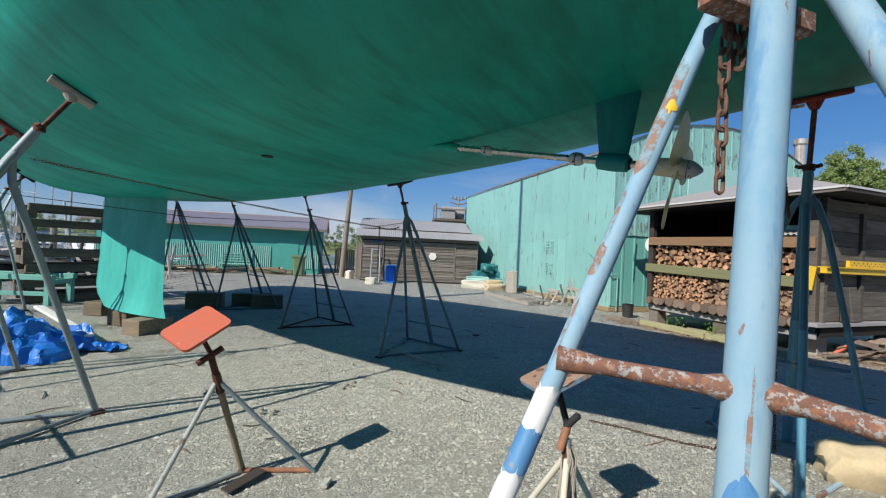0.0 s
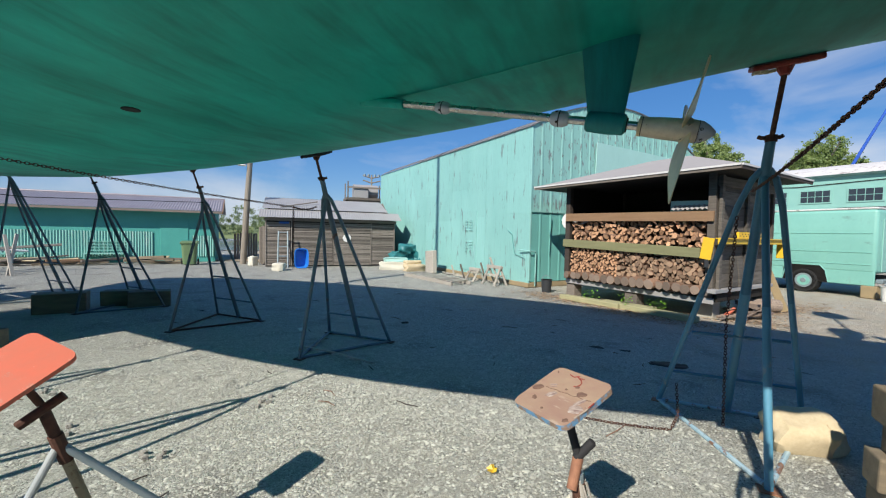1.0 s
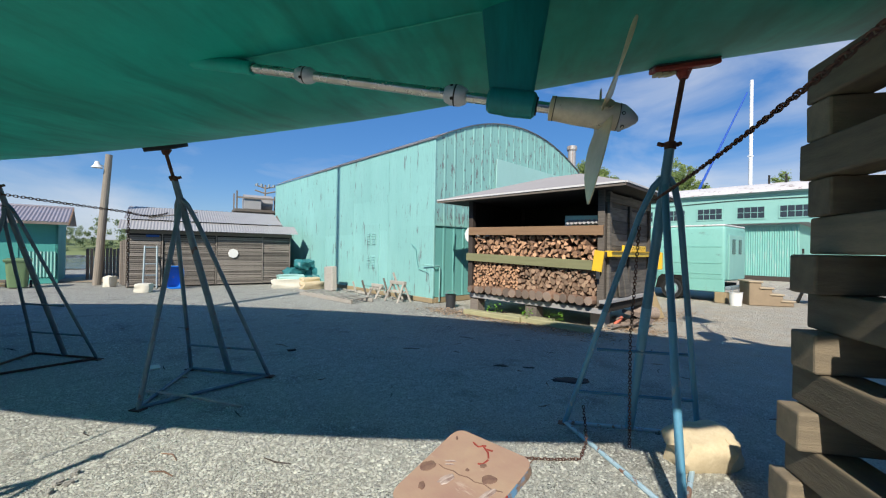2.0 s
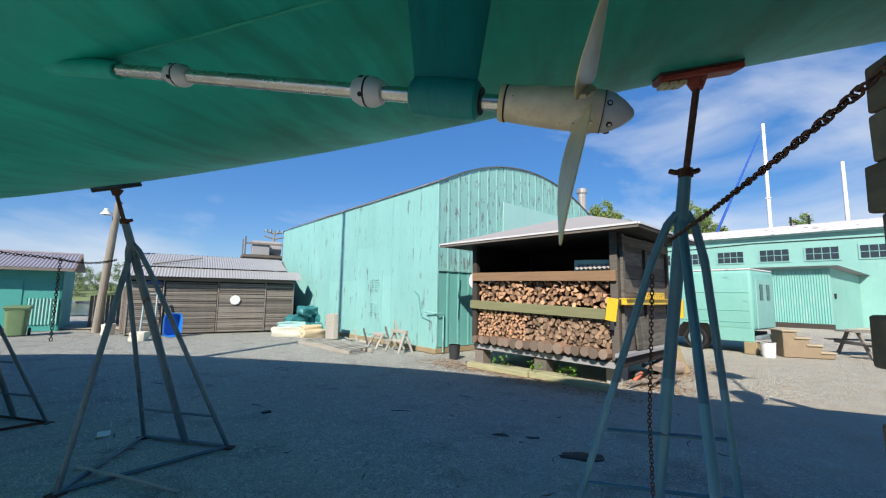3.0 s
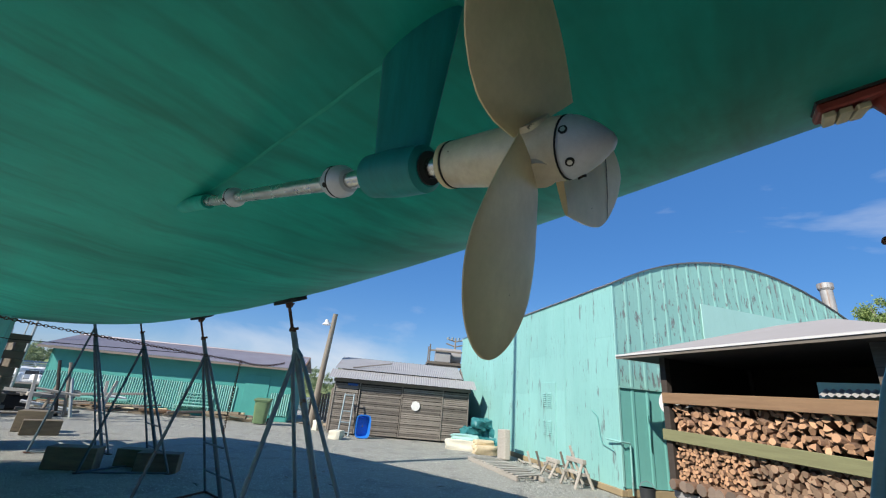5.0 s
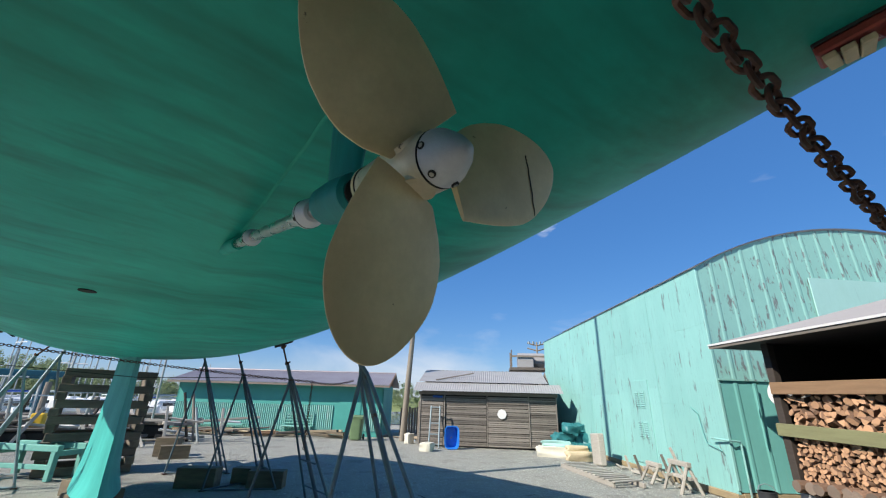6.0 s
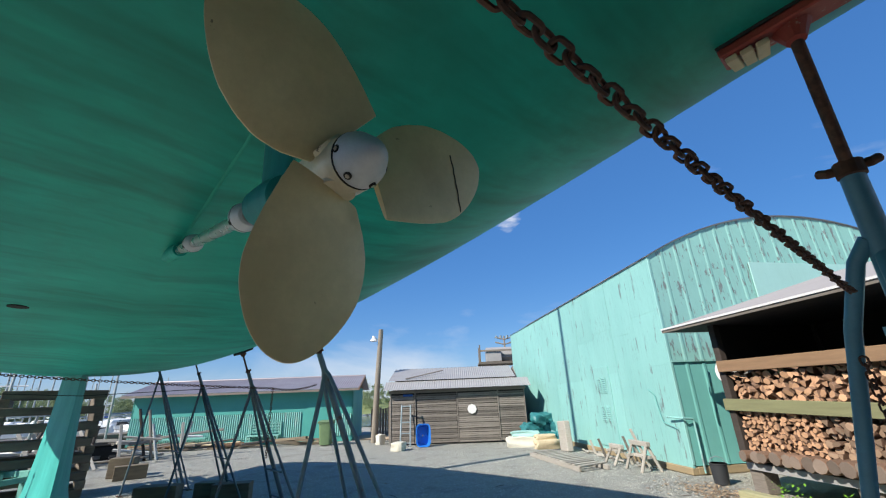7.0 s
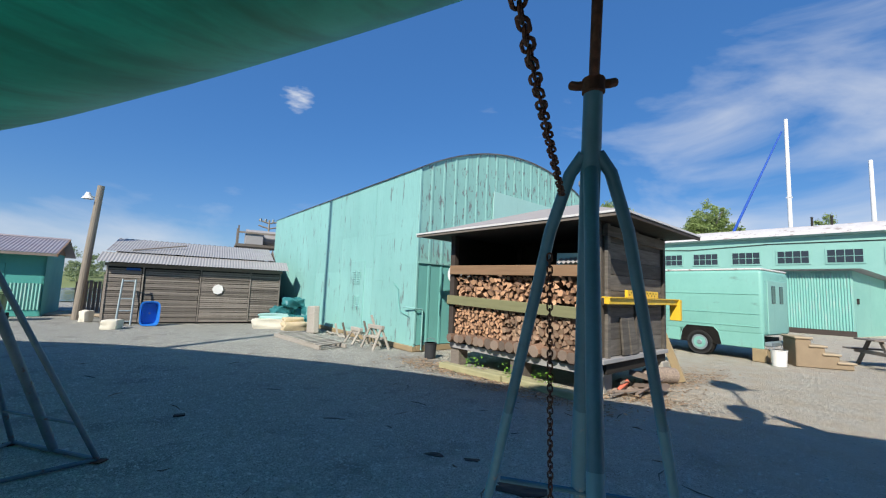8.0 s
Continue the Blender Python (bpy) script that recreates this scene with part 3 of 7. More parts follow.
def grid_mesh(fn, nu, nv, bm=None):
    """A sheet of nu x nv quads; fn(u, v) gives a place, u and v from 0 to 1."""
    b = bm if bm is not None else bmesh.new()
    vs = [[b.verts.new(fn(i / nu, j / nv)) for j in range(nv + 1)] for i in range(nu + 1)]
    for i in range(nu):
        for j in range(nv):
            b.faces.new((vs[i][j], vs[i + 1][j], vs[i + 1][j + 1], vs[i][j + 1]))
    return b


def prism(outline, y0, y1, bm=None):
    """An outline in x, z pushed from y0 to y1."""
    b = bm if bm is not None else bmesh.new()
    a = [b.verts.new((x, y0, z)) for x, z in outline]
    c = [b.verts.new((x, y1, z)) for x, z in outline]
    b.faces.new(a)
    b.faces.new(c[::-1])
    for i in range(len(a)):
        j = (i + 1) % len(a)
        b.faces.new((a[j], a[i], c[i], c[j]))
    bmesh.ops.recalc_face_normals(b, faces=b.faces)
    return b


def mesh_of(name, bm, material, smooth=False):
    me = bpy.data.meshes.new(name)
    bmesh.ops.recalc_face_normals(bm, faces=bm.faces)
    bm.to_mesh(me)
    bm.free()
    for m in material if isinstance(material, (list, tuple)) else [material]:
        me.materials.append(m)
    if smooth:
        me.polygons.foreach_set("use_smooth", [True] * len(me.polygons))
        me.set_sharp_from_angle(angle=radians(40))
    return me


def part(name, bm, material, parent=None, label="", smooth=False, m=None):
    ob = new(name, mesh_of(name, bm, material, smooth))
    if parent is not None:
        ob.parent = parent
    if m is not None:
        ob.matrix_basis = m
    return tagged(ob, label)


def piece(name, mesh, parent, m):
    ob = new(name, mesh)
    ob.parent, ob.matrix_basis = parent, m
    return ob


def thing(name, m, label, category, group="", kind=""):
    ob = new(name)
    ob.empty_display_size = 0.1
    ob.matrix_basis = m
    return tagged(ob, label, category, group, kind)


def single(name, bm, material, m, label, category, group="", kind="", smooth=False):
    return tagged(part(name, bm, material, None, "", smooth, m), label, category, group, kind)


def frame_xy(p, d):
    """The pose with its x along d on plan, its y to the left of it, at p."""
    return pose(p[0], p[1], p[2] if len(p) > 2 else 0, 0, 0, math.degrees(math.atan2(d[1], d[0])))


def wrap(a, b, q0, q1, r, facing, half, seed, bm=None):
    """A thin ragged patch of paint or rust on a pipe from a to b, round the side that faces facing."""
    a, b = Vector(a), Vector(b)
    d = (b - a).normalized()
    f = (Vector(facing) - d * d.dot(Vector(facing))).normalized()
    g = d.cross(f)
    def at(u, v):
        w = half * min(1.0, 2.2 * math.sin(math.pi * u) ** 0.6) * (1 + 0.2 * noise.noise((u * 4, seed, 0)))
        t = (2 * v - 1) * w + 0.15 * half * noise.noise((u * 3, seed, 7))
        q = q0 + (q1 - q0) * u + 0.012 * noise.noise((v * 4, seed, 3))
        return a.lerp(b, q) + (f * math.cos(t) + g * math.sin(t)) * r
    return grid_mesh(at, 26, 30, bm)


# ---- ground, water, distance ----
def ground_height(x, y):
    return 0.012 * noise.noise((x * 0.6, y * 0.6, 0)) + 0.02 * noise.noise((x * 0.17, y * 0.17, 5))


def build_ground():
    b = bmesh.new()
    edges = [-2500, -600, -150, -60, -34, *np.arange(-22, 22.1, 0.5).tolist(), 34, 60, 150, 600, 2500]
    vs = [[b.verts.new((x, y + 8, ground_height(x, y) - (0.03 if max(abs(x), abs(y)) > 60 else 0))) for y in edges] for x in edges]
    for i in range(len(edges) - 1):
        for j in range(len(edges) - 1):
            b.faces.new((vs[i][j], vs[i + 1][j], vs[i + 1][j + 1], vs[i][j + 1]))
    return single("ground", b, GRAVEL, pose(0, 0, 0), "grey crushed gravel yard, dusty and packed", "ground", kind="structure", smooth=True)


def build_stones():
    """Loose stones: many under the stern, fewer farther off."""
    rng = np.random.default_rng(3)
    shape = np.array([(0, 0, 1), (0.9, 0, 0.25), (0.28, 0.85, 0.3), (-0.72, 0.53, 0.2), (-0.72, -0.53, 0.3), (0.28, -0.85, 0.2)])
    fan = np.array([(0, 1, 2), (0, 2, 3), (0, 3, 4), (0, 4, 5), (0, 5, 1)])
    bands = ((70000, -0.2, 2.3, 4.0, 1.6, 0.0045, 0.0115), (42000, 0.0, 4.2, 8.0, 3.4, 0.006, 0.015), (16000, 3.0, 5.5, 14.0, 3.5, 0.009, 0.022), (5200, -0.5, 3.2, 4.2, 2.4, 0.01, 0.023))
    parts = []
    for count, cx, wx, cy, wy, r0, r1 in bands:
        x, y = rng.normal(cx, wx, count), rng.normal(cy, wy, count)
        r, a = rng.uniform(r0, r1, count), rng.uniform(0, 6.28, count)
        v = shape[None] * np.stack([r * rng.uniform(0.7, 1.3, count), r * rng.uniform(0.7, 1.3, count), r * rng.uniform(0.5, 0.9, count)], 1)[:, None]
        v[..., :2] += rng.uniform(-0.15, 0.15, (count, 6, 2)) * r[:, None, None]
        c, q = np.cos(a)[:, None], np.sin(a)[:, None]
        z = np.array([ground_height(u, w - 8) for u, w in zip(x, y)]) - 0.2 * r
        parts.append(np.stack([x[:, None] + v[..., 0] * c - v[..., 1] * q, y[:, None] + v[..., 0] * q + v[..., 1] * c, z[:, None] + v[..., 2]], -1).reshape(-1, 3))
    verts = np.concatenate(parts)
    n = len(verts) // 6
    tris = (np.arange(n)[:, None, None] * 6 + fan[None]).reshape(-1)
    me = bpy.data.meshes.new("loose_gravel")
    me.vertices.add(len(verts))
    me.vertices.foreach_set("co", verts.reshape(-1))
    me.loops.add(len(tris))
    me.loops.foreach_set("vertex_index", tris)
    me.polygons.add(len(tris) // 3)
    me.polygons.foreach_set("loop_start", np.arange(0, len(tris), 3))
    me.update(calc_edges=True)
    me.materials.append(STONE)
    return tagged(new("loose_gravel", me), "loose pale and grey gravel stones lying on the yard", "gravel", kind="stuff")


build_ground()
build_stones()


def leaf_quads(rng, centres, spread, leaves, size):
    """Leaves scattered round clump centres, as rows of four corners."""
    c = np.repeat(np.asarray(centres), leaves, 0)
    n = len(c)
    p = c + rng.normal(size=(n, 3)) * np.repeat(np.asarray(spread), leaves)[:, None]
    a, d = rng.normal(size=(n, 3)), rng.normal(size=(n, 3))
    a /= np.linalg.norm(a, axis=1, keepdims=True)
    e = np.cross(a, d)
    e /= np.linalg.norm(e, axis=1, keepdims=True)
    q = (size * rng.uniform(0.6, 1.4, n))[:, None]
    return np.stack([p + q * a, p + q * e * 0.6, p - q * a, p - q * e * 0.6], 1)


def clump_centres(rng, centre, radii, clumps):
    """Clumps inside an egg-shaped outline, with their sizes."""
    v = rng.normal(size=(clumps, 3))
    v *= rng.uniform(0.35, 1.0, clumps)[:, None] / np.linalg.norm(v, axis=1, keepdims=True)
    return np.asarray(centre) + v * np.asarray(radii), rng.uniform(0.12, 0.26, clumps) * max(radii) * 0.36


def leaf_object(name, quads, material):
    me = bpy.data.meshes.new(name)
    n = len(quads)
    me.vertices.add(4 * n)
    me.vertices.foreach_set("co", quads.reshape(-1))
    me.loops.add(4 * n)
    me.loops.foreach_set("vertex_index", np.arange(4 * n))
    me.polygons.add(n)
    me.polygons.foreach_set("loop_start", np.arange(0, 4 * n, 4))
    me.update(calc_edges=True)
    me.materials.append(material)
    return new(name, me)


def tree(at, height, spread, label, seed, clumps=420, leaves=110):
    rng = np.random.default_rng(seed)
    t = thing("tree", pose(*at), label, "tree", "far trees")
    trunk = tube([(0, 0, -0.2), (0.05, 0, height * 0.3), (0, 0.1, height * 0.7)], [height * 0.03, height * 0.022, height * 0.008], 8)
    for k in range(6):
        a, z = rng.uniform(0, 6.28), height * rng.uniform(0.3, 0.6)
        tube([(0, 0, z), (spread * 0.3 * math.cos(a), spread * 0.3 * math.sin(a), z + height * 0.12), (spread * 0.75 * math.cos(a), spread * 0.75 * math.sin(a), z + height * 0.22)], [height * 0.012, height * 0.008, height * 0.003], 6, bm=trunk)
    part("trunk", trunk, POLE, t)
    rows = []
    for dx, dz, k in ((-0.45, 0.6, 0.62), (0.5, 0.58, 0.58), (0.0, 0.7, 0.72), (-0.15, 0.5, 0.8)):
        centres, sizes = clump_centres(rng, (spread * dx, -spread * dx * 0.5, height * dz), (spread * k, spread * k, height * 0.3 * k), clumps // 4)
        rows.append(leaf_quads(rng, centres, sizes * 0.9, leaves, height * 0.0075))
    crown = leaf_object("crown", np.concatenate(rows), LEAF)
    crown.parent = t
    return t


def woods(name, x0, y0, x1, y1, depth, height, count, seed, label):
    rng = np.random.default_rng(seed)
    run = math.hypot(x1 - x0, y1 - y0)
    rows = []
    for k in range(count):
        u, w, h = rng.uniform(0, 1), rng.uniform(0, 1), height * rng.uniform(0.6, 1.1)
        c = (x0 + (x1 - x0) * u + depth * w * (y0 - y1) / run, y0 + (y1 - y0) * u + depth * w * (x1 - x0) / run, h * 0.5)
        centres, sizes = clump_centres(rng, c, (h * 0.45, h * 0.45, h * 0.5), 18)
        rows.append(leaf_quads(rng, centres, sizes, 90, h * 0.018))
    return tagged(leaf_object(name, np.concatenate(rows), FARLEAF), label, "woods", kind="stuff")


def sheet(name, corners, material, z, label, kind="structure"):
    b = bmesh.new()
    b.faces.new([b.verts.new((x, y, z)) for x, y in corners])
    return single(name, b, material, pose(0, 0, 0), label, name, kind=kind)


# the harbour beyond the yard, a sandy road to it, a grassy bank across it
sheet("water", [(-160, 24), (-36, 20), (-24, 29), (-8, 33), (6, 36), (10, 90), (-160, 120)], WATER, 0.05, "still grey-blue harbour water beyond the yard")
sheet("sand", [(-9.0, 21.9), (-5.4, 21.0), (-2, 33.0), (-9.0, 33.5)], SAND, 0.035, "sandy track running down to the water")


def grass_bank():
    def at(u, v):
        a = math.radians(62 + 75 * u)
        r = 62 + 26 * v
        return (r * math.cos(a) - 4, r * math.sin(a), 0.06 + 2.2 * v**0.8 + 0.4 * noise.noise((u * 9, v * 3, 1)))
    return single("grass_bank", grid_mesh(at, 40, 6), GRASS, pose(0, 0, 0), "sunlit green grassy bank across the water", "bank", kind="structure", smooth=True)


grass_bank()
woods("far_woods", 38, 92, -48, 84, 26, 5.5, 110, 11, "distant dark green woods behind the bank")
woods("shore_woods", -50, 84, -84, 66, 20, 5.0, 60, 14, "low distant green trees along the far shore")
woods("marina_woods", -82, 64, -128, 36, 24, 7.0, 210, 12, "distant dark green wooded hillside behind the marina")

# ---- the boat ----
FWD, HUB = (-0.842, 0.539), (1.213, 1.993, 0.0)
BOAT = frame_xy(HUB, FWD)
AXIS_Z = lambda s: 2.086 + 0.1926 * s
ST_S = [-5.2, -4.0, -2.0, -0.65, 0.0, 1.5, 3.25, 5.0, 7.0, 9.0, 11.0, 12.6, 13.6, 14.2]
ST_Z = [2.95, 2.82, 2.71, 2.647, 2.601, 2.447, 2.364, 2.267, 2.23, 2.31, 2.42, 2.72, 3.3, 4.1]
ST_B = [1.25, 1.466, 1.736, 1.964, 2.121, 2.318, 2.576, 2.597, 2.493, 2.335, 1.85, 1.15, 0.6, 0.12]
ST_T = [4.05, 4.05, 4.05, 4.1, 4.1, 4.15, 4.2, 4.25, 4.3, 4.35, 4.45, 4.55, 4.62, 4.7]


def smooth_curve(xs, ys):
    """A soft curve through stations."""
    fine = np.linspace(xs[0], xs[-1], 400)
    v = np.interp(fine, xs, ys)
    pad = np.r_[2 * v[0] - v[30:0:-1], v, 2 * v[-1] - v[-2:-32:-1]]
    k = np.hanning(41)
    v = np.convolve(pad, k / k.sum(), "same")[30:-30]
    return lambda s: float(np.interp(s, fine, v))


HZ, HB, HT = smooth_curve(ST_S, ST_Z), smooth_curve(ST_S, ST_B), smooth_curve(ST_S, ST_T)
HULL_N = 2.95


def hull_z(s, lat):
    """The height of the hull's bottom at a place."""
    x = min(abs(lat) / HB(s), 1.0)
    return HT(s) - (HT(s) - HZ(s)) * (1 - x**HULL_N) ** (1 / HULL_N)


def build_boat():
    boat = thing("sailing_boat", BOAT, "green antifouled sailing boat hull propped on stands and timber cribbing", "boat")

    def skin(u, v):
        s = ST_S[0] + (ST_S[-1] - ST_S[0]) * u
        a = math.pi * (v - 0.5)
        e = 2 / HULL_N
        x = math.copysign(abs(math.sin(a)) ** e, math.sin(a))
        z = HT(s) - (HT(s) - HZ(s)) * abs(math.cos(a)) ** e
        y = x * HB(s)
        return (s, y, z - 0.03 * max(0.0, 1 - abs(y) / 0.22) * min(1.0, max(0.0, (s + 0.6) / 1.0)))

    b = grid_mesh(skin, 90, 64)
    b.verts.ensure_lookup_table()
    b.faces.new([b.verts[j] for j in range(65)])
    part("hull", b, HULL, boat, "dull teal-green antifouling paint with brushed streaks", True)
    # deck
    deck = grid_mesh(lambda u, v: (ST_S[0] + (ST_S[-1] - ST_S[0]) * u, HB(ST_S[0] + (ST_S[-1] - ST_S[0]) * u) * (2 * v - 1), HT(ST_S[0] + (ST_S[-1] - ST_S[0]) * u) - 0.02), 60, 8)
    part("deck", deck, BOATWHITE, boat)

    # the mast over the keel, whose shadow falls across the yard and up the hall
    spar = part("mast", tube([(9.15, 0, 4.2), (9.15, 0, 12.0), (9.15, 0, 17.6)], [0.12, 0.12, 0.09], 20), BOATWHITE, boat, "tall pale mast", True)
    part("spreader", tube([(9.15, -1.0, 10.4), (9.15, 0, 10.3), (9.15, 1.0, 10.4)], 0.025, 8), BOATWHITE, spar)
    # gear on the stern rail, known by the shadow that it throws on the yard
    post = part("radar_post", tube([(-2.68, -1.4, 4.02), (-2.8, -1.43, 5.0), (-2.93, -1.46, 6.05)], 0.03, 12), STEEL, boat, "stainless post on the stern rail", True)
    part("radar_dome", tube([(-2.95, -1.47, z) for z in (6.03, 6.06, 6.16, 6.3, 6.42, 6.5, 6.52)], [0.05, 0.22, 0.29, 0.3, 0.26, 0.12, 0.02], 24), BOATWHITE, post, "white radar dome", True)
    part("bracket", tube([(-2.95, -1.47, 6.1), (-3.45, -1.47, 6.12)], 0.035, 8), STEEL, post, "", True)
    part("canvas_bag", tube([(-2.52, -1.5, 4.1), (-2.58, -1.5, 4.14), (-2.66, -1.5, 4.4), (-2.7, -1.5, 4.7), (-2.7, -1.5, 4.78)], [0.06, 0.1, 0.19, 0.24, 0.2], 14), DARK, boat, "dark canvas bag on the stern rail", True)
    part("furled_cover", tube([(-2.98, -1.42, 4.6), (-3.06, -1.4, 4.5), (-3.25, -1.36, 4.24), (-3.42, -1.3, 4.04)], [0.03, 0.07, 0.09, 0.1], 12), DARK, boat, "dark rolled canvas cover", True)
    part("stern_rail", tube([(-1.95, -1.62, 4.02), (-2.1, -1.6, 4.3), (-2.4, -1.55, 4.42), (-2.98, -1.45, 4.44)], 0.0125, 8), STEEL, boat, "", True)

    def keel(u, v):
        z = 0.27 + 2.15 * v
        lead, aft = 10.75 - 0.9 * max(0.0, 1 - v / 0.16) ** 2, 7.32 - 0.16 * max(0.0, 1 - v / 0.2) ** 2
        t = 0.22 + 0.2 * (1 - v) ** 1.6 + 0.05 * max(0.0, 1 - v / 0.15)
        a = 2 * math.pi * u
        x = 0.5 + 0.5 * math.cos(a)
        half = t * (1.9 * (max(1 - x, 0) ** 0.55) * (x**0.9))
        return (aft + (lead - aft) * x, math.copysign(half, math.sin(a)) if abs(math.sin(a)) > 1e-6 else 0.0, z)

    k = grid_mesh(keel, 48, 14)
    k.verts.ensure_lookup_table()
    bottom = [k.verts[i * 15] for i in range(48)]
    k.faces.new(bottom)
    bmesh.ops.remove_doubles(k, verts=k.verts, dist=0.0005)
    part("keel", k, KEEL, boat, "bright sea-green painted fin keel", True)
    # drain and through-hull fittings
    for s, lat, r in ((3.25, 0.57, 0.055), (0.53, 0.18, 0.006), (0.43, 0.13, 0.006), (0.23, -0.12, 0.006)):
        z = hull_z(s, lat)
        part("through_hull", tube([(s, lat, z + 0.03), (s, lat, z - 0.004)], [r, r], 20), DARK if r > 0.02 else ZINC, boat)
    part("seam", grid_mesh(lambda u, v: (1.7 - 1.25 * u, 0.012 * (v - 0.5) + 0.006 * noise.noise((u * 6, 0, 1)), hull_z(1.7 - 1.25 * u, 0) - 0.0312 - 0.0015 * math.sin(math.pi * v)), 30, 3), SEAM, boat, "faint paler seam along the hull's middle", True)
    # shaft, collars and strut
    def ax(s, r=0.0, a=0.0):
        return (s, r * math.sin(a), AXIS_Z(s) + r * math.cos(a))
    shaft = part("propeller_shaft", tube([ax(1.75), ax(0.1)], 0.021, 20), STEEL, boat, "bright stainless propeller shaft", True)
    part("stern_tube", tube([ax(1.8), ax(1.49)], [0.036, 0.03], 18), HULL, boat, "", True)
    for s, r in ((1.23, 0.036), (0.565, 0.042)):
        b = tube([ax(s + 0.045), ax(s + 0.042), ax(s + 0.02), ax(s), ax(s - 0.02), ax(s - 0.042), ax(s - 0.045)], [0.022, r * 0.72, r * 0.97, r, r * 0.97, r * 0.72, 0.022], 24)
        c = part("shaft_anode", b, ZINC, shaft, "dull grey zinc anode collar", True)
        part("seam", tube([ax(s + 0.003), ax(s - 0.003)], r * 1.004, 24), DARK, shaft, "", True)
        for a in (0.8, 2.2, 3.9, 5.3):
            p, q = Vector(ax(s + 0.012, r * 0.9, a)), Vector(ax(s + 0.012, r * 1.015, a))
            part("screw", tube([p, q], 0.007, 8), DARK, shaft)
    def strut(u, v):
        s0, s1 = 0.19 + (0.262 - 0.19) * v, 0.475 + (0.425 - 0.475) * v
        a = 2 * math.pi * u
        z = 2.62 - (2.62 - 2.16) * v
        return (0.5 * (s0 + s1) + 0.5 * (s1 - s0) * math.cos(a), 0.03 * math.sin(a) * (1 - 0.35 * v), z)
    part("strut", grid_mesh(strut, 24, 8), STRUT, boat, "dark teal painted strut holding the shaft", True)
    part("strut_barrel", tube([ax(0.435), ax(0.425), ax(0.34), ax(0.26), ax(0.25)], [0.04, 0.05, 0.054, 0.05, 0.038], 24), STRUT, boat, "", True)
    part("strut_bearing", tube([ax(0.255), ax(0.245)], [0.035, 0.035], 20), RUBBER, boat)
    # propeller
    hub = part("propeller", tube([ax(0.2), ax(0.196), ax(0.19), ax(0.1), ax(0.0), ax(-0.045), ax(-0.05)], [0.028, 0.041, 0.044, 0.05, 0.053, 0.05, 0.046], 28), HUBM, boat, "pitted pale bronze propeller hub", True)
    part("hub_ring", tube([ax(0.197), ax(0.185)], [0.0455, 0.0465], 28), BRONZE, hub)
    part("hub_gap", tube([ax(0.184), ax(0.181)], [0.0462, 0.0462], 28), DARK, hub)
    part("cone", tube([ax(-0.046), ax(-0.052), ax(-0.066), ax(-0.092), ax(-0.113), ax(-0.117)], [0.047, 0.05, 0.046, 0.031, 0.013, 0.006], 28), ZINC, hub, "grey zinc propeller cone", True)
    for a in (0.5, 1.55, 2.6, 3.65, 4.7, 5.75):
        part("bolt_recess", tube([ax(-0.057, 0.044, a), ax(-0.0578, 0.0494, a)], 0.0068, 12), DARK, hub)
        part("bolt", tube([ax(-0.057, 0.044, a), ax(-0.058, 0.0502, a)], 0.0042, 6), STEEL, hub)
    # half widths of a blade either side of its middle line, from root to tip: a squared root corner on the leading side
    radii = [0.05, 0.09, 0.13, 0.17, 0.21, 0.25, 0.28, 0.305, 0.325, 0.348]
    LEAD = smooth_curve(radii, [0.104, 0.11, 0.115, 0.117, 0.116, 0.112, 0.107, 0.104, 0.101, 0.1])
    FALL = smooth_curve(radii, [0.046, 0.08, 0.1, 0.106, 0.104, 0.097, 0.091, 0.087, 0.083, 0.08])
    part("hub_gap", tube([ax(-0.0455), ax(-0.0475)], [0.0505, 0.0505], 28), DARK, hub)
    for k in range(3):
        a0 = math.radians(-90 + 11 + 120 * k)
        d, tau = Vector((0, math.cos(a0), math.sin(a0))), Vector((0, -math.sin(a0), math.cos(a0)))

        def edges(r):
            f = max(0.0, 1 - ((r - 0.2) / 0.143) ** 2) ** 0.5 if r > 0.2 else 1.0
            return -FALL(r) * f, LEAD(r) * f

        def blade(u, v, side):
            r = 0.05 + 0.293 * math.sin(0.5 * math.pi * v)
            lo, hi = edges(r)
            c = lo + (hi - lo) * u
            pitch = -0.13 + 0.9 * (r - 0.2)
            th = 0.0055 * (1 - 0.75 * v) * (1 - (2 * u - 1) ** 2) ** 0.5 + 0.0012
            p = d * r + tau * c * math.cos(pitch)
            return Vector((0, -0.01, AXIS_Z(0.0))) + p + Vector((1, 0, 0)) * (c * math.sin(pitch) + 0.25 * c * c + side * th - 0.1926 * p.z + 0.006 - 0.045 * (r - 0.05))
        b = grid_mesh(lambda u, v: blade(u, v, 1), 28, 36)
        grid_mesh(lambda u, v: blade(u, v, -1), 28, 36, b)
        n1 = 29 * 37
        b.verts.ensure_lookup_table()
        for i in range(28):
            b.faces.new((b.verts[i * 37], b.verts[(i + 1) * 37], b.verts[n1 + (i + 1) * 37], b.verts[n1 + i * 37]))
        for j in range(36):
            for i in (0, 28):
                b.faces.new((b.verts[i * 37 + j], b.verts[i * 37 + j + 1], b.verts[n1 + i * 37 + j + 1], b.verts[n1 + i * 37 + j]))
        part("blade", b, BRONZE, hub, "dull bronze propeller blade", True)
        if k == 2:
            def crack(u, v):
                r = 0.257 + 0.0036 * (v - 0.5) + 0.002 * noise.noise((u * 7, 0, 4))
                lo, hi = edges(r)
                c = -0.032 + (hi - 0.004 + 0.032) * u
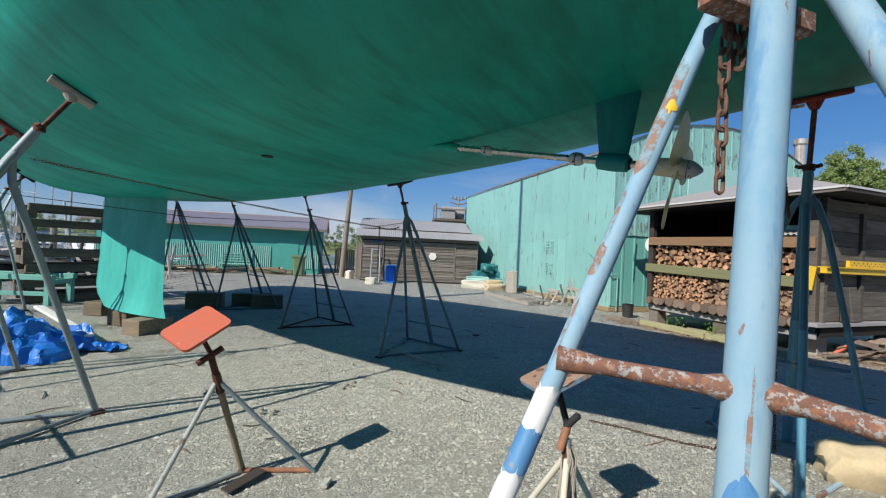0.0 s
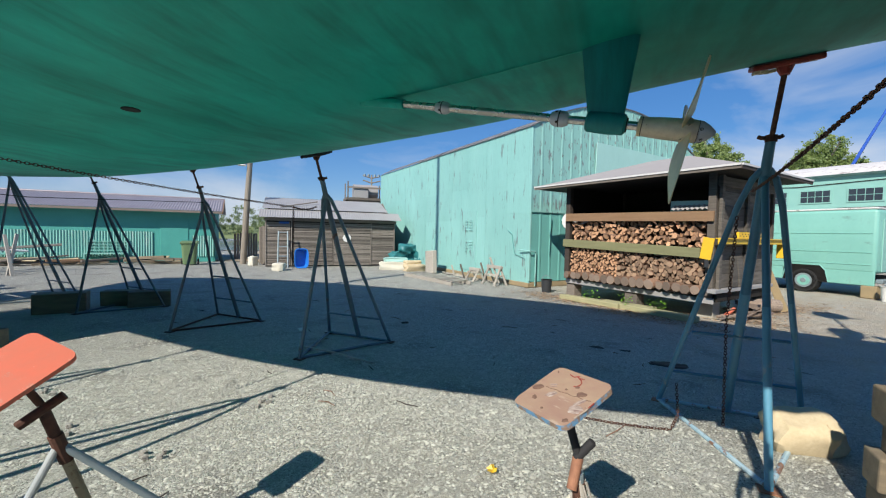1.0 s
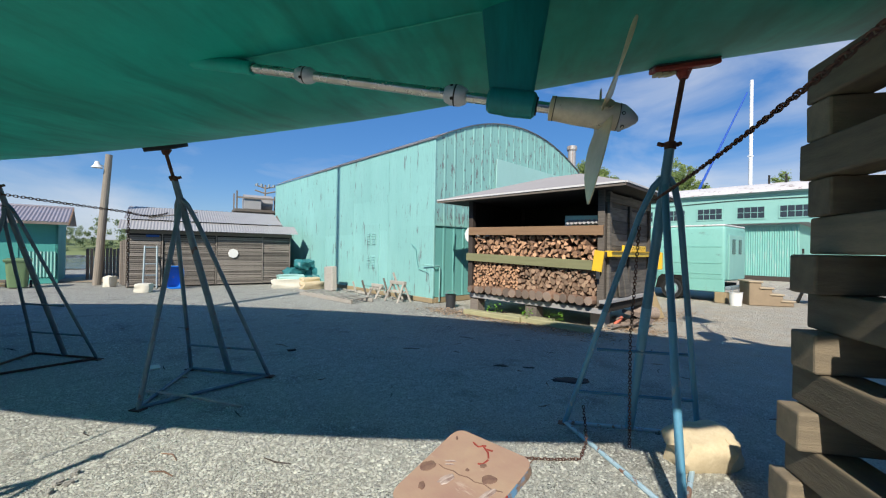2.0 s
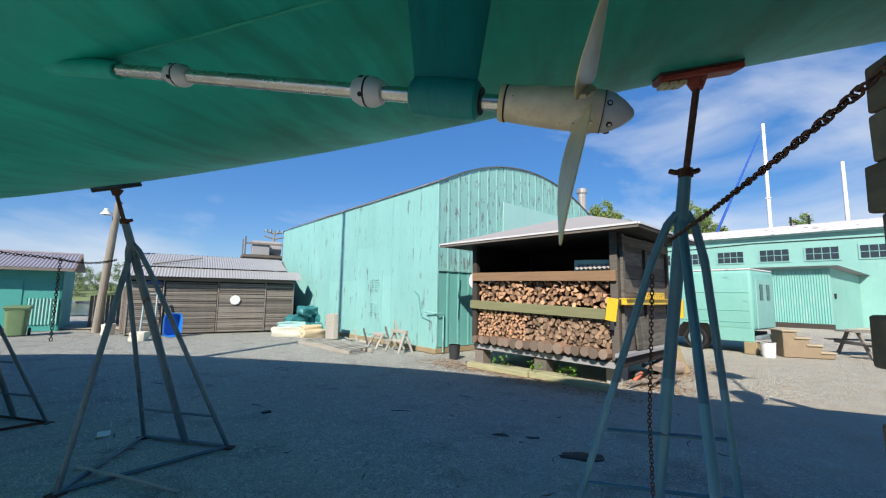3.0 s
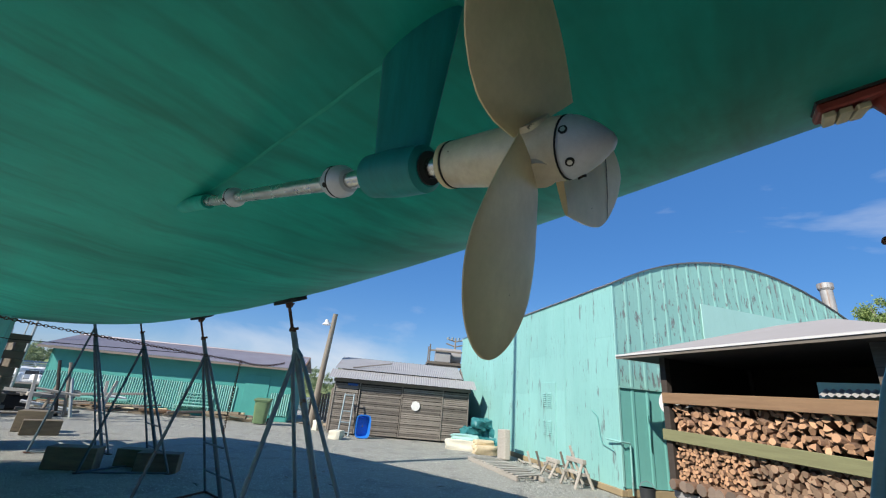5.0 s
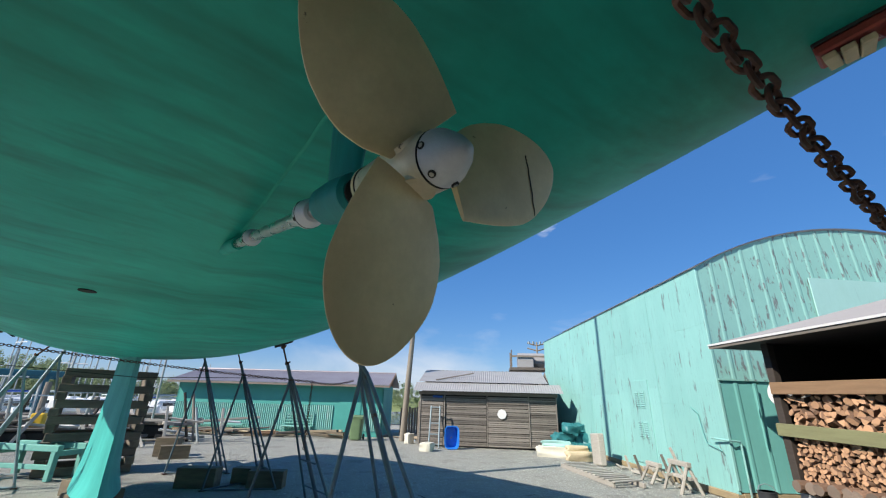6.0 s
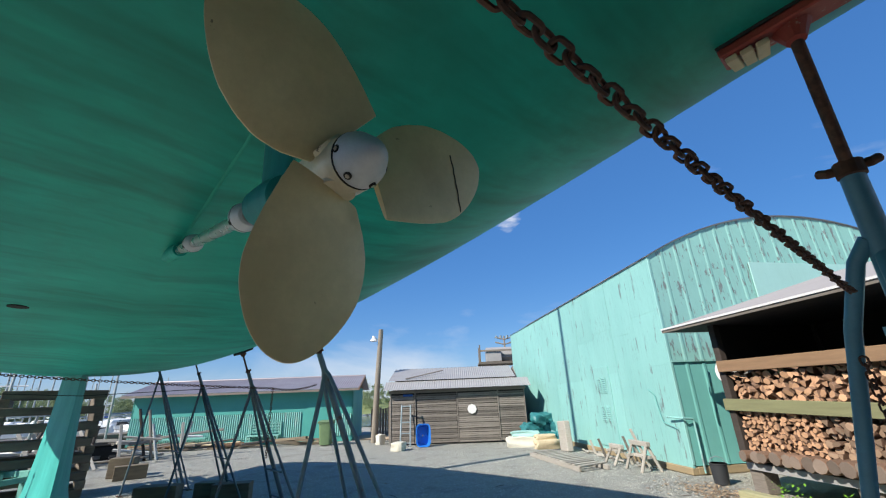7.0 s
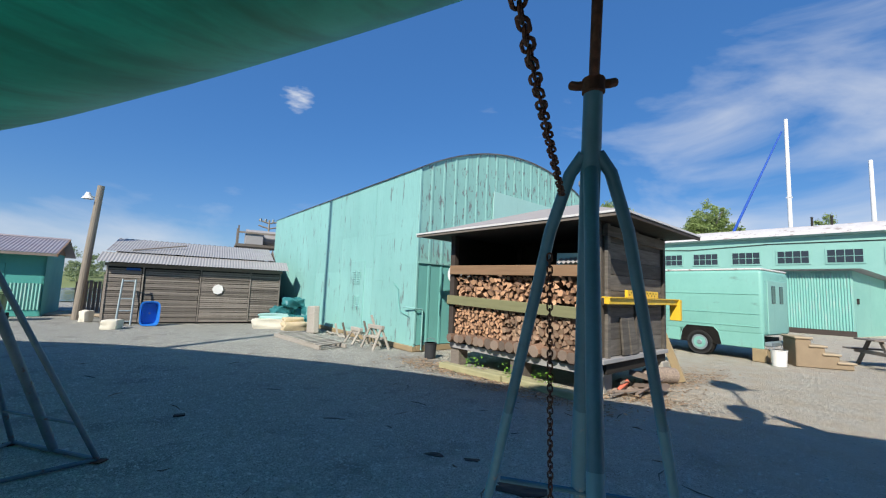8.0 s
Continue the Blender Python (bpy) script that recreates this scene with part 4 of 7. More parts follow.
                return blade((c - lo) / (hi - lo), math.asin((r - 0.05) / 0.293) * 2 / math.pi, -1) - Vector((0.0012, 0, 0))
            mark = grid_mesh(crack, 24, 1)
            part("scratch", mark, DARK, hub)
        part("blade_root", tube([Vector((0.0, 0, AXIS_Z(0.0))) + d * 0.03, Vector((0.0, 0, AXIS_Z(0.0))) + d * 0.052], [0.034, 0.03], 20), HUBM, hub, "", True)
    return boat


build_boat()


# ---- props under the boat ----
def to_world(s, lat, z=0.0):
    return BOAT @ Vector((s, lat, z))


def jack_stand(s, pad_lat, side, label, paint, foot_paint=None, collar_drop=0.42, lean=0.22, spread=0.55, out=0.95, padmat=None, inward=0.2, ds=0.0, k=1.0, pad=(0.3, 0.15), shims=False):
    """A pipe stand: a thick main tube leaning out from the keel, a front leg, two side legs on a base triangle; side: +1 port, -1 starboard."""
    base = to_world(s, pad_lat + side * lean)
    d = BOAT.to_3x3() @ Vector((side, 0, 0))
    t = thing("jack_stand", frame_xy(base, (d.x, d.y)), label, "boat stand", "stands round the hull")
    pad_z = hull_z(s, pad_lat) - 0.02
    slope = math.degrees(math.atan2(hull_z(s, abs(pad_lat) + 0.05) - hull_z(s, abs(pad_lat) - 0.05), 0.1))
    pitch = math.degrees(math.atan2(hull_z(s + 0.1, pad_lat) - hull_z(s - 0.1, pad_lat), 0.2)) * side
    zc = pad_z - collar_drop
    za = zc - 0.26
    o = ds * side
    foot = Vector((o, out, 0.03))
    top = Vector((0, 0, zc))
    at = lambda q: top.lerp(foot, q)
    part("main_tube", tube([top, at(0.14), at(1.0)], [0.03 * k, 0.034 * k, 0.036 * k], 16), paint, t, "", True)
    part("front_leg", tube([at(0.1), at(0.15) + Vector((0, -0.07, -0.06)), (o, -inward, 0.0)], 0.024 * k, 12), paint, t, "", True)
    if foot_paint is WORNBAR:
        bend = at(0.15) + Vector((0, -0.07, -0.06))
        # front leg's sunlit lower part: the light is put into its blue
        part("painted_foot", tube([bend.lerp(Vector((o, -inward, 0)), q) for q in (0.4, 0.405, 1.0)], [0.0245, 0.0255, 0.0255], 12), MIDBLUE, t, "lighter blue lower leg", True)
        part("painted_foot", tube([at(q) for q in (0.5, 0.503, 1.0)], [0.0355, 0.0368, 0.037], 16), MIDBLUE, t, "lighter blue lower tube", True)
        for x in (-spread, spread):
            hip, toe = at(0.2) + Vector((x * 0.24, 0, 0)), Vector((x + o, out, 0.02))
            part("painted_foot", tube([hip.lerp(toe, q) for q in (0.4, 0.403, 1.0)], [0.0215, 0.0228, 0.0228], 12), MIDBLUE, t, "lighter blue lower leg", True)
    part("screw", tube([(0, 0, zc - 0.02), (0, -lean, pad_z - 0.05)], 0.0165 * k, 12), CHAIN, t, "rusty screw rod", True)
    part("handle", tube([(-0.068, 0.02, zc + 0.012), (-0.05, 0.005, zc), (0.05, 0.005, zc), (0.066, 0.02, zc + 0.01)], 0.0145, 10), RUST, t, "rusty collar handle")
    part("collar", tube([(0, 0, zc - 0.03), (0, 0, zc + 0.015)], 0.036 * k, 14), RUST, t)
    pb = box((*pad, 0.03), bev=0.006)
    pb.transform(pose(0, -lean, pad_z - 0.004, slope, -pitch, 0))
    part("pad", pb, padmat or BLACKPAD, t)
    rb = box((*pad, 0.012), (0, 0, 0.0215), bev=0.003)
    rb.transform(pose(0, -lean, pad_z - 0.004, slope, -pitch, 0))
    part("rubber_facing", rb, BLACKPAD, t, "black rubber facing")
    if shims:
        for n in range(3):
            sb = box((0.032, pad[1] * 0.8, 0.02), (-pad[0] * 0.42 + 0.037 * n, 0, -0.026 - 0.003 * n), (0, 0, 4 * n - 4), 0.003)
            sb.transform(pose(0, -lean, pad_z - 0.004, slope, -pitch, 0))
            part("shim", sb, FOAMTAN, t, "pale wooden shim")
    part("pad_bracket", tube([(0, -lean, pad_z - 0.075), (0, -lean * 0.98, pad_z - 0.02)], [0.026, 0.05], 12), padmat or RUST, t)
    for x in (-spread, spread):
        part("side_leg", tube([at(0.09) + Vector((x * 0.04, 0, 0)), at(0.12) + Vector((x * 0.12, 0, 0.01)), at(0.2) + Vector((x * 0.24, 0, 0)), (x + o, out, 0.02)], 0.022 * k, 12), paint, t, "", True)
    for z in (0.36,) if paint is STEELBLUE else (0.36, 0.78):
        q = 1 - z / za
        part("rung", tube([(-spread * q + o * q, out * q + 0.02, z), (spread * q + o * q, out * q + 0.02, z)], 0.013, 8), paint, t)
    for a, c in (((-spread, out), (spread, out)), ((0, -inward), (-spread, out)), ((0, -inward), (spread, out))):
        part("base_bar", tube([(a[0] + o, a[1], 0.022), (c[0] + o, c[1], 0.022)], 0.018 * k, 8), foot_paint or paint, t)
    for x, y in ((-spread, out), (spread, out), (0, -inward)):
        part("foot_plate", box((0.12, 0.1, 0.012), (x + o, y, 0.008), (0, 0, 20 * x), 0.002), BRIGHTRUST if foot_paint is WORNBAR else RUST, t, "rusty foot plate")
    return t


jack_stand(-0.64, -1.1, -1, "dark blue pipe stand with red pad under the stern", TEALPIPE, WORNBAR, padmat=REDPAD, inward=0.33, out=0.95, pad=(0.36, 0.14), shims=True)
for s, lat, shift, lab in ((3.72, -1.7, 0.15, "dark blue-grey pipe stand on shaded gravel"), (6.13, -1.76, 0.4, "dark blue-grey pipe stand with ladder rungs"),
                           (9.0, -1.75, 0.2, "slim dark pipe stand beyond the keel"), (11.5, -1.4, 0.1, "slim dark pipe stand near the bow")):
    jack_stand(s, lat, -1, lab, STEELBLUE if s < 4 else DARKPIPE, foot_paint=RUST if 5 < s < 8 else None, collar_drop=0.28, lean=0.1, inward=0.2, out=1.0, ds=shift, k=1.0 if s < 4 else 0.85, pad=(0.36, 0.18))
jack_stand(3.65, 1.86, 1, "pale grey-blue pipe stand with rubber-topped wooden pad", GREYPIPE, collar_drop=0.3, lean=0.16, inward=0.53, out=1.18, ds=0.58, spread=0.75, pad=(0.12, 0.28), padmat=PALEWOOD)
jack_stand(5.7, 1.97, 1, "pale grey-blue pipe stand with rust-red pad", GREYPIPE, collar_drop=0.3, lean=0.18, inward=0.4, out=1.2, ds=0.5, spread=0.75, padmat=REDPAD, pad=(0.12, 0.28))


jack_stand(8.7, 1.72, 1, "pale grey-blue pipe stand beyond the keel", GREYPIPE, collar_drop=0.3, lean=0.25, inward=0.4, out=1.15, ds=0.2, spread=0.65, pad=(0.12, 0.4))
for s, lat in ((11.0, 1.25), (12.5, 0.9)):
    jack_stand(s, lat, 1, "pale grey-blue pipe stand near the bow", GREYPIPE, collar_drop=0.3, lean=0.2, inward=0.35, out=0.9, ds=0.1, spread=0.55, pad=(0.12, 0.4))


def big_stand():
    """The tall pale-blue tripod at the stern."""
    t = thing("tripod_stand", pose(0, 0, 0), "tall pale blue pipe tripod with rusted rungs and flaking paint", "boat stand", "stands round the hull")
    post = [(0.418, 0.173, 0.0), (0.522, 0.298, 1.0), (0.636, 0.435, 2.1), (0.66, 0.47, 2.32)]
    part("post", tube(post, [0.036, 0.034, 0.032, 0.03], 20), BLUE, t, "thick pale blue post", True)
    part("leg", tube([(-0.322, 0.1, 0.0), (0.123, 0.34, 1.0), (0.568, 0.58, 2.0), (0.64, 0.6, 2.16)], 0.0195, 16), BLUE, t, "pale blue leg with rust scars", True)
    part("leg", tube([(0.54, 0.51, 0.0), (0.699, 0.621, 1.0), (0.857, 0.732, 2.0), (0.83, 0.69, 2.16)], 0.025, 16), BLUE, t, "", True)
    part("leg", tube([(0.75, -0.5, 0.0), (0.755, 0.3, 1.8), (0.73, 0.46, 2.14)], 0.024, 16), BLUE, t, "", True)
    part("rung", tube([(0.285, 0.428, 1.385), (0.36, 0.405, 1.382), (0.5, 0.36, 1.376), (0.562, 0.346, 1.374)], [0.026, 0.0152, 0.0155, 0.028], 14), RUSTBLUE, t, "rusted pipe rung", True)
    part("rung", tube([(0.562, 0.346, 1.374), (0.62, 0.3, 1.37), (0.7, 0.2, 1.36), (0.756, 0.12, 1.36)], [0.03, 0.0165, 0.016, 0.022], 14), RUSTBLUE, t, "rusted pipe rung", True)
    part("weld_collar", tube([(0.285, 0.428, 1.385), (0.31, 0.421, 1.384), (0.345, 0.41, 1.3825)], [0.0225, 0.0185, 0.0157], 16), BLUE, t, "pale blue weld collar", True)
    plate = box((0.3, 0.05, 0.05), (0.69, 0.56, 2.1), (0, 0, 25), 0.006)
    part("head_plate", plate, RUSTBLUE, t, "rusty head plate")
    part("screw", tube([(0.66, 0.47, 2.3), (0.72, 0.62, 2.68)], 0.018, 12), RUST, t)
    part("pad", box((0.3, 0.16, 0.03), (0.74, 0.66, 2.7), (0, 0, -33), 0.005), BLACKPAD, t)
    lo, hi, out = (-0.322, 0.1, 0.0), (0.568, 0.58, 2.0), (-0.1, -0.9, -0.1)
    for q0, q1, m, lab in ((0.634, 0.669, PAINTWHITE, "brushed white paint"), (0.6, 0.636, DEEPBLUE, "fresh darker blue paint"), (0.44, 0.602, PAINTWHITE, "brushed white paint")):
        part("paint_band", wrap(lo, hi, q0, q1, 0.0203, out, 2.7, q0 * 9), m, t, lab, True)
    part("tape", wrap(lo, hi, 0.938, 0.945, 0.0206, (-0.1, -0.9, 0.3), 0.55, 2), YELLOW, t, "scrap of yellow tape", True)
    for q0, q1, half, sd in ((0.87, 0.998, 1.0, 1), (0.8, 0.85, 0.25, 5), (0.77, 0.795, 0.6, 9), (0.69, 0.74, 0.2, 6)):
        part("rust_scar", wrap(lo, hi, q0, q1, 0.02, (-0.85, -0.4, 0.3), half, sd), SCAR, t, "bare rusty scar", True)
    lo, hi = (0.418, 0.173, 0.0), (0.636, 0.435, 2.1)
    part("rust_scar", wrap(lo, hi, 0.6, 0.67, 0.0338, (-0.25, -0.7, 0), 0.05, 11), SCAR, t, "bare rusty scar", True)
    part("rust_scar", wrap(lo, hi, 0.6, 0.64, 0.034, (-0.3, -0.7, 0), 0.09, 12), SCAR, t, "bare rusty scar", True)
    part("paint_band", wrap(lo, hi, 0.35, 0.6, 0.0342, (-0.35, -0.7, 0), 0.9, 15), DEEPBLUE, t, "darker blue repainted patch", True)
    return t


big_stand()


def ragged(w, h, seed, n=14):
    """A thin uneven flake lying in the plane z = 0."""
    b = bmesh.new()
    ring = [(0.5 * w * math.cos(a) * (1 + 0.45 * noise.noise((math.cos(a) * 2, math.sin(a) * 2, seed))), 0.5 * h * math.sin(a) * (1 + 0.45 * noise.noise((math.cos(a) * 2, math.sin(a) * 2, seed + 9))))
            for a in (2 * math.pi * k / n for k in range(n))]
    low, high = [b.verts.new((x, y, 0)) for x, y in ring], [b.verts.new((x * 0.9, y * 0.9, 0.0016)) for x, y in ring]
    b.faces.new(high)
    for k in range(n):
        b.faces.new((low[k], low[(k + 1) % n], high[(k + 1) % n], high[k]))
    return b


def ply_wear(plate):
    """Knots, torn veneer and a red scribble on the plywood plate."""
    z = 0.0112
    for x, y, w, h in ((-0.08, -0.07, 0.03, 0.018), (-0.003, -0.103, 0.012, 0.011), (0.12, -0.108, 0.026, 0.02), (0.03, 0.062, 0.02, 0.014), (0.0, 0.03, 0.012, 0.01), (-0.115, 0.105, 0.016, 0.007)):
        part("knot", ragged(w, h, x * 30), KNOT, plate, "dark knot", False, pose(x, y, z, 0, 0, x * 400))
    for x, y, w, h, m, r in ((-0.118, -0.015, 0.05, 0.035, KNOT, 30), (0.112, -0.045, 0.055, 0.05, SPLINTER, 20), (0.1, -0.005, 0.06, 0.018, SPLINTER, 70), (-0.066, 0.03, 0.035, 0.006, SPLINTER, 25),
                             (-0.06, 0.02, 0.03, 0.005, SPLINTER, 25), (-0.03, -0.02, 0.05, 0.03, SPLINTER, 60), (0.075, 0.035, 0.04, 0.03, KNOT, 15)):
        part("torn_veneer", ragged(w, h, x * 50 + 3, 18), m, plate, "torn splintered veneer", False, pose(x, y, z + 0.0005, 0, 0, r))
    for pts in (((-0.055, 0.115), (-0.03, 0.108), (-0.01, 0.122)), ((-0.02, 0.118), (0.012, 0.104), (0.03, 0.085), (0.025, 0.066), (0.012, 0.06)), ((0.0, 0.112), (0.02, 0.115)), ((0.14, -0.085), (0.148, -0.03), (0.146, 0.02))):
        b = tube([(x, y, z) for x, y in pts], 0.0026, 6)
        part("red_scribble", b, REDPAD, plate, "thin red paint scribble", True)
    b = bmesh.new()
    for k in range(4):
        join(b, tube([(-0.09 + 0.055 * k, 0.004 * k + 0.005, z), (-0.065 + 0.055 * k, 0.002 + 0.004 * k, z + 0.0006), (-0.036 + 0.055 * k, 0.008 + 0.005 * k, z)], 0.0013, 5))
    part("crack", b, KNOT, plate, "split across the veneer")


def small_stand(label, plate_label, plate_m, foot, feet, top, platemat, edgemat, legmats, size, category_group="low work stands"):
    """A low tripod with a tilted plate on top; plate_m: the plate's pose."""
    t = thing("work_stand", pose(0, 0, 0), label, "stand", category_group)
    b = box((size[0], size[1], 0.022))
    vert = [e for e in b.edges if abs(e.verts[0].co.z - e.verts[1].co.z) > 0.01]
    bmesh.ops.bevel(b, geom=vert, offset=0.035, segments=4, profile=0.5, affect="EDGES")
    for f in b.faces:
        f.material_index = 0 if f.normal.z > 0.5 else 1
    plate = part("plate", b, [platemat, edgemat], t, plate_label, False, plate_m)
    neck = plate_m @ Vector((0, 0, -0.012))
    low = Vector(top)
    if platemat is PLYTOP:
        ply_wear(plate)
        part("screw", tube([neck, low], 0.0165, 14), BLACKPAD, t, "black greased screw", True)
        part("handle", tube([low + Vector((-0.006, 0, -0.016)), low + Vector((0.05, -0.018, 0.055)), low + Vector((0.053, -0.019, 0.06))], [0.0185, 0.0175, 0.008], 14), BLACKPAD, t, "black handle stub", True)
        part("sleeve", tube([low + Vector((0.002, 0, -0.012)), low + Vector((-0.036, -0.03, -0.12)), low + Vector((-0.036, -0.03, -0.119)), low + Vector((-0.01, -0.005, -0.04))], [0.021, 0.0195, 0.0165, 0.016], 16), BRIGHTRUST, t, "orange rusted sleeve", True)
    else:
        part("screw", tube([neck, low + (low - Vector(foot)).normalized() * 0.02], 0.014, 10), RUST, t)
        part("sleeve", tube([low + (Vector(foot) - low) * 0.22, low], 0.021, 12), RUST, t, "rusty sleeve")
        part("handle", tube([low + Vector((-0.05, -0.05, -0.05)), low + Vector((0.06, 0.03, 0.04))], 0.019, 10), RUST, t, "rusty handle stub")
    part("post", tube([Vector(foot), low + (Vector(foot) - low) * 0.1], 0.0205, 12), legmats[0], t)
    joint = low + (Vector(foot) - low) * 0.2
    part("leg_lug", tube([joint + (Vector(foot) - low) * 0.1, joint - (Vector(foot) - low) * 0.05], 0.026, 12), RUST, t, "rusty welded lug")
    for f, m in zip(feet, legmats[1:]):
        part("leg", tube([joint, Vector(f)], 0.0155, 12), m, t)
        part("foot_bar", tube([Vector(f) + Vector((0, 0, 0.012)), Vector(foot) + Vector((0, 0, 0.012))], 0.016, 10), BRIGHTRUST if f[0] > foot[0] else PALEPIPE, t)
    return t


small_stand("small worn pipe tripod with a tilted red plate on gravel", "bright coral-red painted plate",
            pose(-1.53, 2.0, 1.037, 28.5, 19.6, -17), (-1.39, 2.34, 0.0), ((-0.92, 2.42, 0.0), (-1.7, 1.87, 0.0)), (-1.49, 2.08, 0.86), REDPAINT, REDPAINT, (OLIVEPIPE, GREYPIPE, PALEPIPE), (0.245, 0.31))
small_stand("small pipe tripod with a scuffed plywood plate on gravel", "scuffed brown plywood plate with blue edge",
            pose(0.554, 1.769, 0.964, 22.3, -2.5, -70.1), (0.66, 1.74, 0.0), ((0.42, 2.1, 0.0), (0.95, 2.05, 0.0), (0.52, 1.42, 0.0)), (0.622, 1.757, 0.735), PLYTOP, BLUEEDGE, (GREYPIPE, FOAMWHITE, LIGHTPIPE, FOAMWHITE), (0.29, 0.28))


def rope_strands():
    rng = random.Random(6)
    t = thing("frayed_rope", pose(0.64, 1.75, 0), "frayed whitish rope tied round the stand's legs", "rope")
    for k in range(16):
        a, r = rng.uniform(0, 6.28), rng.uniform(0.02, 0.075)
        z = rng.uniform(0.5, 0.66)
        part("strand", tube([(0.02 * math.cos(a), 0.02 * math.sin(a), z), (0.035 * math.cos(a + 0.6), 0.035 * math.sin(a + 0.6), z - 0.06), (r * 0.7 * math.cos(a), r * 0.7 * math.sin(a), z - 0.2), (r * math.cos(a + 0.3), r * math.sin(a + 0.3), z - rng.uniform(0.3, 0.52))], 0.0055, 6), PALEWOOD, t, "", True)
    return t


rope_strands()


def crib(name, m, lx, ly, layers, h, per, label, group, seed, flare=0.0, material=TIMBER):
    """Timbers stacked log-cabin fashion on the ground."""
    rng = random.Random(seed)
    t = thing(name, m, label, "cribbing", group)
    kinds = []
    for L in (lx, ly):
        for k in range(3):
            b = box((L + rng.uniform(-0.04, 0.06), h * rng.uniform(0.92, 1.02), h * 0.985), bev=0.012, seg=2)
            for v in b.verts:
                v.co += 0.006 * Vector((noise.noise(v.co * 9), noise.noise(v.co * 9 + Vector((7, 0, 0))), 0.4 * noise.noise(v.co * 9 + Vector((0, 7, 0)))))
            kinds.append(mesh_of("timber", b, material))
    for i in range(layers):
        along = i % 2 == 0
        for k in range(per):
            o = (k / (per - 1) - 0.5) * ((ly if along else lx) - h) + rng.uniform(-0.03, 0.03)
            slip = rng.uniform(-0.06, 0.06)
            at = (slip, o, (i + 0.5) * h) if along else (o, slip, (i + 0.5) * h)
            grow = 1 + flare * max(0.0, 1 - i / 6)
            at = (at[0] * grow, at[1] * grow, at[2])
            piece("timber", kinds[rng.randrange(3) + (0 if along else 3)], t, pose(*at, 0, 0, (0 if along else 90) + rng.uniform(-2.0, 2.0)) @ Matrix.Diagonal((grow, 1, 1, 1)))
    return t


# stern cribbing: its forward face stands at s = -1.09, its starboard end at lat = -0.87
crib("timber_crib", BOAT @ pose(-1.82, -0.01, 0, 0, 0, 90), 1.8, 1.3, 13, 0.198, 3, "tall stack of square weathered timbers under the stern", "cribbing under the boat", 5, 0.13)
crib("timber_crib", BOAT @ pose(12.9, 0.15, 0, 0, 0, 90), 1.75, 1.3, 13, 0.17, 2, "tall stack of dark grey timbers under the bow", "cribbing under the boat", 6, material=DARKTIMBER)


def block(at, size, rot, label="weathered square timber block on the gravel"):
    b = box(size, bev=0.012, seg=2)
    return single("timber_block", b, TIMBER, pose(at[0], at[1], size[2] / 2, 0, 0, rot), label, "timber block", "loose timber blocks")


for s, lat, w, d, h in ((7.6, 0.1, 0.36, 0.6, 0.24), (8.6, 0.0, 0.4, 0.7, 0.26), (10.0, 0.05, 0.4, 0.7, 0.26)):
    p = to_world(s, lat)
    block((p.x, p.y), (w, d, h), -32 + s * 3, "weathered timber block under the keel")
for x, y, w, d, h, r in ((-6.05, 8.6, 0.75, 0.35, 0.36, 24), (-5.5, 9.35, 0.6, 0.3, 0.3, 10), (-4.85, 9.15, 0.7, 0.32, 0.32, 24), (-9.95, 11.3, 0.75, 0.3, 0.34, 50), (-10.6, 11.6, 0.6, 0.5, 0.5, 35)):
    block((x, y), (w, d, h), r)


def link_mesh(length, wire, wide=0.31):
    b = bmesh.new()
    n, k = 20, 6
    half, w = length * (0.5 - wide), wide * length
    pts = []
    for i in range(n):
        a = 2 * math.pi * i / n
        pts.append(Vector((math.copysign(half, math.cos(a)) + w * math.cos(a), w * math.sin(a), 0)))
    rings = []
    for i, p in enumerate(pts):
        d = (pts[(i + 1) % n] - pts[i - 1]).normalized()
        side = d.cross(Vector((0, 0, 1)))
        rings.append([b.verts.new(p + wire * (math.cos(2 * math.pi * q / k) * side + math.sin(2 * math.pi * q / k) * Vector((0, 0, 1)))) for q in range(k)])
    for i in range(n):
        for q in range(k):
            b.faces.new((rings[i][q], rings[i][(q + 1) % k], rings[(i + 1) % n][(q + 1) % k], rings[(i + 1) % n][q]))
    return b


def chain(label, points, sag, link=0.06, wire=0.0062, as_pieces=True, material=CHAIN, group="chains between the stands", wide=0.31):
    """A hanging chain along points."""
    pts = []
    for a, b in zip(points, points[1:]):
        a, b = Vector(a), Vector(b)
        n = max(2, int((b - a).length / 0.02))
        pts += [a.lerp(b, i / n) - Vector((0, 0, sag * 4 * (i / n) * (1 - i / n))) for i in range(n)]
    pts.append(Vector(points[-1]))
    t = thing("chain", pose(*points[0]), label, "chain", group)
    me = mesh_of("link", link_mesh(link, wire, wide), material, True)
    pitch, run, i, q = link * 0.78, 0.0, 0, 0
    joined = bmesh.new()
    for a, b in zip(pts, pts[1:]):
        d = (b - a).length
        while run <= d:
            p, way = a.lerp(b, run / d), (b - a).normalized()
            side = way.cross(Vector((0.1, 0.05, 1))).normalized()
            up = side.cross(way)
            if q % 2:
                side, up = up, -side
            tilt = Matrix.Rotation(0.35 * math.sin(q * 1.7), 3, "X")
            rot = Matrix((way, side, up)).transposed() @ tilt
            m = Matrix.Translation(p - Vector(points[0])) @ rot.to_4x4()
            if as_pieces:
                piece("link", me, t, m)
            else:
                k = bmesh.new()
                k.from_mesh(me)
                k.transform(m)
                join(joined, k)
            run += pitch
            q += 1
        run -= d
    if as_pieces:
        joined.free()
    else:
        part("links", joined, material, t)
    return t


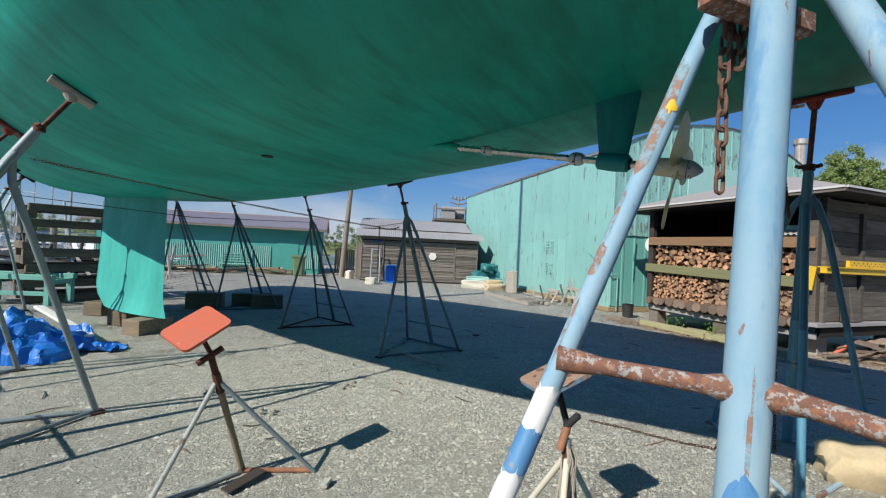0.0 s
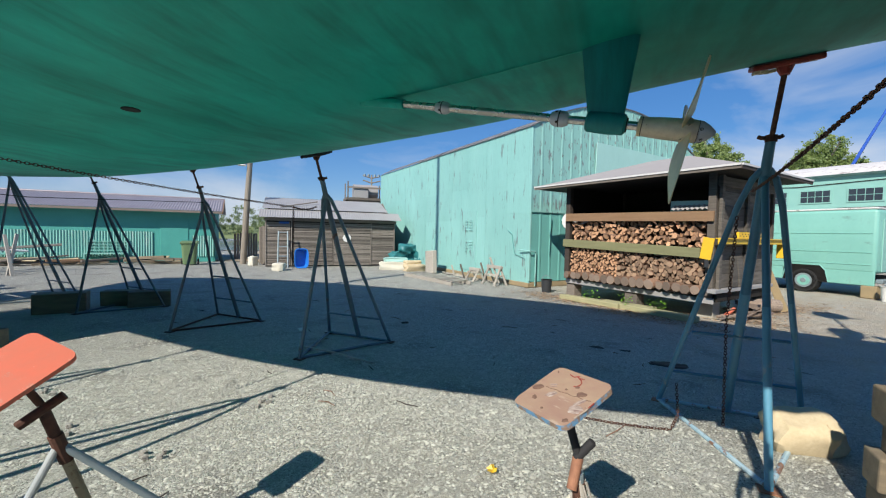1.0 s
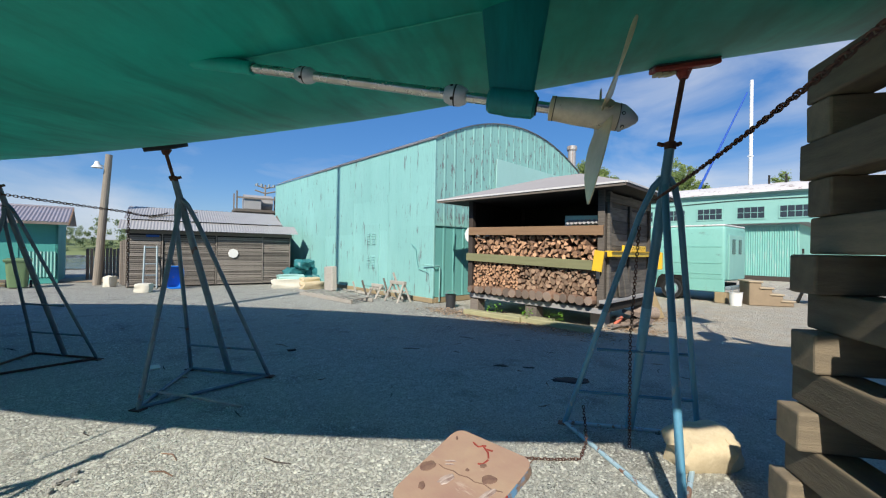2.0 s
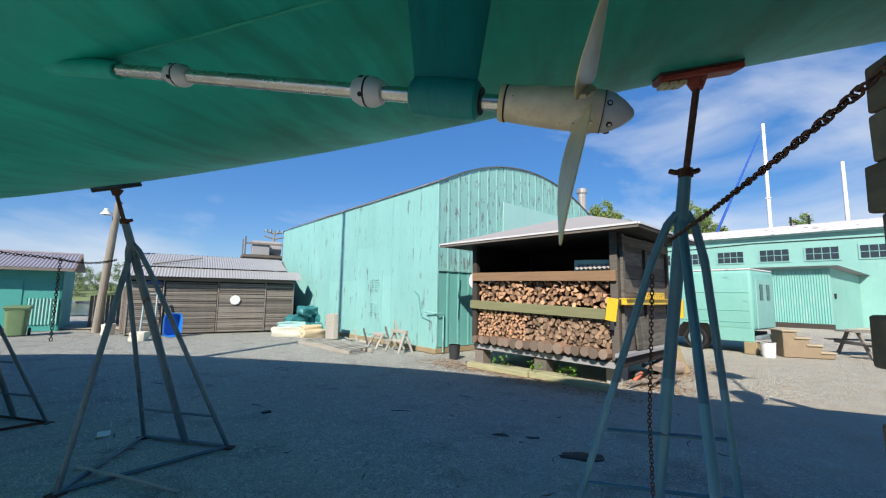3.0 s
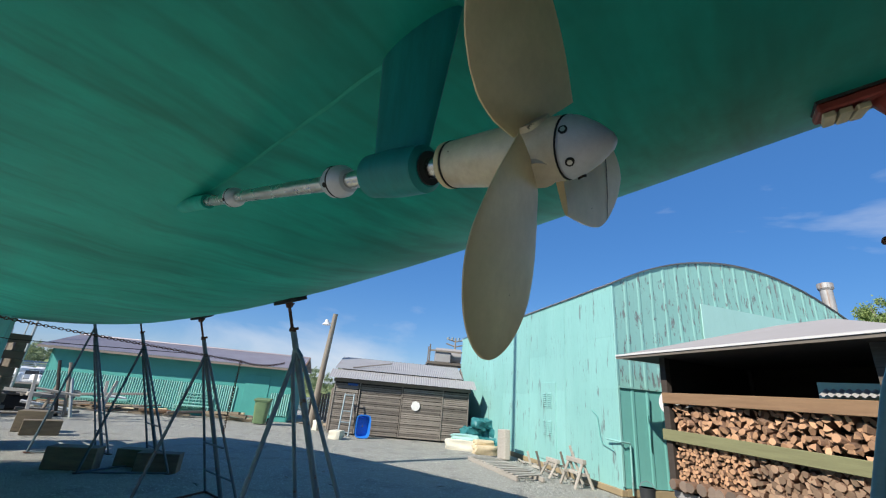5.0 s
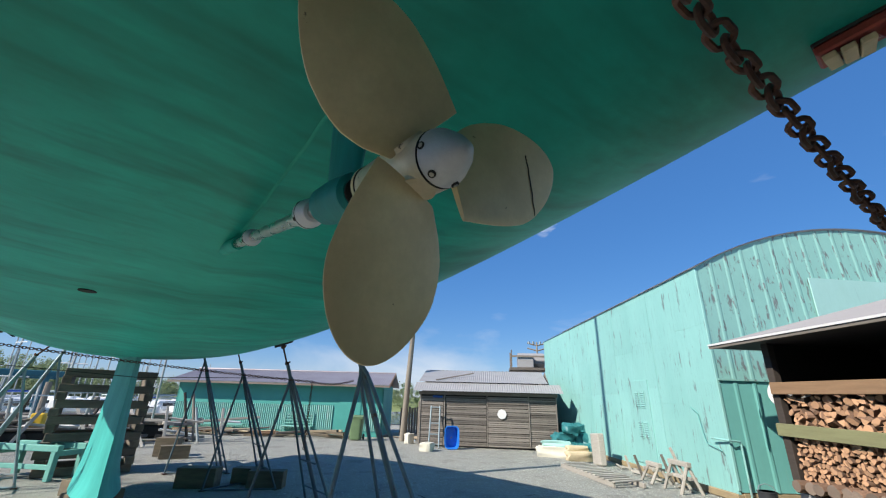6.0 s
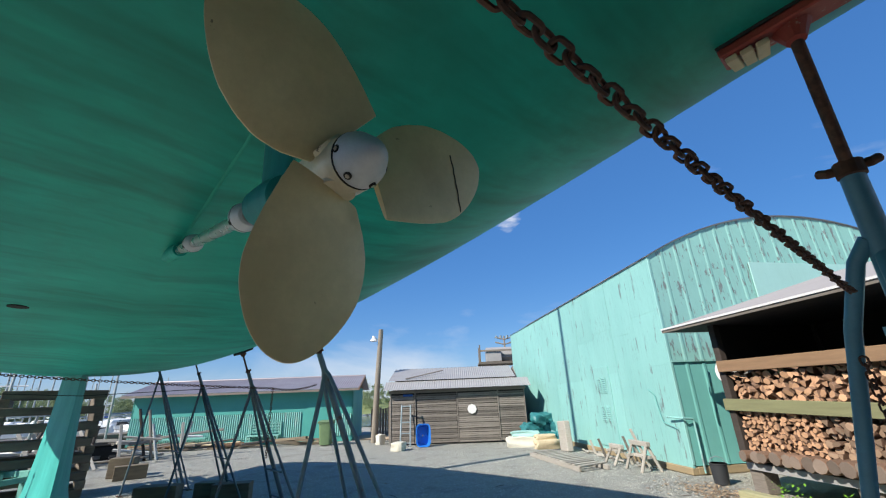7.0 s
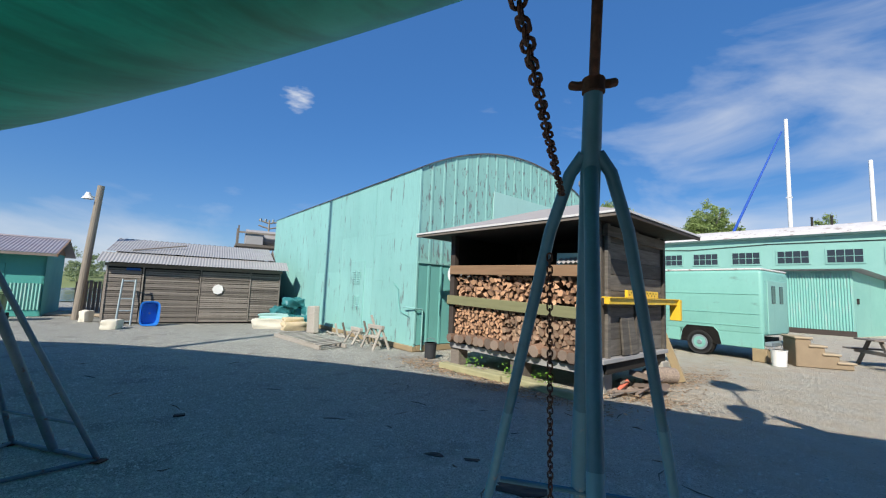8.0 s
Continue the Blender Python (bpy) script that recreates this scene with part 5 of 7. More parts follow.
chain("rusty steel chain slung between two stands under the stern", [(2.37, 2.79, 1.93), (0.68, 0.53, 2.115)], 0.035, 0.0275, 0.003)
chain("rusty chain end hanging from the tripod head", [(0.628, 0.562, 2.1), (0.626, 0.558, 1.71)], 0.0, 0.042, 0.004, material=SUNLITRUST, wide=0.22)
chain("short rusty chain loop beside the hanging chain end", [(0.64, 0.57, 2.1), (0.662, 0.575, 1.99), (0.672, 0.57, 2.09)], 0.0, 0.042, 0.004, material=SUNLITRUST, wide=0.22)
chain("thin rusty chain hanging down from the stern stand", [(2.46, 3.0, 1.75), (2.6, 3.2, 0.9), (2.66, 3.25, 0.05)], 0.0, 0.03, 0.0034)
chain("rusty chain lying on the gravel between two stands", [(1.3, 3.68, 0.015), (1.55, 3.58, 0.015), (1.75, 3.46, 0.015), (2.0, 3.34, 0.015), (2.2, 3.27, 0.02), (2.3, 3.32, 0.12), (2.4, 3.48, 0.32)], 0.0, 0.03, 0.0034)
ends = [tuple(to_world(4.0, 2.0, 2.12)), tuple(to_world(3.85, -1.86, 1.9))]
chain("dark rusty chain slung under the hull between two stands", [ends[0], (-1.2, 5.13, 1.86), ends[1]], 0.03, 0.027, 0.003)
tail = (-1.2, 5.13, 1.86)
chain("loose chain tail hanging from a stand", [tail, (tail[0], tail[1], tail[2] - 0.62)], 0.0, 0.027, 0.003)
wire = [to_world(6.8, 2.0, 2.02), to_world(6.3, 0.0, 1.9), to_world(6.0, -1.85, 1.98)]
single("cable", tube(wire, 0.005, 6), DARK, pose(0, 0, 0), "thin dark cable tied between two stands", "cable")


# ---- the green hall ----
HALL_P, HALL_D = (4.12, 12.05), (-0.36, 0.933)


def ribbed_sheet(width, z0, z1, pitch, depth, bm=None, x0=0.0, top=None):
    """A standing sheet with ribs, facing -y; top(x) may give its upper edge."""
    b = bm if bm is not None else bmesh.new()
    n = max(1, int(round(width / pitch)))
    row = []
    for i in range(n):
        for f, y in ((0.0, 0.0), (0.72, 0.0), (0.8, -depth), (0.92, -depth)):
            row.append((x0 + (i + f) * width / n, y))
    row.append((x0 + width, 0.0))
    lo = [b.verts.new((x, y, z0)) for x, y in row]
    hi = [b.verts.new((x, y, top(x) if top else z1)) for x, y in row]
    for i in range(len(row) - 1):
        b.faces.new((lo[i], lo[i + 1], hi[i + 1], hi[i]))
    return b


def hall():
    # local x runs along the gable away from the corner, y along the side wall to the back
    m = frame_xy(HALL_P, (HALL_D[1], -HALL_D[0]))
    t = thing("boat_hall", m, "long seafoam-green metal boat hall with peeling paint and arched gable", "building")
    W, L, H, R = 8.3, 12.9, 4.86, 1.15
    arch = lambda x: H + R * (1 - ((x - W / 2) / (W / 2)) ** 2)
    # side wall: tall sheets with small laps
    n = 11
    rng = random.Random(2)
    for i in range(n):
        y0, y1 = L * i / n, L * (i + 1) / n
        cuts = [0.14, 2.05 + rng.uniform(-0.25, 0.25), 3.35 + rng.uniform(-0.2, 0.2), H]
        for k, (z0, z1) in enumerate(zip(cuts, cuts[1:])):
            part("wall_sheet", box((0.05, y1 - y0 - 0.006, z1 - z0 - 0.001), (0.024 + 0.003 * (i % 2) + 0.0015 * (k % 2), (y0 + y1) / 2, (z0 + z1) / 2)), HALL, t)
    part("footing", box((0.16, L, 0.15), (0.04, L / 2, 0.075), bev=0.02), OCHRE, t, "rotten ochre base board")
    part("footing", box((W, 0.16, 0.17), (W / 2 + 0.1, 0.08, 0.085), bev=0.02), OCHRE, t)
    # gable: upper peeling sheets, lower green skirt
    part("gable_upper", ribbed_sheet(W - 0.06, 2.32, H, 0.42, 0.012, None, 0.06, arch), GABLE, t, "ribbed gable sheets with peeling paint")
    part("gable_skirt", ribbed_sheet(W - 0.06, 0.18, 2.32, 0.42, 0.014, None, 0.06), DOORPAINT, t, "darker green ribbed skirt")
    part("gable_lap", box((W - 0.06, 0.02, 0.04), (W / 2, -0.03, 2.32)), GABLE, t)
    part("patch_panel", box((4.4, 0.03, 2.2), (4.9, -0.045, 3.55), (0, 1.5, 0), 0.004), FRESH, t, "fresh bright seafoam panel")
    part("corner_trim", box((0.07, 0.07, H - 0.2), (0.03, 0.02, 0.2 + (H - 0.2) / 2), bev=0.012), HALL, t)
    # roof
    N = 26
    def roof(u, v):
        x = -0.05 + (W + 0.1) * u
        return (x, -0.06 + (L + 0.2) * v, arch(min(max(x, 0), W)) + 0.03 - (0.03 if x < 0 or x > W else 0))
    r = grid_mesh(roof, N, 4)
    bmesh.ops.solidify(r, geom=r.faces[:], thickness=0.025)
    part("roof", r, TIN, t, "grey tin roof with a thin edge")
    part("wall", box((0.06, L, H), (W, L / 2, H / 2)), HALL, t)
    part("wall", box((W, 0.06, H), (W / 2, L, H / 2)), HALL, t)
    # door outline, water tap pipe
    d = part("door", box((0.03, 1.15, 2.2), (-0.008, 3.45, 1.35), bev=0.004), HALL, t, "flush painted door with two louvred vents")
    for z in (0.95, 1.75):
        for y in (3.2, 3.5):
            part("vent", box((0.012, 0.22, 0.46), (-0.03, y, z + 0.17), bev=0.003), HALL, d, "louvred vent")
            for k in range(7):
                part("louvre", box((0.02, 0.21, 0.025), (-0.042, y, z + k * 0.058), (0, 35, 0)), HALL, d)
    part("pipe", tube([(-0.05, 1.0, 1.75), (-0.05, 0.78, 1.62), (-0.05, 0.7, 1.2), (-0.06, 0.62, 1.02), (-0.08, 0.2, 0.95), (-0.1, 0.12, 0.9)], 0.009, 8), DOORPAINT, t)
    part("pipe", tube([(0.22, -0.05, 0.05), (0.22, -0.05, 1.05), (0.2, -0.06, 1.1), (-0.05, -0.1, 1.12), (-0.12, 0.35, 1.14)], 0.02, 8), HALL, t, "seafoam painted standpipe")
    part("tap_pipe", tube([(0.75, -0.06, 1.0), (0.75, -0.09, 2.2)], 0.012, 8), DOORPAINT, t)
    part("lamp_hood", box((0.5, 0.3, 0.06), (1.45, -0.2, 2.05), (25, 0, 0), 0.01), DOORPAINT, t)
    # flue
    f = part("flue", tube([(8.75, 0.7, 0.0), (8.75, 0.7, 6.2)], 0.17, 16), FLUE, t, "grey metal flue", True)
    part("flue_cap", tube([(8.75, 0.7, 6.15), (8.75, 0.7, 6.2), (8.75, 0.7, 6.36), (8.75, 0.7, 6.42)], [0.19, 0.22, 0.22, 0.05], 16), FLUE, f)
    return t


hall()


# ---- the firewood shed ----
SHED_P, SHED_U = (4.709, 10.317), (0.4176, -0.9086)


def firewood_log(kind, rng):
    """A log lying along y with its cut face at y = 0."""
    n = 9 if kind < 3 else 6
    if kind < 3:
        ring = [(math.cos(2 * math.pi * i / n) * rng.uniform(0.88, 1.06), math.sin(2 * math.pi * i / n) * rng.uniform(0.88, 1.06)) for i in range(n)]
    elif kind < 6:
        a0 = rng.uniform(0, 6.28)
        ring = [(-0.6, -0.5)] + [(-0.6 + 1.7 * math.cos(a), -0.5 + 1.7 * math.sin(a)) for a in (0.0, 0.35, 0.75, 1.15)]
        ring = [(x * math.cos(a0) - z * math.sin(a0), x * math.sin(a0) + z * math.cos(a0)) for x, z in ring]
    else:
        ring = [(-1.1, -0.5), (0.2, -0.75), (1.15, -0.35), (1.0, 0.4), (-0.3, 0.6), (-1.05, 0.3)]
    b = bmesh.new()
    f = [b.verts.new((x * 0.94, rng.uniform(-0.006, 0.006), z * 0.94)) for x, z in ring]
    g = [b.verts.new((x, 0.012, z)) for x, z in ring]
    h = [b.verts.new((x, 0.3, z)) for x, z in ring]
    b.faces.new(f)
    for p, q in ((f, g), (g, h)):
        for i in range(len(ring)):
            b.faces.new((p[i], p[(i + 1) % len(ring)], q[(i + 1) % len(ring)], q[i]))
    b.normal_update()
    for face in b.faces:
        face.material_index = 0 if len(face.verts) != 4 else 1
    return b


def wood_stack(name, m, width, z0, z1, r, label, seed, face=None, jitter=0.35, askew=3.0):
    rng = random.Random(seed)
    t = thing(name, m, label, "firewood", "firewood in the shed")
    kinds = [mesh_of("log", firewood_log(k, rng), [face or ENDGRAIN, BARK]) for k in range(8)]
    rows = max(1, int((z1 - z0) / (r * 1.72)))
    cols = int(width / (r * 2.0))
    for j in range(rows):
        for i in range(cols):
            k = rng.randrange(3) if face is OLDLOG else rng.choice((0, 1, 2, 6, 7, 3, 4, 5) if askew < 10 else (3, 4, 5, 6, 7, 3, 4, 5, 0))
            q = r * rng.uniform(1.0, 1.35)
            x = (i + 0.5 + (0.5 if j % 2 else 0)) * width / cols + rng.uniform(-jitter, jitter) * r
            if x > width:
                continue
            z = z0 + r + j * (z1 - z0 - 2 * r) / max(rows - 1, 1) + rng.uniform(-jitter, jitter) * r
            turn = Matrix.Rotation(radians(rng.gauss(0, askew)), 4, "Z") @ Matrix.Rotation(radians(rng.gauss(0, askew)), 4, "X")
            piece("log", kinds[k], t, Matrix.Translation((x, rng.uniform(-0.05, 0.04), z)) @ turn @ Matrix.Rotation(rng.uniform(0, 6.28), 4, "Y") @ Matrix.Diagonal((q, 1, q, 1)))
    return t


def wood_shed():
    m = frame_xy(SHED_P, SHED_U)
    t = thing("firewood_shed", m, "open-fronted dark timber firewood shed with pale hipped roof on blocks", "shed")
    W, D = 3.3, 2.45
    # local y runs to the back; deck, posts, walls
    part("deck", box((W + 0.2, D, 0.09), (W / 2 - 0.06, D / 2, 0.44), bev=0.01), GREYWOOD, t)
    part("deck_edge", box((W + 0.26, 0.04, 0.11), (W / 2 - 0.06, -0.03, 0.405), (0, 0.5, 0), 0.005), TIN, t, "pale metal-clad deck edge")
    for x, y, w in ((-0.08, 0.03, 0.26), (1.63, 0.03, 0.3), (W - 0.22, 0.3, 0.3), (0.0, D - 0.2, 0.3), (W, D - 0.2, 0.3)):
        part("block", box((w, 0.3, 0.4), (x, y + 0.12, 0.2), bev=0.012), CONCRETE if x > 3 else GREYWOOD, t)
    for x, y in ((-0.2, 0.0), (W - 0.03, 0.0), (-0.2, D - 0.06), (W - 0.03, D - 0.06)):
        part("post", box((0.14, 0.13, 2.4), (x, y + 0.02, 1.68), bev=0.008), DARKWOOD if x < 0 else GREYWOOD, t)
    part("wall", box((W + 0.2, 0.05, 2.44), (W / 2 - 0.1, D - 0.02, 1.64)), SHADEBOARD, t)
    part("wall", box((0.05, D - 0.2, 2.44), (-0.24, D / 2, 1.64)), SHADEBOARD, t)
    for k in range(8):
        part("board", box((0.035, D - 0.12, 0.262), (W + 0.055 + 0.006 * (k % 2), D / 2 + 0.06, 0.78 + k * 0.268), (0, 2.0, 0), 0.004), SIDEBOARD, t)
    for y in (0.06, 1.15, D - 0.03):
        part("stud", box((0.06, 0.1, 2.2), (W + 0.1, y, 1.72), bev=0.005), SIDEBOARD, t)
    # near-black sill stands for the shaded opening below the boards
    part("side_sill", box((0.1, D, 0.16), (W + 0.06, D / 2, 0.46), bev=0.006), SHADEBOARD, t)
    part("side_sill", box((0.15, D + 0.2, 0.07), (W + 0.1, D / 2 - 0.12, 0.6), bev=0.006), TIN, t, "pale metal-clad sill")
    part("side_rail", box((0.09, D, 0.18), (W + 0.09, D / 2, 2.7), bev=0.006), SIDEBOARD, t, "dark top rail of the side wall")
    for y, r in ((0.62, -4), (0.9, 3)):
        part("flared_board", box((0.04, 0.24, 0.62), (W + 0.13, y, 0.96), (r, -6, 0), 0.006), SIDEBOARD, t)
    part("teal_panel", box((0.78, 0.04, 0.26), (2.7, 0.3, 2.25), (0, 2, 0)), FRESH, t, "seafoam offcut inside the shed")
    part("leaning_board", box((0.16, 0.04, 1.0), (3.47, 2.62, 0.47), (-8, -24, 0), 0.006), OCHRE, t, "tan board leaning at the back corner")
    # rails across the front
    part("upper_rail", box((3.55, 0.06, 0.2), (1.56, -0.08, 2.055), (0, 0.8, 0), 0.008), BROWNRAIL, t, "brown upper rail board")
    part("lower_rail", box((3.4, 0.06, 0.2), (1.42, -0.08, 1.365), (0, 1.7, 0), 0.008), GREENRAIL, t, "greenish treated lower rail board")
    part("shelf", box((W, 0.9, 0.05), (W / 2 - 0.1, 0.55, 1.36)), DARKWOOD, t)
    # hipped roof
    x0, x1, y0, y1, ze, zr = -0.99, 3.91, -0.487, 2.95, 2.915, 3.5
    b = bmesh.new()
    c = [b.verts.new(p) for p in ((x0, y0, ze), (x1, y0, ze), (x1, y1, ze), (x0, y1, ze))]
    r = [b.verts.new((1.3, 1.23, zr)), b.verts.new((2.2, 1.23, zr))]
    b.faces.new((c[0], c[1], r[1], r[0]))
    b.faces.new((c[1], c[2], r[1]))
    b.faces.new((c[2], c[3], r[0], r[1]))
    b.faces.new((c[3], c[0], r[0]))
    part("roof", b, SHEDROOF, t, "pale grey rolled roofing")
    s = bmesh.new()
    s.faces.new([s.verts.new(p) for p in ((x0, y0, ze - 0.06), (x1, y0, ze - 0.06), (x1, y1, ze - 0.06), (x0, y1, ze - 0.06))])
    # soffit near black: the shade under the roof is put into its colour
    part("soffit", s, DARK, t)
    part("fascia", box((x1 - x0, 0.03, 0.035), ((x0 + x1) / 2, y0 - 0.016, ze - 0.012)), WHITETRIM, t, "white painted fascia strip")
    part("fascia", box((x1 - x0, 0.03, 0.05), ((x0 + x1) / 2, y0 + 0.004, ze - 0.058)), GREYWOOD, t, "grey lower fascia board")
    part("fascia", box((0.03, y1 - y0, 0.035), (x1 + 0.018, (y0 + y1) / 2, ze - 0.012)), WHITETRIM, t)
    part("fascia", box((0.03, y1 - y0, 0.06), (x1 + 0.002, (y0 + y1) / 2, ze - 0.062)), DARKWOOD, t)
    part("fascia", box((0.03, y1 - y0, 0.075), (x0 - 0.012, (y0 + y1) / 2, ze - 0.03)), WHITETRIM, t)
    part("tin_offcut", grid_mesh(lambda u, v: (2.4 + 0.75 * u, 0.1 + 0.16 * v, 2.19 + 0.1 * v + 0.015 * math.sin(u * 50)), 40, 1), TIN, t)
    # yellow beam on the side
    yb = part("beam", box((0.09, 2.95, 0.1), (W + 0.2, 1.3, 1.55), bev=0.006), YELLOW, t, "yellow steel beam clamped along the side")
    part("beam_flange", box((0.16, 2.95, 0.018), (W + 0.2, 1.3, 1.61)), YELLOW, yb)
    part("beam_cap", box((0.05, 1.3, 0.12), (W + 0.22, 1.12, 1.68), (0, 0, 0), 0.004), YELLOW, yb, "yellow perforated plate")
    for k in range(18):
        part("hole", tube([(W + 0.242, 0.55 + 0.065 * k, 1.66 + 0.04 * (k % 2)), (W + 0.2475, 0.55 + 0.065 * k, 1.66 + 0.04 * (k % 2))], 0.014, 8), DARK, yb)
    part("beam_end", box((0.2, 0.1, 0.42), (W + 0.2, 2.8, 1.4), bev=0.006), YELLOW, yb)
    part("front_plate", box((0.2, 0.03, 0.42), (W - 0.04, -0.13, 1.41), (0, 8, 0), 0.004), YELLOW, t, "yellow front plate")
    part("strap_hook", box((0.08, 0.03, 0.16), (W - 0.03, -0.16, 1.12), bev=0.01), BUCKET, t)
    return m


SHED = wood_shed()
single("white_drum", tube([(-0.36, 0.15, 2.0), (-0.36, 0.17, 2.0), (-0.36, 0.75, 2.0)], [0.2, 0.22, 0.22], 24), WHITEPAINT, SHED, "white round drum hung on the shed wall", "drum", smooth=True)
wood_stack("firewood_stack", SHED @ pose(-0.1, 0.0, 0.0), 1.4, 0.68, 1.3, 0.037, "stacked small firewood with pale cut ends, lower bay", 21)
wood_stack("firewood_stack", SHED @ pose(1.3, 0.0, 0.0), 1.85, 0.68, 1.27, 0.048, "stacked greyish round firewood, lower bay", 24, MIXLOG)
wood_stack("firewood_stack", SHED @ pose(-0.1, 0.02, 0.0), 3.25, 1.42, 1.95, 0.052, "loosely stacked split firewood, upper bay", 22, jitter=0.7, askew=17.0)
wood_stack("log_row", SHED @ pose(-0.16, -0.17, 0.0), 3.35, 0.5, 0.69, 0.092, "row of thick grey round logs along the deck edge", 23, OLDLOG, 0.1)
for x, y, L, r in ((0.9, -0.5, 1.6, 2), (2.5, -0.44, 1.6, -2), (1.75, -0.27, 1.2, 4)):
    single("sill_timber", box((L, 0.2, 0.13), bev=0.025, seg=2), MOSSY if y > -0.8 else GREYWOOD, SHED @ pose(x, y, 0.065, 0, 0, r), "mossy squared timber lying before the shed", "timber", "timbers before the shed")


def leaf_litter():
    rng = np.random.default_rng(77)
    b = bmesh.new()
    for k in range(5200):
        c = rng.integers(0, 7)
        x, y = rng.normal((0.6, 1.8, 3.0, 3.7, -0.4, 3.6, 3.6)[c], 0.5 if c < 5 else 0.3), rng.normal((-0.5, -0.7, -0.6, 0.6, -0.6, 2.4, 3.6)[c], 0.28 if c < 5 else 0.8)
        a, L = rng.uniform(0, 6.28), rng.uniform(0.014, 0.05)
        d, e = Vector((math.cos(a), math.sin(a), rng.uniform(-0.2, 0.3))) * L, Vector((-math.sin(a), math.cos(a), 0)) * L * rng.uniform(0.2, 0.6)
        p = Vector((x, y, rng.uniform(0.012, 0.035)))
        b.faces.new([b.verts.new(p + q) for q in (d, e, -d, -e)])
    return single("leaf_litter", b, LITTER, SHED @ pose(0, 0, 0), "dry brown leaves and bark scraps before the shed", "litter", kind="stuff")


leaf_litter()

# ---- the slatted brown shed ----
BROWN_P, BROWN_D = (-5.3, 18.55), (0.976, 0.217)


def brown_shed():
    m = frame_xy(BROWN_P, BROWN_D)
    t = thing("slatted_shed", m, "weathered brown slatted timber shed with low tin roof", "shed")
    rng = random.Random(4)
    W, D, H = 5.65, 4.2, 2.12
    slats = {}
    for a, c, off in ((0.0, 1.0, 0.0), (1.1, 2.78, 0.02), (2.86, 4.5, -0.03), (4.56, 5.62, 0.0)):
        n = 26
        key = round(c - a, 2)
        slats[key] = [mesh_of("slat", box((c - a, 0.025, 0.062), bev=0.004), SLAT) for k in range(1)]
        for k in range(n):
            piece("slat", slats[key][0], t, pose((a + c) / 2, off + rng.uniform(-0.006, 0.006), 0.1 + k * 0.0725 + rng.uniform(-0.008, 0.008), rng.uniform(-10, 3), rng.uniform(-0.5, 0.5), 0))
    # near-black sheet behind the slats stands for the shade inside
    part("inner_wall", box((W, 0.04, H - 0.1), (W / 2, 0.09, H / 2)), DARK, t)
    part("wall", box((0.05, D, H), (0, D / 2 + 0.1, H / 2)), SLAT, t)
    part("wall", box((0.05, D, H), (W, D / 2 + 0.1, H / 2)), SLAT, t)
    part("wall", box((W, 0.05, H + 0.6), (W / 2, D + 0.1, H / 2 + 0.3)), SLAT, t)
    for x in (0.02, 1.05, 2.82, 4.53, 5.63):
        part("post", box((0.045, 0.05, H - 0.1), (x, -0.02, H / 2), bev=0.006), SLAT, t)
    part("header", box((W + 0.1, 0.07, 0.12), (W / 2, -0.04, H - 0.06), bev=0.006), GREYWOOD, t)
    lower = grid_mesh(lambda u, v: (-0.25 + (W + 0.5) * u, -0.35 + 0.75 * v, H + 0.02 + 0.36 * v + 0.009 * math.sin(u * 2 * math.pi * 62)), 496, 1)
    part("lower_roof", lower, TIN, t, "pale tin roof strip")
    upper = grid_mesh(lambda u, v: (-0.15 + (W - 0.1) * u, 0.36 + 2.1 * v, H + 0.42 + 0.62 * v + 0.009 * math.sin(u * 2 * math.pi * 62)), 496, 1)
    part("roof", upper, TIN, t, "grey corrugated tin roof")
    back = grid_mesh(lambda u, v: (-0.15 + (W - 0.1) * u, 2.46 + 2.0 * v, H + 1.04 - 0.7 * v + 0.014 * math.sin(u * 180)), 220, 1)
    part("roof", back, TIN, t)
    part("gable_end", prism([(0.3, H), (2.4, H + 1.0), (4.3, H + 0.3), (4.3, H)], -0.02, 0.02), SLAT, t, "", False, pose(0.02, 0, 0, 0, 0, 90))
    part("gable_end", prism([(0.3, H), (2.4, H + 1.0), (4.3, H + 0.3), (4.3, H)], -0.02, 0.02), SLAT, t, "", False, pose(W - 0.1, 0, 0, 0, 0, 90))
    part("roof_bar", tube([(0.6, 0.5, H + 0.5), (2.2, 1.4, H + 0.86)], 0.03, 6), GREYWOOD, t)
    part("sign_disc", tube([(3.42, -0.09, 1.3), (3.42, -0.05, 1.3)], 0.19, 8), WHITEPAINT, t, "plain white round disc")
    part("blue_strip", box((0.4, 0.03, 0.08), (0.75, -0.03, H - 0.2)), DARKBLUE, t)
    return t


brown_shed()

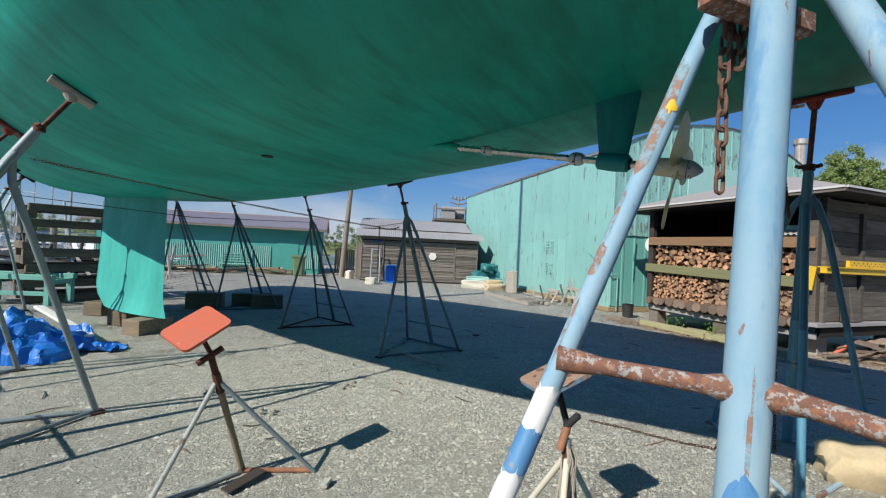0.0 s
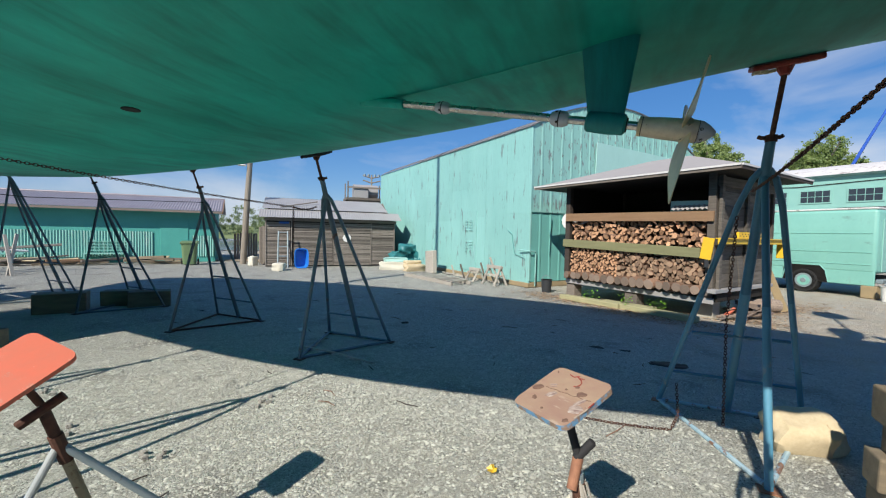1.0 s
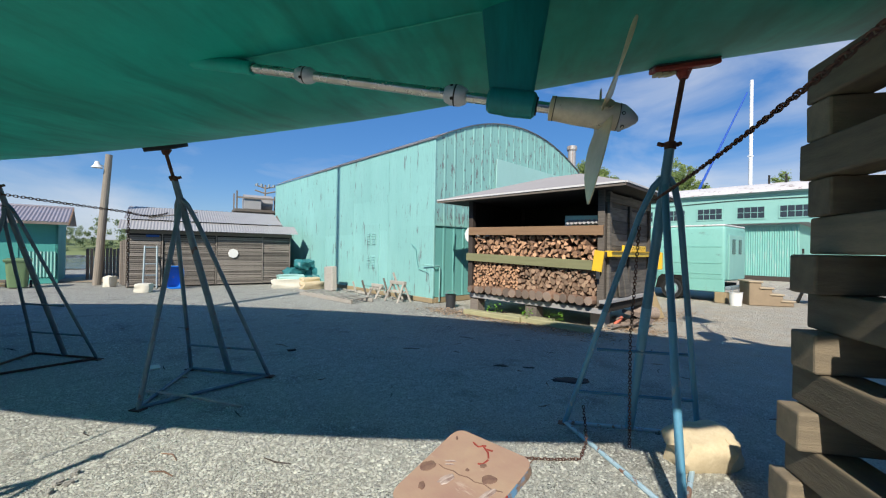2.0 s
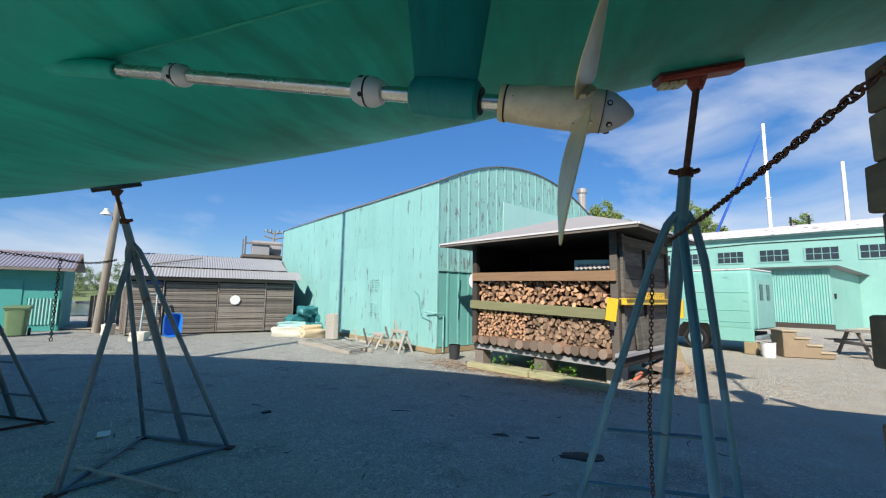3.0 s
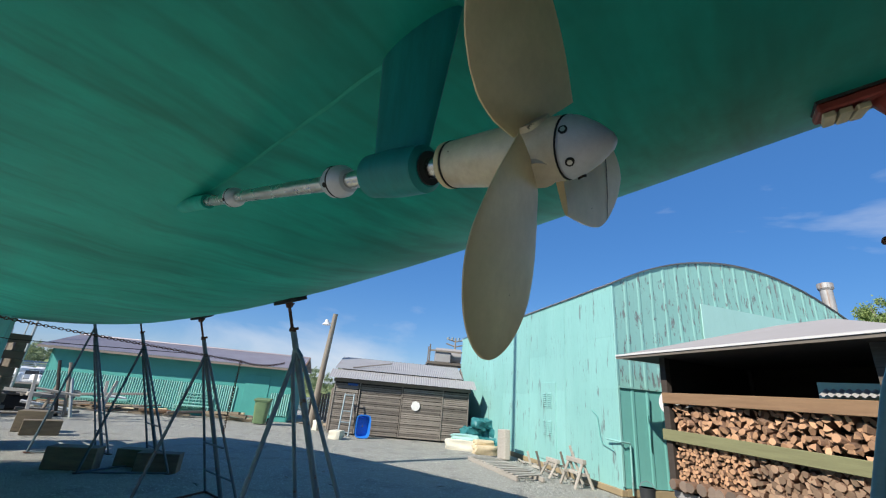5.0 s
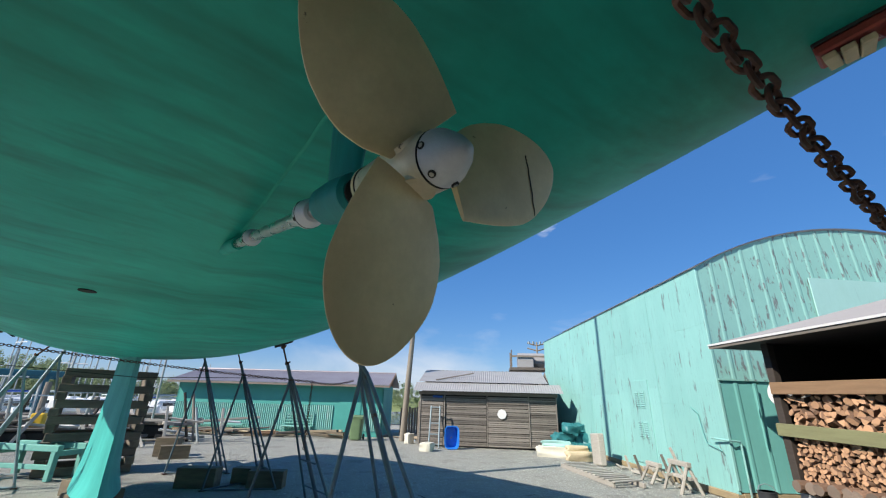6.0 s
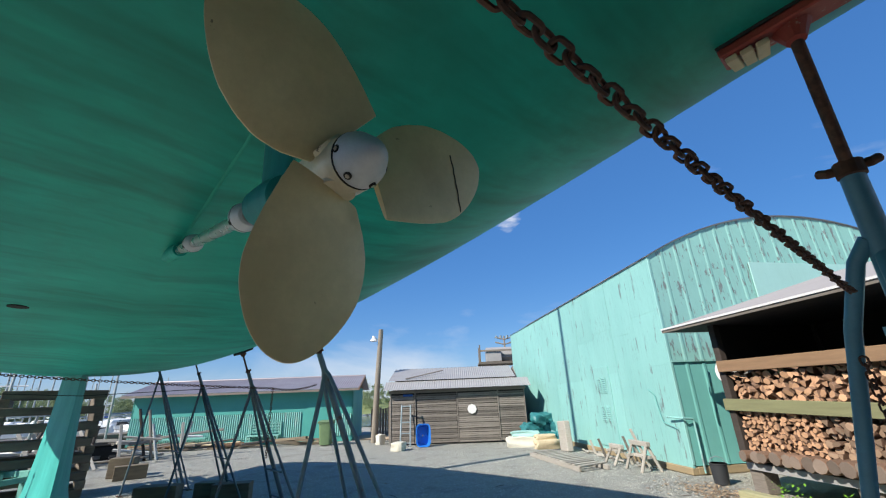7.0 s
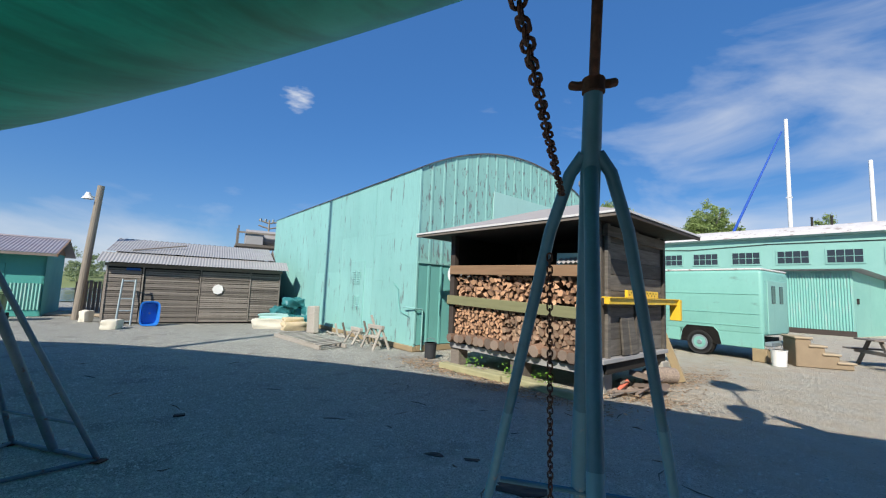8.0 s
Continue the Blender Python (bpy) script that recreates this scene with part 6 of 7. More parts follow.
# ---- the low green shed ----
def green_shed():
    m = frame_xy((-18.35, 17.95), (0.947, 0.322))
    t = thing("green_shed", m, "long low green shed with corrugated skirt and tin roof", "shed")
    W, D, H = 10.5, 4.0, 2.5
    part("wall", box((W, 0.08, H), (W / 2, 0.04, H / 2)), GSHED, t)
    part("wall", box((0.08, D, H), (W - 0.04, D / 2, H / 2)), GSHED, t)
    part("wall", box((0.08, D, H), (0.04, D / 2, H / 2)), GSHED, t)
    part("wall", box((W, 0.08, H), (W / 2, D, H / 2)), GSHED, t)
    skirt = grid_mesh(lambda u, v: (0.02 + 8.0 * u, -0.03 + 0.02 * math.sin(u * 2 * math.pi * 80), 0.25 + 1.15 * v), 640, 1)
    part("skirt", skirt, GSKIRT, t, "pale green corrugated skirting")
    skirt = grid_mesh(lambda u, v: (9.55 + 0.9 * u, -0.03 + 0.02 * math.sin(u * 2 * math.pi * 9), 0.25 + 1.0 * v), 90, 1)
    part("skirt", skirt, GSKIRT, t)
    part("door", box((1.1, 0.03, 1.95), (8.85, -0.012, 1.0), bev=0.005), GSHED, t, "green plank door")
    part("bench", box((3.6, 0.3, 0.08), (2.0, -0.3, 0.42), bev=0.01), TEALWOOD, t)
    roof = grid_mesh(lambda u, v: (-0.35 + (W + 0.7) * u, -0.5 + 2.6 * v, H - 0.08 + 0.72 * v + 0.012 * math.sin(u * 2 * math.pi * 100)), 800, 1)
    part("roof", roof, ROOFRED, t, "purple-grey corrugated roof")
    roof = grid_mesh(lambda u, v: (-0.35 + (W + 0.7) * u, 2.1 + 2.4 * v, H + 0.64 - 0.72 * v), 2, 1)
    part("roof", roof, ROOFRED, t)
    part("ridge", tube([(-0.36, 2.1, H + 0.65), (W + 0.36, 2.1, H + 0.65)], 0.05, 8), ROOFRED, t, "purple-grey ridge cap")
    part("fascia", box((W + 0.7, 0.03, 0.1), (W / 2, -0.5, H - 0.14)), GREYWOOD, t)
    part("gable", prism([(0.0, H), (2.1, H + 0.6), (4.0, H)], -0.03, 0.03), BROWNRAIL, t, "", False, pose(W, 0, 0, 0, 0, 90))
    part("barge_board", box((0.04, 2.75, 0.12), (W + 0.34, 0.8, H + 0.22), (15.5, 0, 0)), BROWNRAIL, t)
    return t


green_shed()

# ---- an unseen plain shed to the south, added to cut bounce onto the hull ----
def bounce_blocker():
    m = frame_xy((10.5, -6.2), (-1.0, 0.0))
    t = thing("bounce_blocking_shed", m, "unseen plain metal shed added to cut light bounced onto the hull", "shed")
    W, D, H = 21.0, 5.0, 5.0
    part("wall", ribbed_sheet(W, 0.0, H, 0.5, 0.03), TIN, t, "grey ribbed metal wall")
    for x in (0.0, W):
        part("end_wall", box((0.08, D, H), (x, D / 2, H / 2)), TIN, t)
    part("back_wall", box((W, 0.08, H), (W / 2, D, H / 2)), TIN, t)
    part("roof", prism([(-0.3, H), (D / 2, H + 0.5), (D + 0.3, H), (D + 0.3, H + 0.1), (D / 2, H + 0.6), (-0.3, H + 0.1)], -W - 0.2, 0.2), ROOFRED, t, "low grey metal roof", False, pose(0, 0, 0, 0, 0, 90))
    return t


bounce_blocker()


# ---- van, long building, lean-to ----
def van():
    m = frame_xy((13.42, 9.85), (-0.3, 0.954))
    t = thing("step_van", m, "seafoam-green painted step van parked behind the woodshed", "van")
    L, D = 6.2, 2.1
    # local x runs to the front, y runs to the near side (left)
    b = box((L, D, 1.84), (L / 2, -D / 2, 0.7 + 0.92), bev=0.1, seg=3)
    part("body", b, VAN, t, "box body with pressed belt lines", True)
    part("skirt", box((1.12, 0.08, 0.42), (0.58, -0.05, 0.56), bev=0.02), VAN, t)
    part("skirt", box((3.9, 0.08, 0.42), (4.15, -0.05, 0.56), bev=0.02), VAN, t)
    for z in (0.95, 1.3, 1.85):
        part("belt_line", box((L - 0.2, 0.02, 0.025), (L / 2, 0.004, z), bev=0.004), VAN, t)
    part("roof", box((L - 0.05, D - 0.05, 0.06), (L / 2, -D / 2, 2.56), bev=0.02), WHITEROOF, t, "dirty white roof")
    part("rear_door", box((0.03, 1.5, 1.5), (-0.012, -D / 2, 1.5), bev=0.01), FARWALL, t, "pale green rear doors")
    for y in (-0.72, -1.35):
        part("rear_window", box((0.02, 0.28, 0.5), (-0.032, y, 1.86), bev=0.01), DARKGLASS, t)
    part("bumper", box((0.16, D, 0.12), (-0.08, -D / 2, 0.5), bev=0.02), GREYPIPE, t)
    for x in (1.62, 4.9):
        # flat near-black plate: the wheel well's shade is put into its colour
        b = bmesh.new()
        b.faces.new([b.verts.new(p) for p in ((x - 0.6, 0.004, 0.36), (x + 0.58, 0.004, 0.36), (x + 0.5, 0.004, 0.72), (x + 0.36, 0.004, 0.86), (x - 0.38, 0.004, 0.86), (x - 0.52, 0.004, 0.72))])
        bmesh.ops.solidify(b, geom=b.faces[:], thickness=0.05)
        part("wheel_opening", b, DARK, t, "dark plate standing for the shaded wheel opening")
        part("opening_lip", tube([(x + 0.58, 0.008, 0.36), (x + 0.5, 0.008, 0.72), (x + 0.36, 0.008, 0.87), (x - 0.38, 0.008, 0.87), (x - 0.52, 0.008, 0.72), (x - 0.6, 0.008, 0.36)], 0.014, 8), VAN, t)
        w = part("wheel", tube([(x, 0.0, 0.37), (x, 0.03, 0.37), (x, 0.03, 0.37), (x, -0.24, 0.37)], [0.2, 0.3, 0.35, 0.37], 28), RUBBER, t, "", True)
        part("rim", tube([(x, 0.036, 0.37), (x, 0.0, 0.37)], [0.165, 0.19], 20), VAN, w)
        part("rim_edge", tube([(x, 0.031, 0.37), (x, 0.0, 0.37)], [0.225, 0.225], 20), GREYPIPE, w)
        part("hub_cap", tube([(x, 0.055, 0.37), (x, 0.02, 0.37)], [0.06, 0.09], 14), GREYPIPE, w)
        part("arch", grid_mesh(lambda u, v: (x + 0.46 * math.cos(math.pi * u), -0.3 + 0.3 * v, 0.37 + 0.46 * math.sin(math.pi * u)), 16, 1), DARK, t)
    part("chassis", box((L - 0.4, D - 0.5, 0.2), (L / 2, -D / 2, 0.5)), DARK, t)
    return t


van()
single("timber_block", box((0.34, 0.3, 0.36), bev=0.02), OCHRE, frame_xy((13.5, 10.0, 0.18), (-0.3, 0.954)), "brown timber block under the van's rear corner", "timber block")


def long_building():
    m = frame_xy((30.0, 25.5), (0.39, -0.92))
    t = thing("long_workshop", m, "long two-storey seafoam workshop with a row of windows", "building")
    L, D, H = 26.0, 8.0, 6.2
    part("wall", box((L, 0.2, H), (L / 2 - 6, 0.1, H / 2)), FARWALL, t)
    part("wall", box((0.2, D, H), (-6, D / 2, H / 2)), FARWALL, t)
    part("wall", box((0.2, D, H), (L - 6, D / 2, H / 2)), FARWALL, t)
    part("wall", box((L, 0.2, H), (L / 2 - 6, D, H / 2)), FARWALL, t)
    roof = grid_mesh(lambda u, v: (-6.4 + (L + 0.8) * u, -0.4 + (D + 0.8) * v, H + 1.1 * math.sin(math.pi * v) ** 0.8 - 0.02), 20, 14)
    part("roof", roof, WHITEROOF, t, "low curved roof with flaking white coating", True)
    part("eave", box((L + 0.6, 0.16, 0.14), (L / 2 - 6, -0.1, H - 0.05)), FRESH, t)
    part("cable", tube([(-6, -0.03, H - 0.45), (-1, -0.03, H - 0.7), (4, -0.03, H - 0.5), (14, -0.03, H - 0.6)], 0.03, 6), DARK, t)
    for k in range(7):
        x = (-5.1, -2.37, 0.07, 2.62, 5.22, 7.71, 10.3)[k]
        w = part("window", box((1.8, 0.1, 0.98), (x, 0.0, 4.75)), FARWALL, t)
        for i in range(4):
            for j in range(2):
                part("pane", box((0.37, 0.03, 0.38), (x - 0.615 + 0.41 * i, -0.05, 4.54 + 0.42 * j)), DARKGLASS, w)
    for x in (6.0, 7.0):
        part("vent_pipe", tube([(x, 2.0, H + 0.3), (x, 2.0, H + 1.5)], 0.07, 8), DARK, t)
    # lean-to in front
    b = bmesh.new()
    foot = ((3.0, -4.5), (8.35, -4.5), (9.3, -0.05), (3.0, -0.05))
    low, high = [b.verts.new((x, y, 0)) for x, y in foot], [b.verts.new((x, y, 3.55 if y < -1 else 3.2)) for x, y in foot]
    for k in range(4):
        b.faces.new((low[k], low[(k + 1) % 4], high[(k + 1) % 4], high[k]))
    s = part("lean_to", b, FARWALL, t, "corrugated lean-to shed")
    part("lean_to_sheet", grid_mesh(lambda u, v: (3.0 + 5.3 * u, -4.56 + 0.03 * math.sin(u * 2 * math.pi * 44), 0.3 + 3.1 * v), 352, 1), GSKIRT, s)
    part("lean_to_base", box((5.4, 0.1, 0.3), (5.7, -4.56, 0.15)), DARKWOOD, s)
    r = bmesh.new()
    r.faces.new([r.verts.new(p) for p in ((2.6, -5.1, 3.62), (8.75, -5.1, 3.62), (9.8, 0.0, 3.25), (2.6, 0.0, 3.25))])
    bmesh.ops.solidify(r, geom=r.faces[:], thickness=0.1)
    part("lean_to_roof", r, TIN, s, "grey lean-to roof")
    part("door_latch", box((0.1, 0.1, 0.3), (8.48, -4.1, 1.9)), DARK, s)
    return t


long_building()


def mast(at, h, label):
    t = thing("mast", pose(*at), label, "mast", "masts beyond the workshop")
    part("spar", tube([(0, 0, 0), (0, 0, h)], [0.21, 0.16], 10), BOATWHITE, t)
    part("fitting", box((0.4, 0.4, 0.1), (0, 0, h * 0.6)), BOATWHITE, t)
    return t


mast((46.8, 30.0, 0), 20.6, "tall white mast rising behind the workshop")
mast((51.0, 25.6, 0), 15.5, "shorter white mast behind the workshop")
single("furled_sail", tube([(46.6, 30.3, 19.4), (43.0, 34.6, 6.0)], [0.07, 0.16], 8), BLUEROPE, pose(0, 0, 0), "blue covered furled sail on a stay", "sail")
for at, h, sp, sd in (((39, 45.5, 0), 16.2, 3.4, 31), ((45, 37.3, 0), 14.2, 3.3, 32), ((58, 33.3, 0), 13.2, 1.8, 33)):
    tree(at, h, sp, "distant leafy green tree behind the buildings", sd)


# ---- yard furniture ----
def utility_pole():
    t = thing("utility_pole", pose(-6.75, 20.2, 0), "leaning grey wooden utility pole with a lamp", "utility pole")
    part("pole", tube([(0, 0, 0), (0.22, -0.2, 2.5), (0.45, -0.4, 5.0)], [0.14, 0.13, 0.11], 14), POLE, t)
    part("lamp_arm", tube([(0.42, -0.38, 4.5), (0.1, -0.45, 4.6)], 0.025, 6), GREYPIPE, t)
    part("lamp", tube([(0.1, -0.45, 4.7), (0.1, -0.45, 4.58), (0.1, -0.45, 4.46)], [0.06, 0.1, 0.19], 12), WHITEPAINT, t, "white bell lamp")
    return t


utility_pole()


def wheelie_bin():
    t = thing("wheelie_bin", frame_xy((-8.65, 19.3), (0.947, 0.322)), "olive green wheeled rubbish bin by the shed", "bin")
    b = grid_mesh(lambda u, v: ((0.24 + 0.06 * v) * math.copysign(abs(math.cos(2 * math.pi * u)) ** 0.35, math.cos(2 * math.pi * u)), (0.27 + 0.08 * v) * math.copysign(abs(math.sin(2 * math.pi * u)) ** 0.35, math.sin(2 * math.pi * u)), 0.04 + 0.9 * v), 32, 6)
    part("body", b, BINGREEN, t, "", True)
    part("lid", box((0.66, 0.76, 0.06), (0, 0, 0.99), (3, 0, 0), 0.02, 2), BINGREEN, t)
    part("rim", box((0.64, 0.73, 0.05), (0, 0, 0.93), bev=0.01), BINGREEN, t)
    part("handle", tube([(-0.2, 0.4, 0.95), (0.2, 0.4, 0.95)], 0.018, 8), BINGREEN, t)
    for x in (-0.3, 0.3):
        part("wheel", tube([(x - 0.03, 0.26, 0.13), (x + 0.03, 0.26, 0.13)], 0.13, 16), RUBBER, t)
    return t


wheelie_bin()


def blue_tub():
    t = thing("blue_tub", frame_xy((-3.72, 18.05), (0.93, 0.37)) @ pose(0, 0, 0, -4, 0, 0) @ Matrix.Scale(0.8, 4), "blue plastic tub standing on its end", "tub")
    def ring(half, tall, y):
        return lambda a: (half * math.copysign(abs(math.cos(a)) ** 0.45, math.cos(a)), y, 0.53 + tall * math.copysign(abs(math.sin(a)) ** 0.45, math.sin(a)))
    shell = [ring(0.36, 0.52, -0.21), ring(0.36, 0.52, -0.17), ring(0.32, 0.48, -0.17), ring(0.28, 0.43, 0.2), ring(0.1, 0.15, 0.21)]
    part("shell", grid_mesh(lambda u, v: shell[round(v * 4)](2 * math.pi * u), 40, 4), BLUEPLASTIC, t, "", True)
    hollow = [ring(0.36, 0.52, -0.21), ring(0.31, 0.47, -0.2), ring(0.265, 0.415, 0.16), ring(0.02, 0.03, 0.165)]
    part("hollow", grid_mesh(lambda u, v: hollow[round(v * 3)](2 * math.pi * u), 40, 3), BLUEPLASTIC, t, "", True)
    return t


blue_tub()


def lump(size, seed, amount=0.12, soft=0.25):
    b = bmesh.new()
    bmesh.ops.create_cube(b, size=1.0)
    bmesh.ops.subdivide_edges(b, edges=b.edges[:], cuts=5, use_grid_fill=True)
    for v in b.verts:
        n = v.co.normalized() * 0.62
        v.co = v.co.lerp(n, soft)
        v.co += amount * noise.noise_vector(v.co * 2.3 + Vector((seed, 0, 0)))
        v.co = Vector((v.co.x * size[0], v.co.y * size[1], v.co.z * size[2]))
    return b


single("foam_block", lump((0.46, 0.36, 0.3), 3, 0.22, 0.8), FOAMTAN, pose(3.05, 2.95, 0.12, 0, 0, -18), "chunk of weathered cream foam on the gravel", "foam block", "foam blocks", smooth=True)
for x, y, z, s, mt, lab in ((-4.35, 17.0, 0.14, (0.6, 0.42, 0.3), FOAMWHITE, "white foam float block by the slatted shed"),
                            (-6.0, 19.2, 0.2, (0.32, 0.3, 0.4), FOAMWHITE, "white plastic jug by the utility pole"),
                            (0.15, 17.75, 0.17, (1.1, 0.5, 0.36), FOAMWHITE, "long white foam float before the heap"),
                            (1.05, 17.15, 0.14, (0.9, 0.5, 0.28), FOAMTAN, "tan foam slab beside the hall"),
                            (0.25, 17.85, 0.42, (0.95, 0.5, 0.2), FRESH, "pale teal bundle on the white float"),
                            (0.95, 17.35, 0.34, (0.7, 0.4, 0.2), FOAMTAN, "tan foam offcut on the heap")):
    single("foam_block", lump(s, x * 3, 0.12), mt, pose(x, y, z, 0, 0, x * 20), lab, "foam block", "foam blocks", smooth=True)
single("foam_slab", box((0.72, 0.2, 0.9), bev=0.03, seg=2), PALEWOOD, pose(1.62, 16.4, 0.45, 0, 4, 108), "upright weathered pale slab leaning at the hall", "foam slab")


def tarp_heap():
    rng = random.Random(8)
    t = thing("tarp_heap", pose(0.8, 19.4, 0), "heap of teal tarpaulin bundles between shed and hall", "heap")
    for k in range(11):
        row = 0 if k < 5 else 1 if k < 9 else 2
        x = (k - (2, 6.5, 9.5)[row]) * 0.36
        part("tarp_roll", lump((0.5, 0.46, 0.36), k * 5, 0.22, 0.45), TEALTARP, t, "", True, pose(x + rng.uniform(-0.1, 0.1), rng.uniform(-0.25, 0.25), 0.18 + 0.34 * row, rng.uniform(-15, 15), rng.uniform(-15, 15), rng.uniform(0, 180)))
    return t


tarp_heap()


def grate():
    t = thing("wooden_grate", frame_xy((1.52, 14.05), (-0.42, 0.907)), "long weathered slatted wooden grate lying on the ground", "grate")
    rng = random.Random(15)
    for k in range(13):
        part("slat", box((0.09, 0.82 + rng.uniform(-0.05, 0.05), 0.03), (-1.42 + k * 0.235, rng.uniform(-0.02, 0.02), 0.125), (0, 0, 18 + rng.uniform(-3, 3)), 0.004), PALEWOOD, t)
    for y in (-0.36, 0.36):
        part("runner", box((3.1, 0.06, 0.1), (0, y, 0.055), bev=0.005), PALEWOOD, t)
    return t


grate()


def foot_scraps():
    """Sticks and broken boards along the hall's foot."""
    rng = random.Random(23)
    for k in range(12):
        y = 0.9 + 0.33 * k + rng.uniform(-0.1, 0.1)
        L = rng.uniform(0.35, 0.95)
        m = frame_xy(HALL_P, (HALL_D[1], -HALL_D[0])) @ pose(-0.22 - rng.uniform(0, 0.25), y, 0.02)
        up = k % 3 == 0
        b = box((0.06, L, 0.035), (0, 0, L * 0.47 if up else 0.03), (rng.uniform(70, 84) if up else 0, 0, rng.uniform(-25, 25) if not up else 0), 0.004)
        single("board_scrap", b, rng.choice((PALEWOOD, GREYWOOD, PALEWOOD)), m @ pose(0, 0, 0, 0, -12 if up else 0, 0), "broken grey board leaning at the hall wall" if up else "broken grey board lying by the hall wall", "board", "board scraps by the hall")


foot_scraps()


def sawhorse(m, label, w=0.8, h=0.7, material=GREYWOOD):
    t = thing("sawhorse", m, label, "sawhorse", "sawhorses")
    part("beam", box((w, 0.1, 0.1), (0, 0, h - 0.05), bev=0.008), material, t)
    for x in (-w / 2 + 0.08, w / 2 - 0.08):
        for y in (-1, 1):
            part("leg", tube([(x, 0, h - 0.05), (x * 1.1, y * 0.24, 0)], 0.035, 6), material, t)
        part("brace", box((0.04, 0.34, 0.06), (x, 0, 0.3), bev=0.004), material, t)
    part("stretcher", box((w - 0.1, 0.05, 0.07), (0, 0, 0.3), bev=0.004), material, t)
    return t


sawhorse(frame_xy((3.25, 12.75), HALL_D), "small pale weathered wooden trestle by the hall", 0.75, 0.62, PALEWOOD)
sawhorse(frame_xy((2.85, 13.8), HALL_D), "low broken pale wooden trestle by the hall wall", 0.6, 0.45, PALEWOOD)


def bucket(at, r, h, material, label):
    t = thing("bucket", pose(*at), label, "bucket", "buckets")
    b = tube([(0, 0, 0), (0, 0, h), (0, 0, h), (0, 0, 0.03)], [r * 0.85, r, r * 0.93, r * 0.8], 20, False)
    part("body", b, material, t, "", True)
    part("rim", tube([(0, 0, h - 0.02), (0, 0, h)], r * 1.05, 20, False), material, t)
    part("base", tube([(0, 0, 0.0), (0, 0, 0.02)], r * 0.84, 16), material, t)
    part("bail", tube([(-r, 0, h - 0.03), (-r * 0.7, 0.02, h + r * 0.5), (0, 0.03, h + r * 0.75), (r * 0.7, 0.02, h + r * 0.5), (r, 0, h - 0.03)], 0.008, 6), GREYPIPE, t)
    return t


bucket((4.35, 11.2, 0), 0.15, 0.36, BUCKET, "dark plastic bucket at the hall corner")
bucket((13.28, 9.4, 0), 0.18, 0.42, WHITEPAINT, "white plastic bucket behind the van")


def rack_frame():
    t = thing("pipe_frame", frame_xy((-4.5, 18.25), BROWN_D), "bare grey pipe frame leaning at the slatted shed", "frame")
    for x in (-0.2, 0.2):
        part("upright", tube([(x, -0.25, 0.02), (x * 0.9, 0.12, 1.55)], 0.03, 8), GREYPIPE, t)
    for z in (0.15, 0.5, 0.9, 1.5):
        part("cross_bar", tube([(-0.2, -0.25 + 0.24 * z, z), (0.2, -0.25 + 0.24 * z, z)], 0.022, 8), GREYPIPE, t)
    return t


rack_frame()


def steps(at, d):
    t = thing("concrete_steps", frame_xy(at, d), "four weathered tan steps behind the van", "steps")
    for k in range(4):
        h = 0.195 * (4 - k)
        part("step", box((0.33, 0.74, h - 0.06), (0.18 + k * 0.29, 0, (h - 0.06) / 2), bev=0.02), STEPSIDE, t)
        part("tread", box((0.4, 0.82, 0.06), (0.18 + k * 0.29, 0, h - 0.03), (0, 0, 1.5 * (k % 2)), 0.018), STEPTOP, t)
    return t


steps((13.98, 9.62), (0.81, -0.586))


def picnic_table(m):
    t = thing("picnic_table", m, "grey weathered wooden picnic table on the yard", "table")
    for k in range(5):
        part("top_plank", box((1.8, 0.14, 0.04), (0, -0.3 + k * 0.15, 0.75), bev=0.005), GREYWOOD, t)
    for y in (-0.68, 0.68):
        for k in (-1, 1):
            part("seat_plank", box((1.8, 0.13, 0.04), (0, y + 0.07 * k, 0.45), bev=0.005), GREYWOOD, t)
    for x in (-0.65, 0.65):
        for y in (-1, 1):
            part("leg", box((0.05, 0.1, 0.92), (x, y * 0.42, 0.38), (y * 33, 0, 0), 0.004), GREYWOOD, t)
        part("bearer", box((0.05, 1.5, 0.1), (x, 0, 0.4), bev=0.004), GREYWOOD, t)
    return t


picnic_table(frame_xy((16.6, 8.5), (0.85, -0.5)))


def blue_tarp():
    def at(u, v):
        x, y = (u - 0.5) * 1.7, (v - 0.5) * 1.15
        e = max(0.0, 1 - (2 * u - 1) ** 4) * max(0.0, 1 - (2 * v - 1) ** 4)
        f = 0.42 + 0.55 * noise.noise((x * 2.1, y * 2.1, 3)) + 0.4 * abs(noise.noise((x * 3.6, y * 3.6, 9))) + 0.16 * abs(noise.noise((x * 8, y * 8, 2))) + 0.5 * (0.4 - abs(noise.noise((x * 4 + 3, y * 5, 5))))
        wx, wy = 0.14 * noise.noise((y * 4, x * 2, 1)) + 0.04 * noise.noise((x * 14, y * 14, 4)), 0.14 * noise.noise((x * 4, y * 2, 2)) + 0.04 * noise.noise((x * 14, y * 14, 7))
        return (x + wx, y + wy, max(0.012, 0.5 * e**0.5 * f) - 0.004)
    t = thing("blue_tarp", pose(-5.85, 4.3, 0, 0, 0, 25), "crumpled bright blue tarpaulin heaped on gravel", "tarp")
    part("sheet", grid_mesh(at, 74, 56), TARP, t)
    part("fold", grid_mesh(lambda u, v: (0.55 + 0.8 * u + 0.1 * noise.noise((v * 5, u * 3, 1)), -0.1 + 0.35 * v + 0.1 * noise.noise((u * 6, v, 3)), 0.015 + 0.16 * abs(noise.noise((u * 5, v * 5, 6)))), 26, 14), TARP, t)
    return t


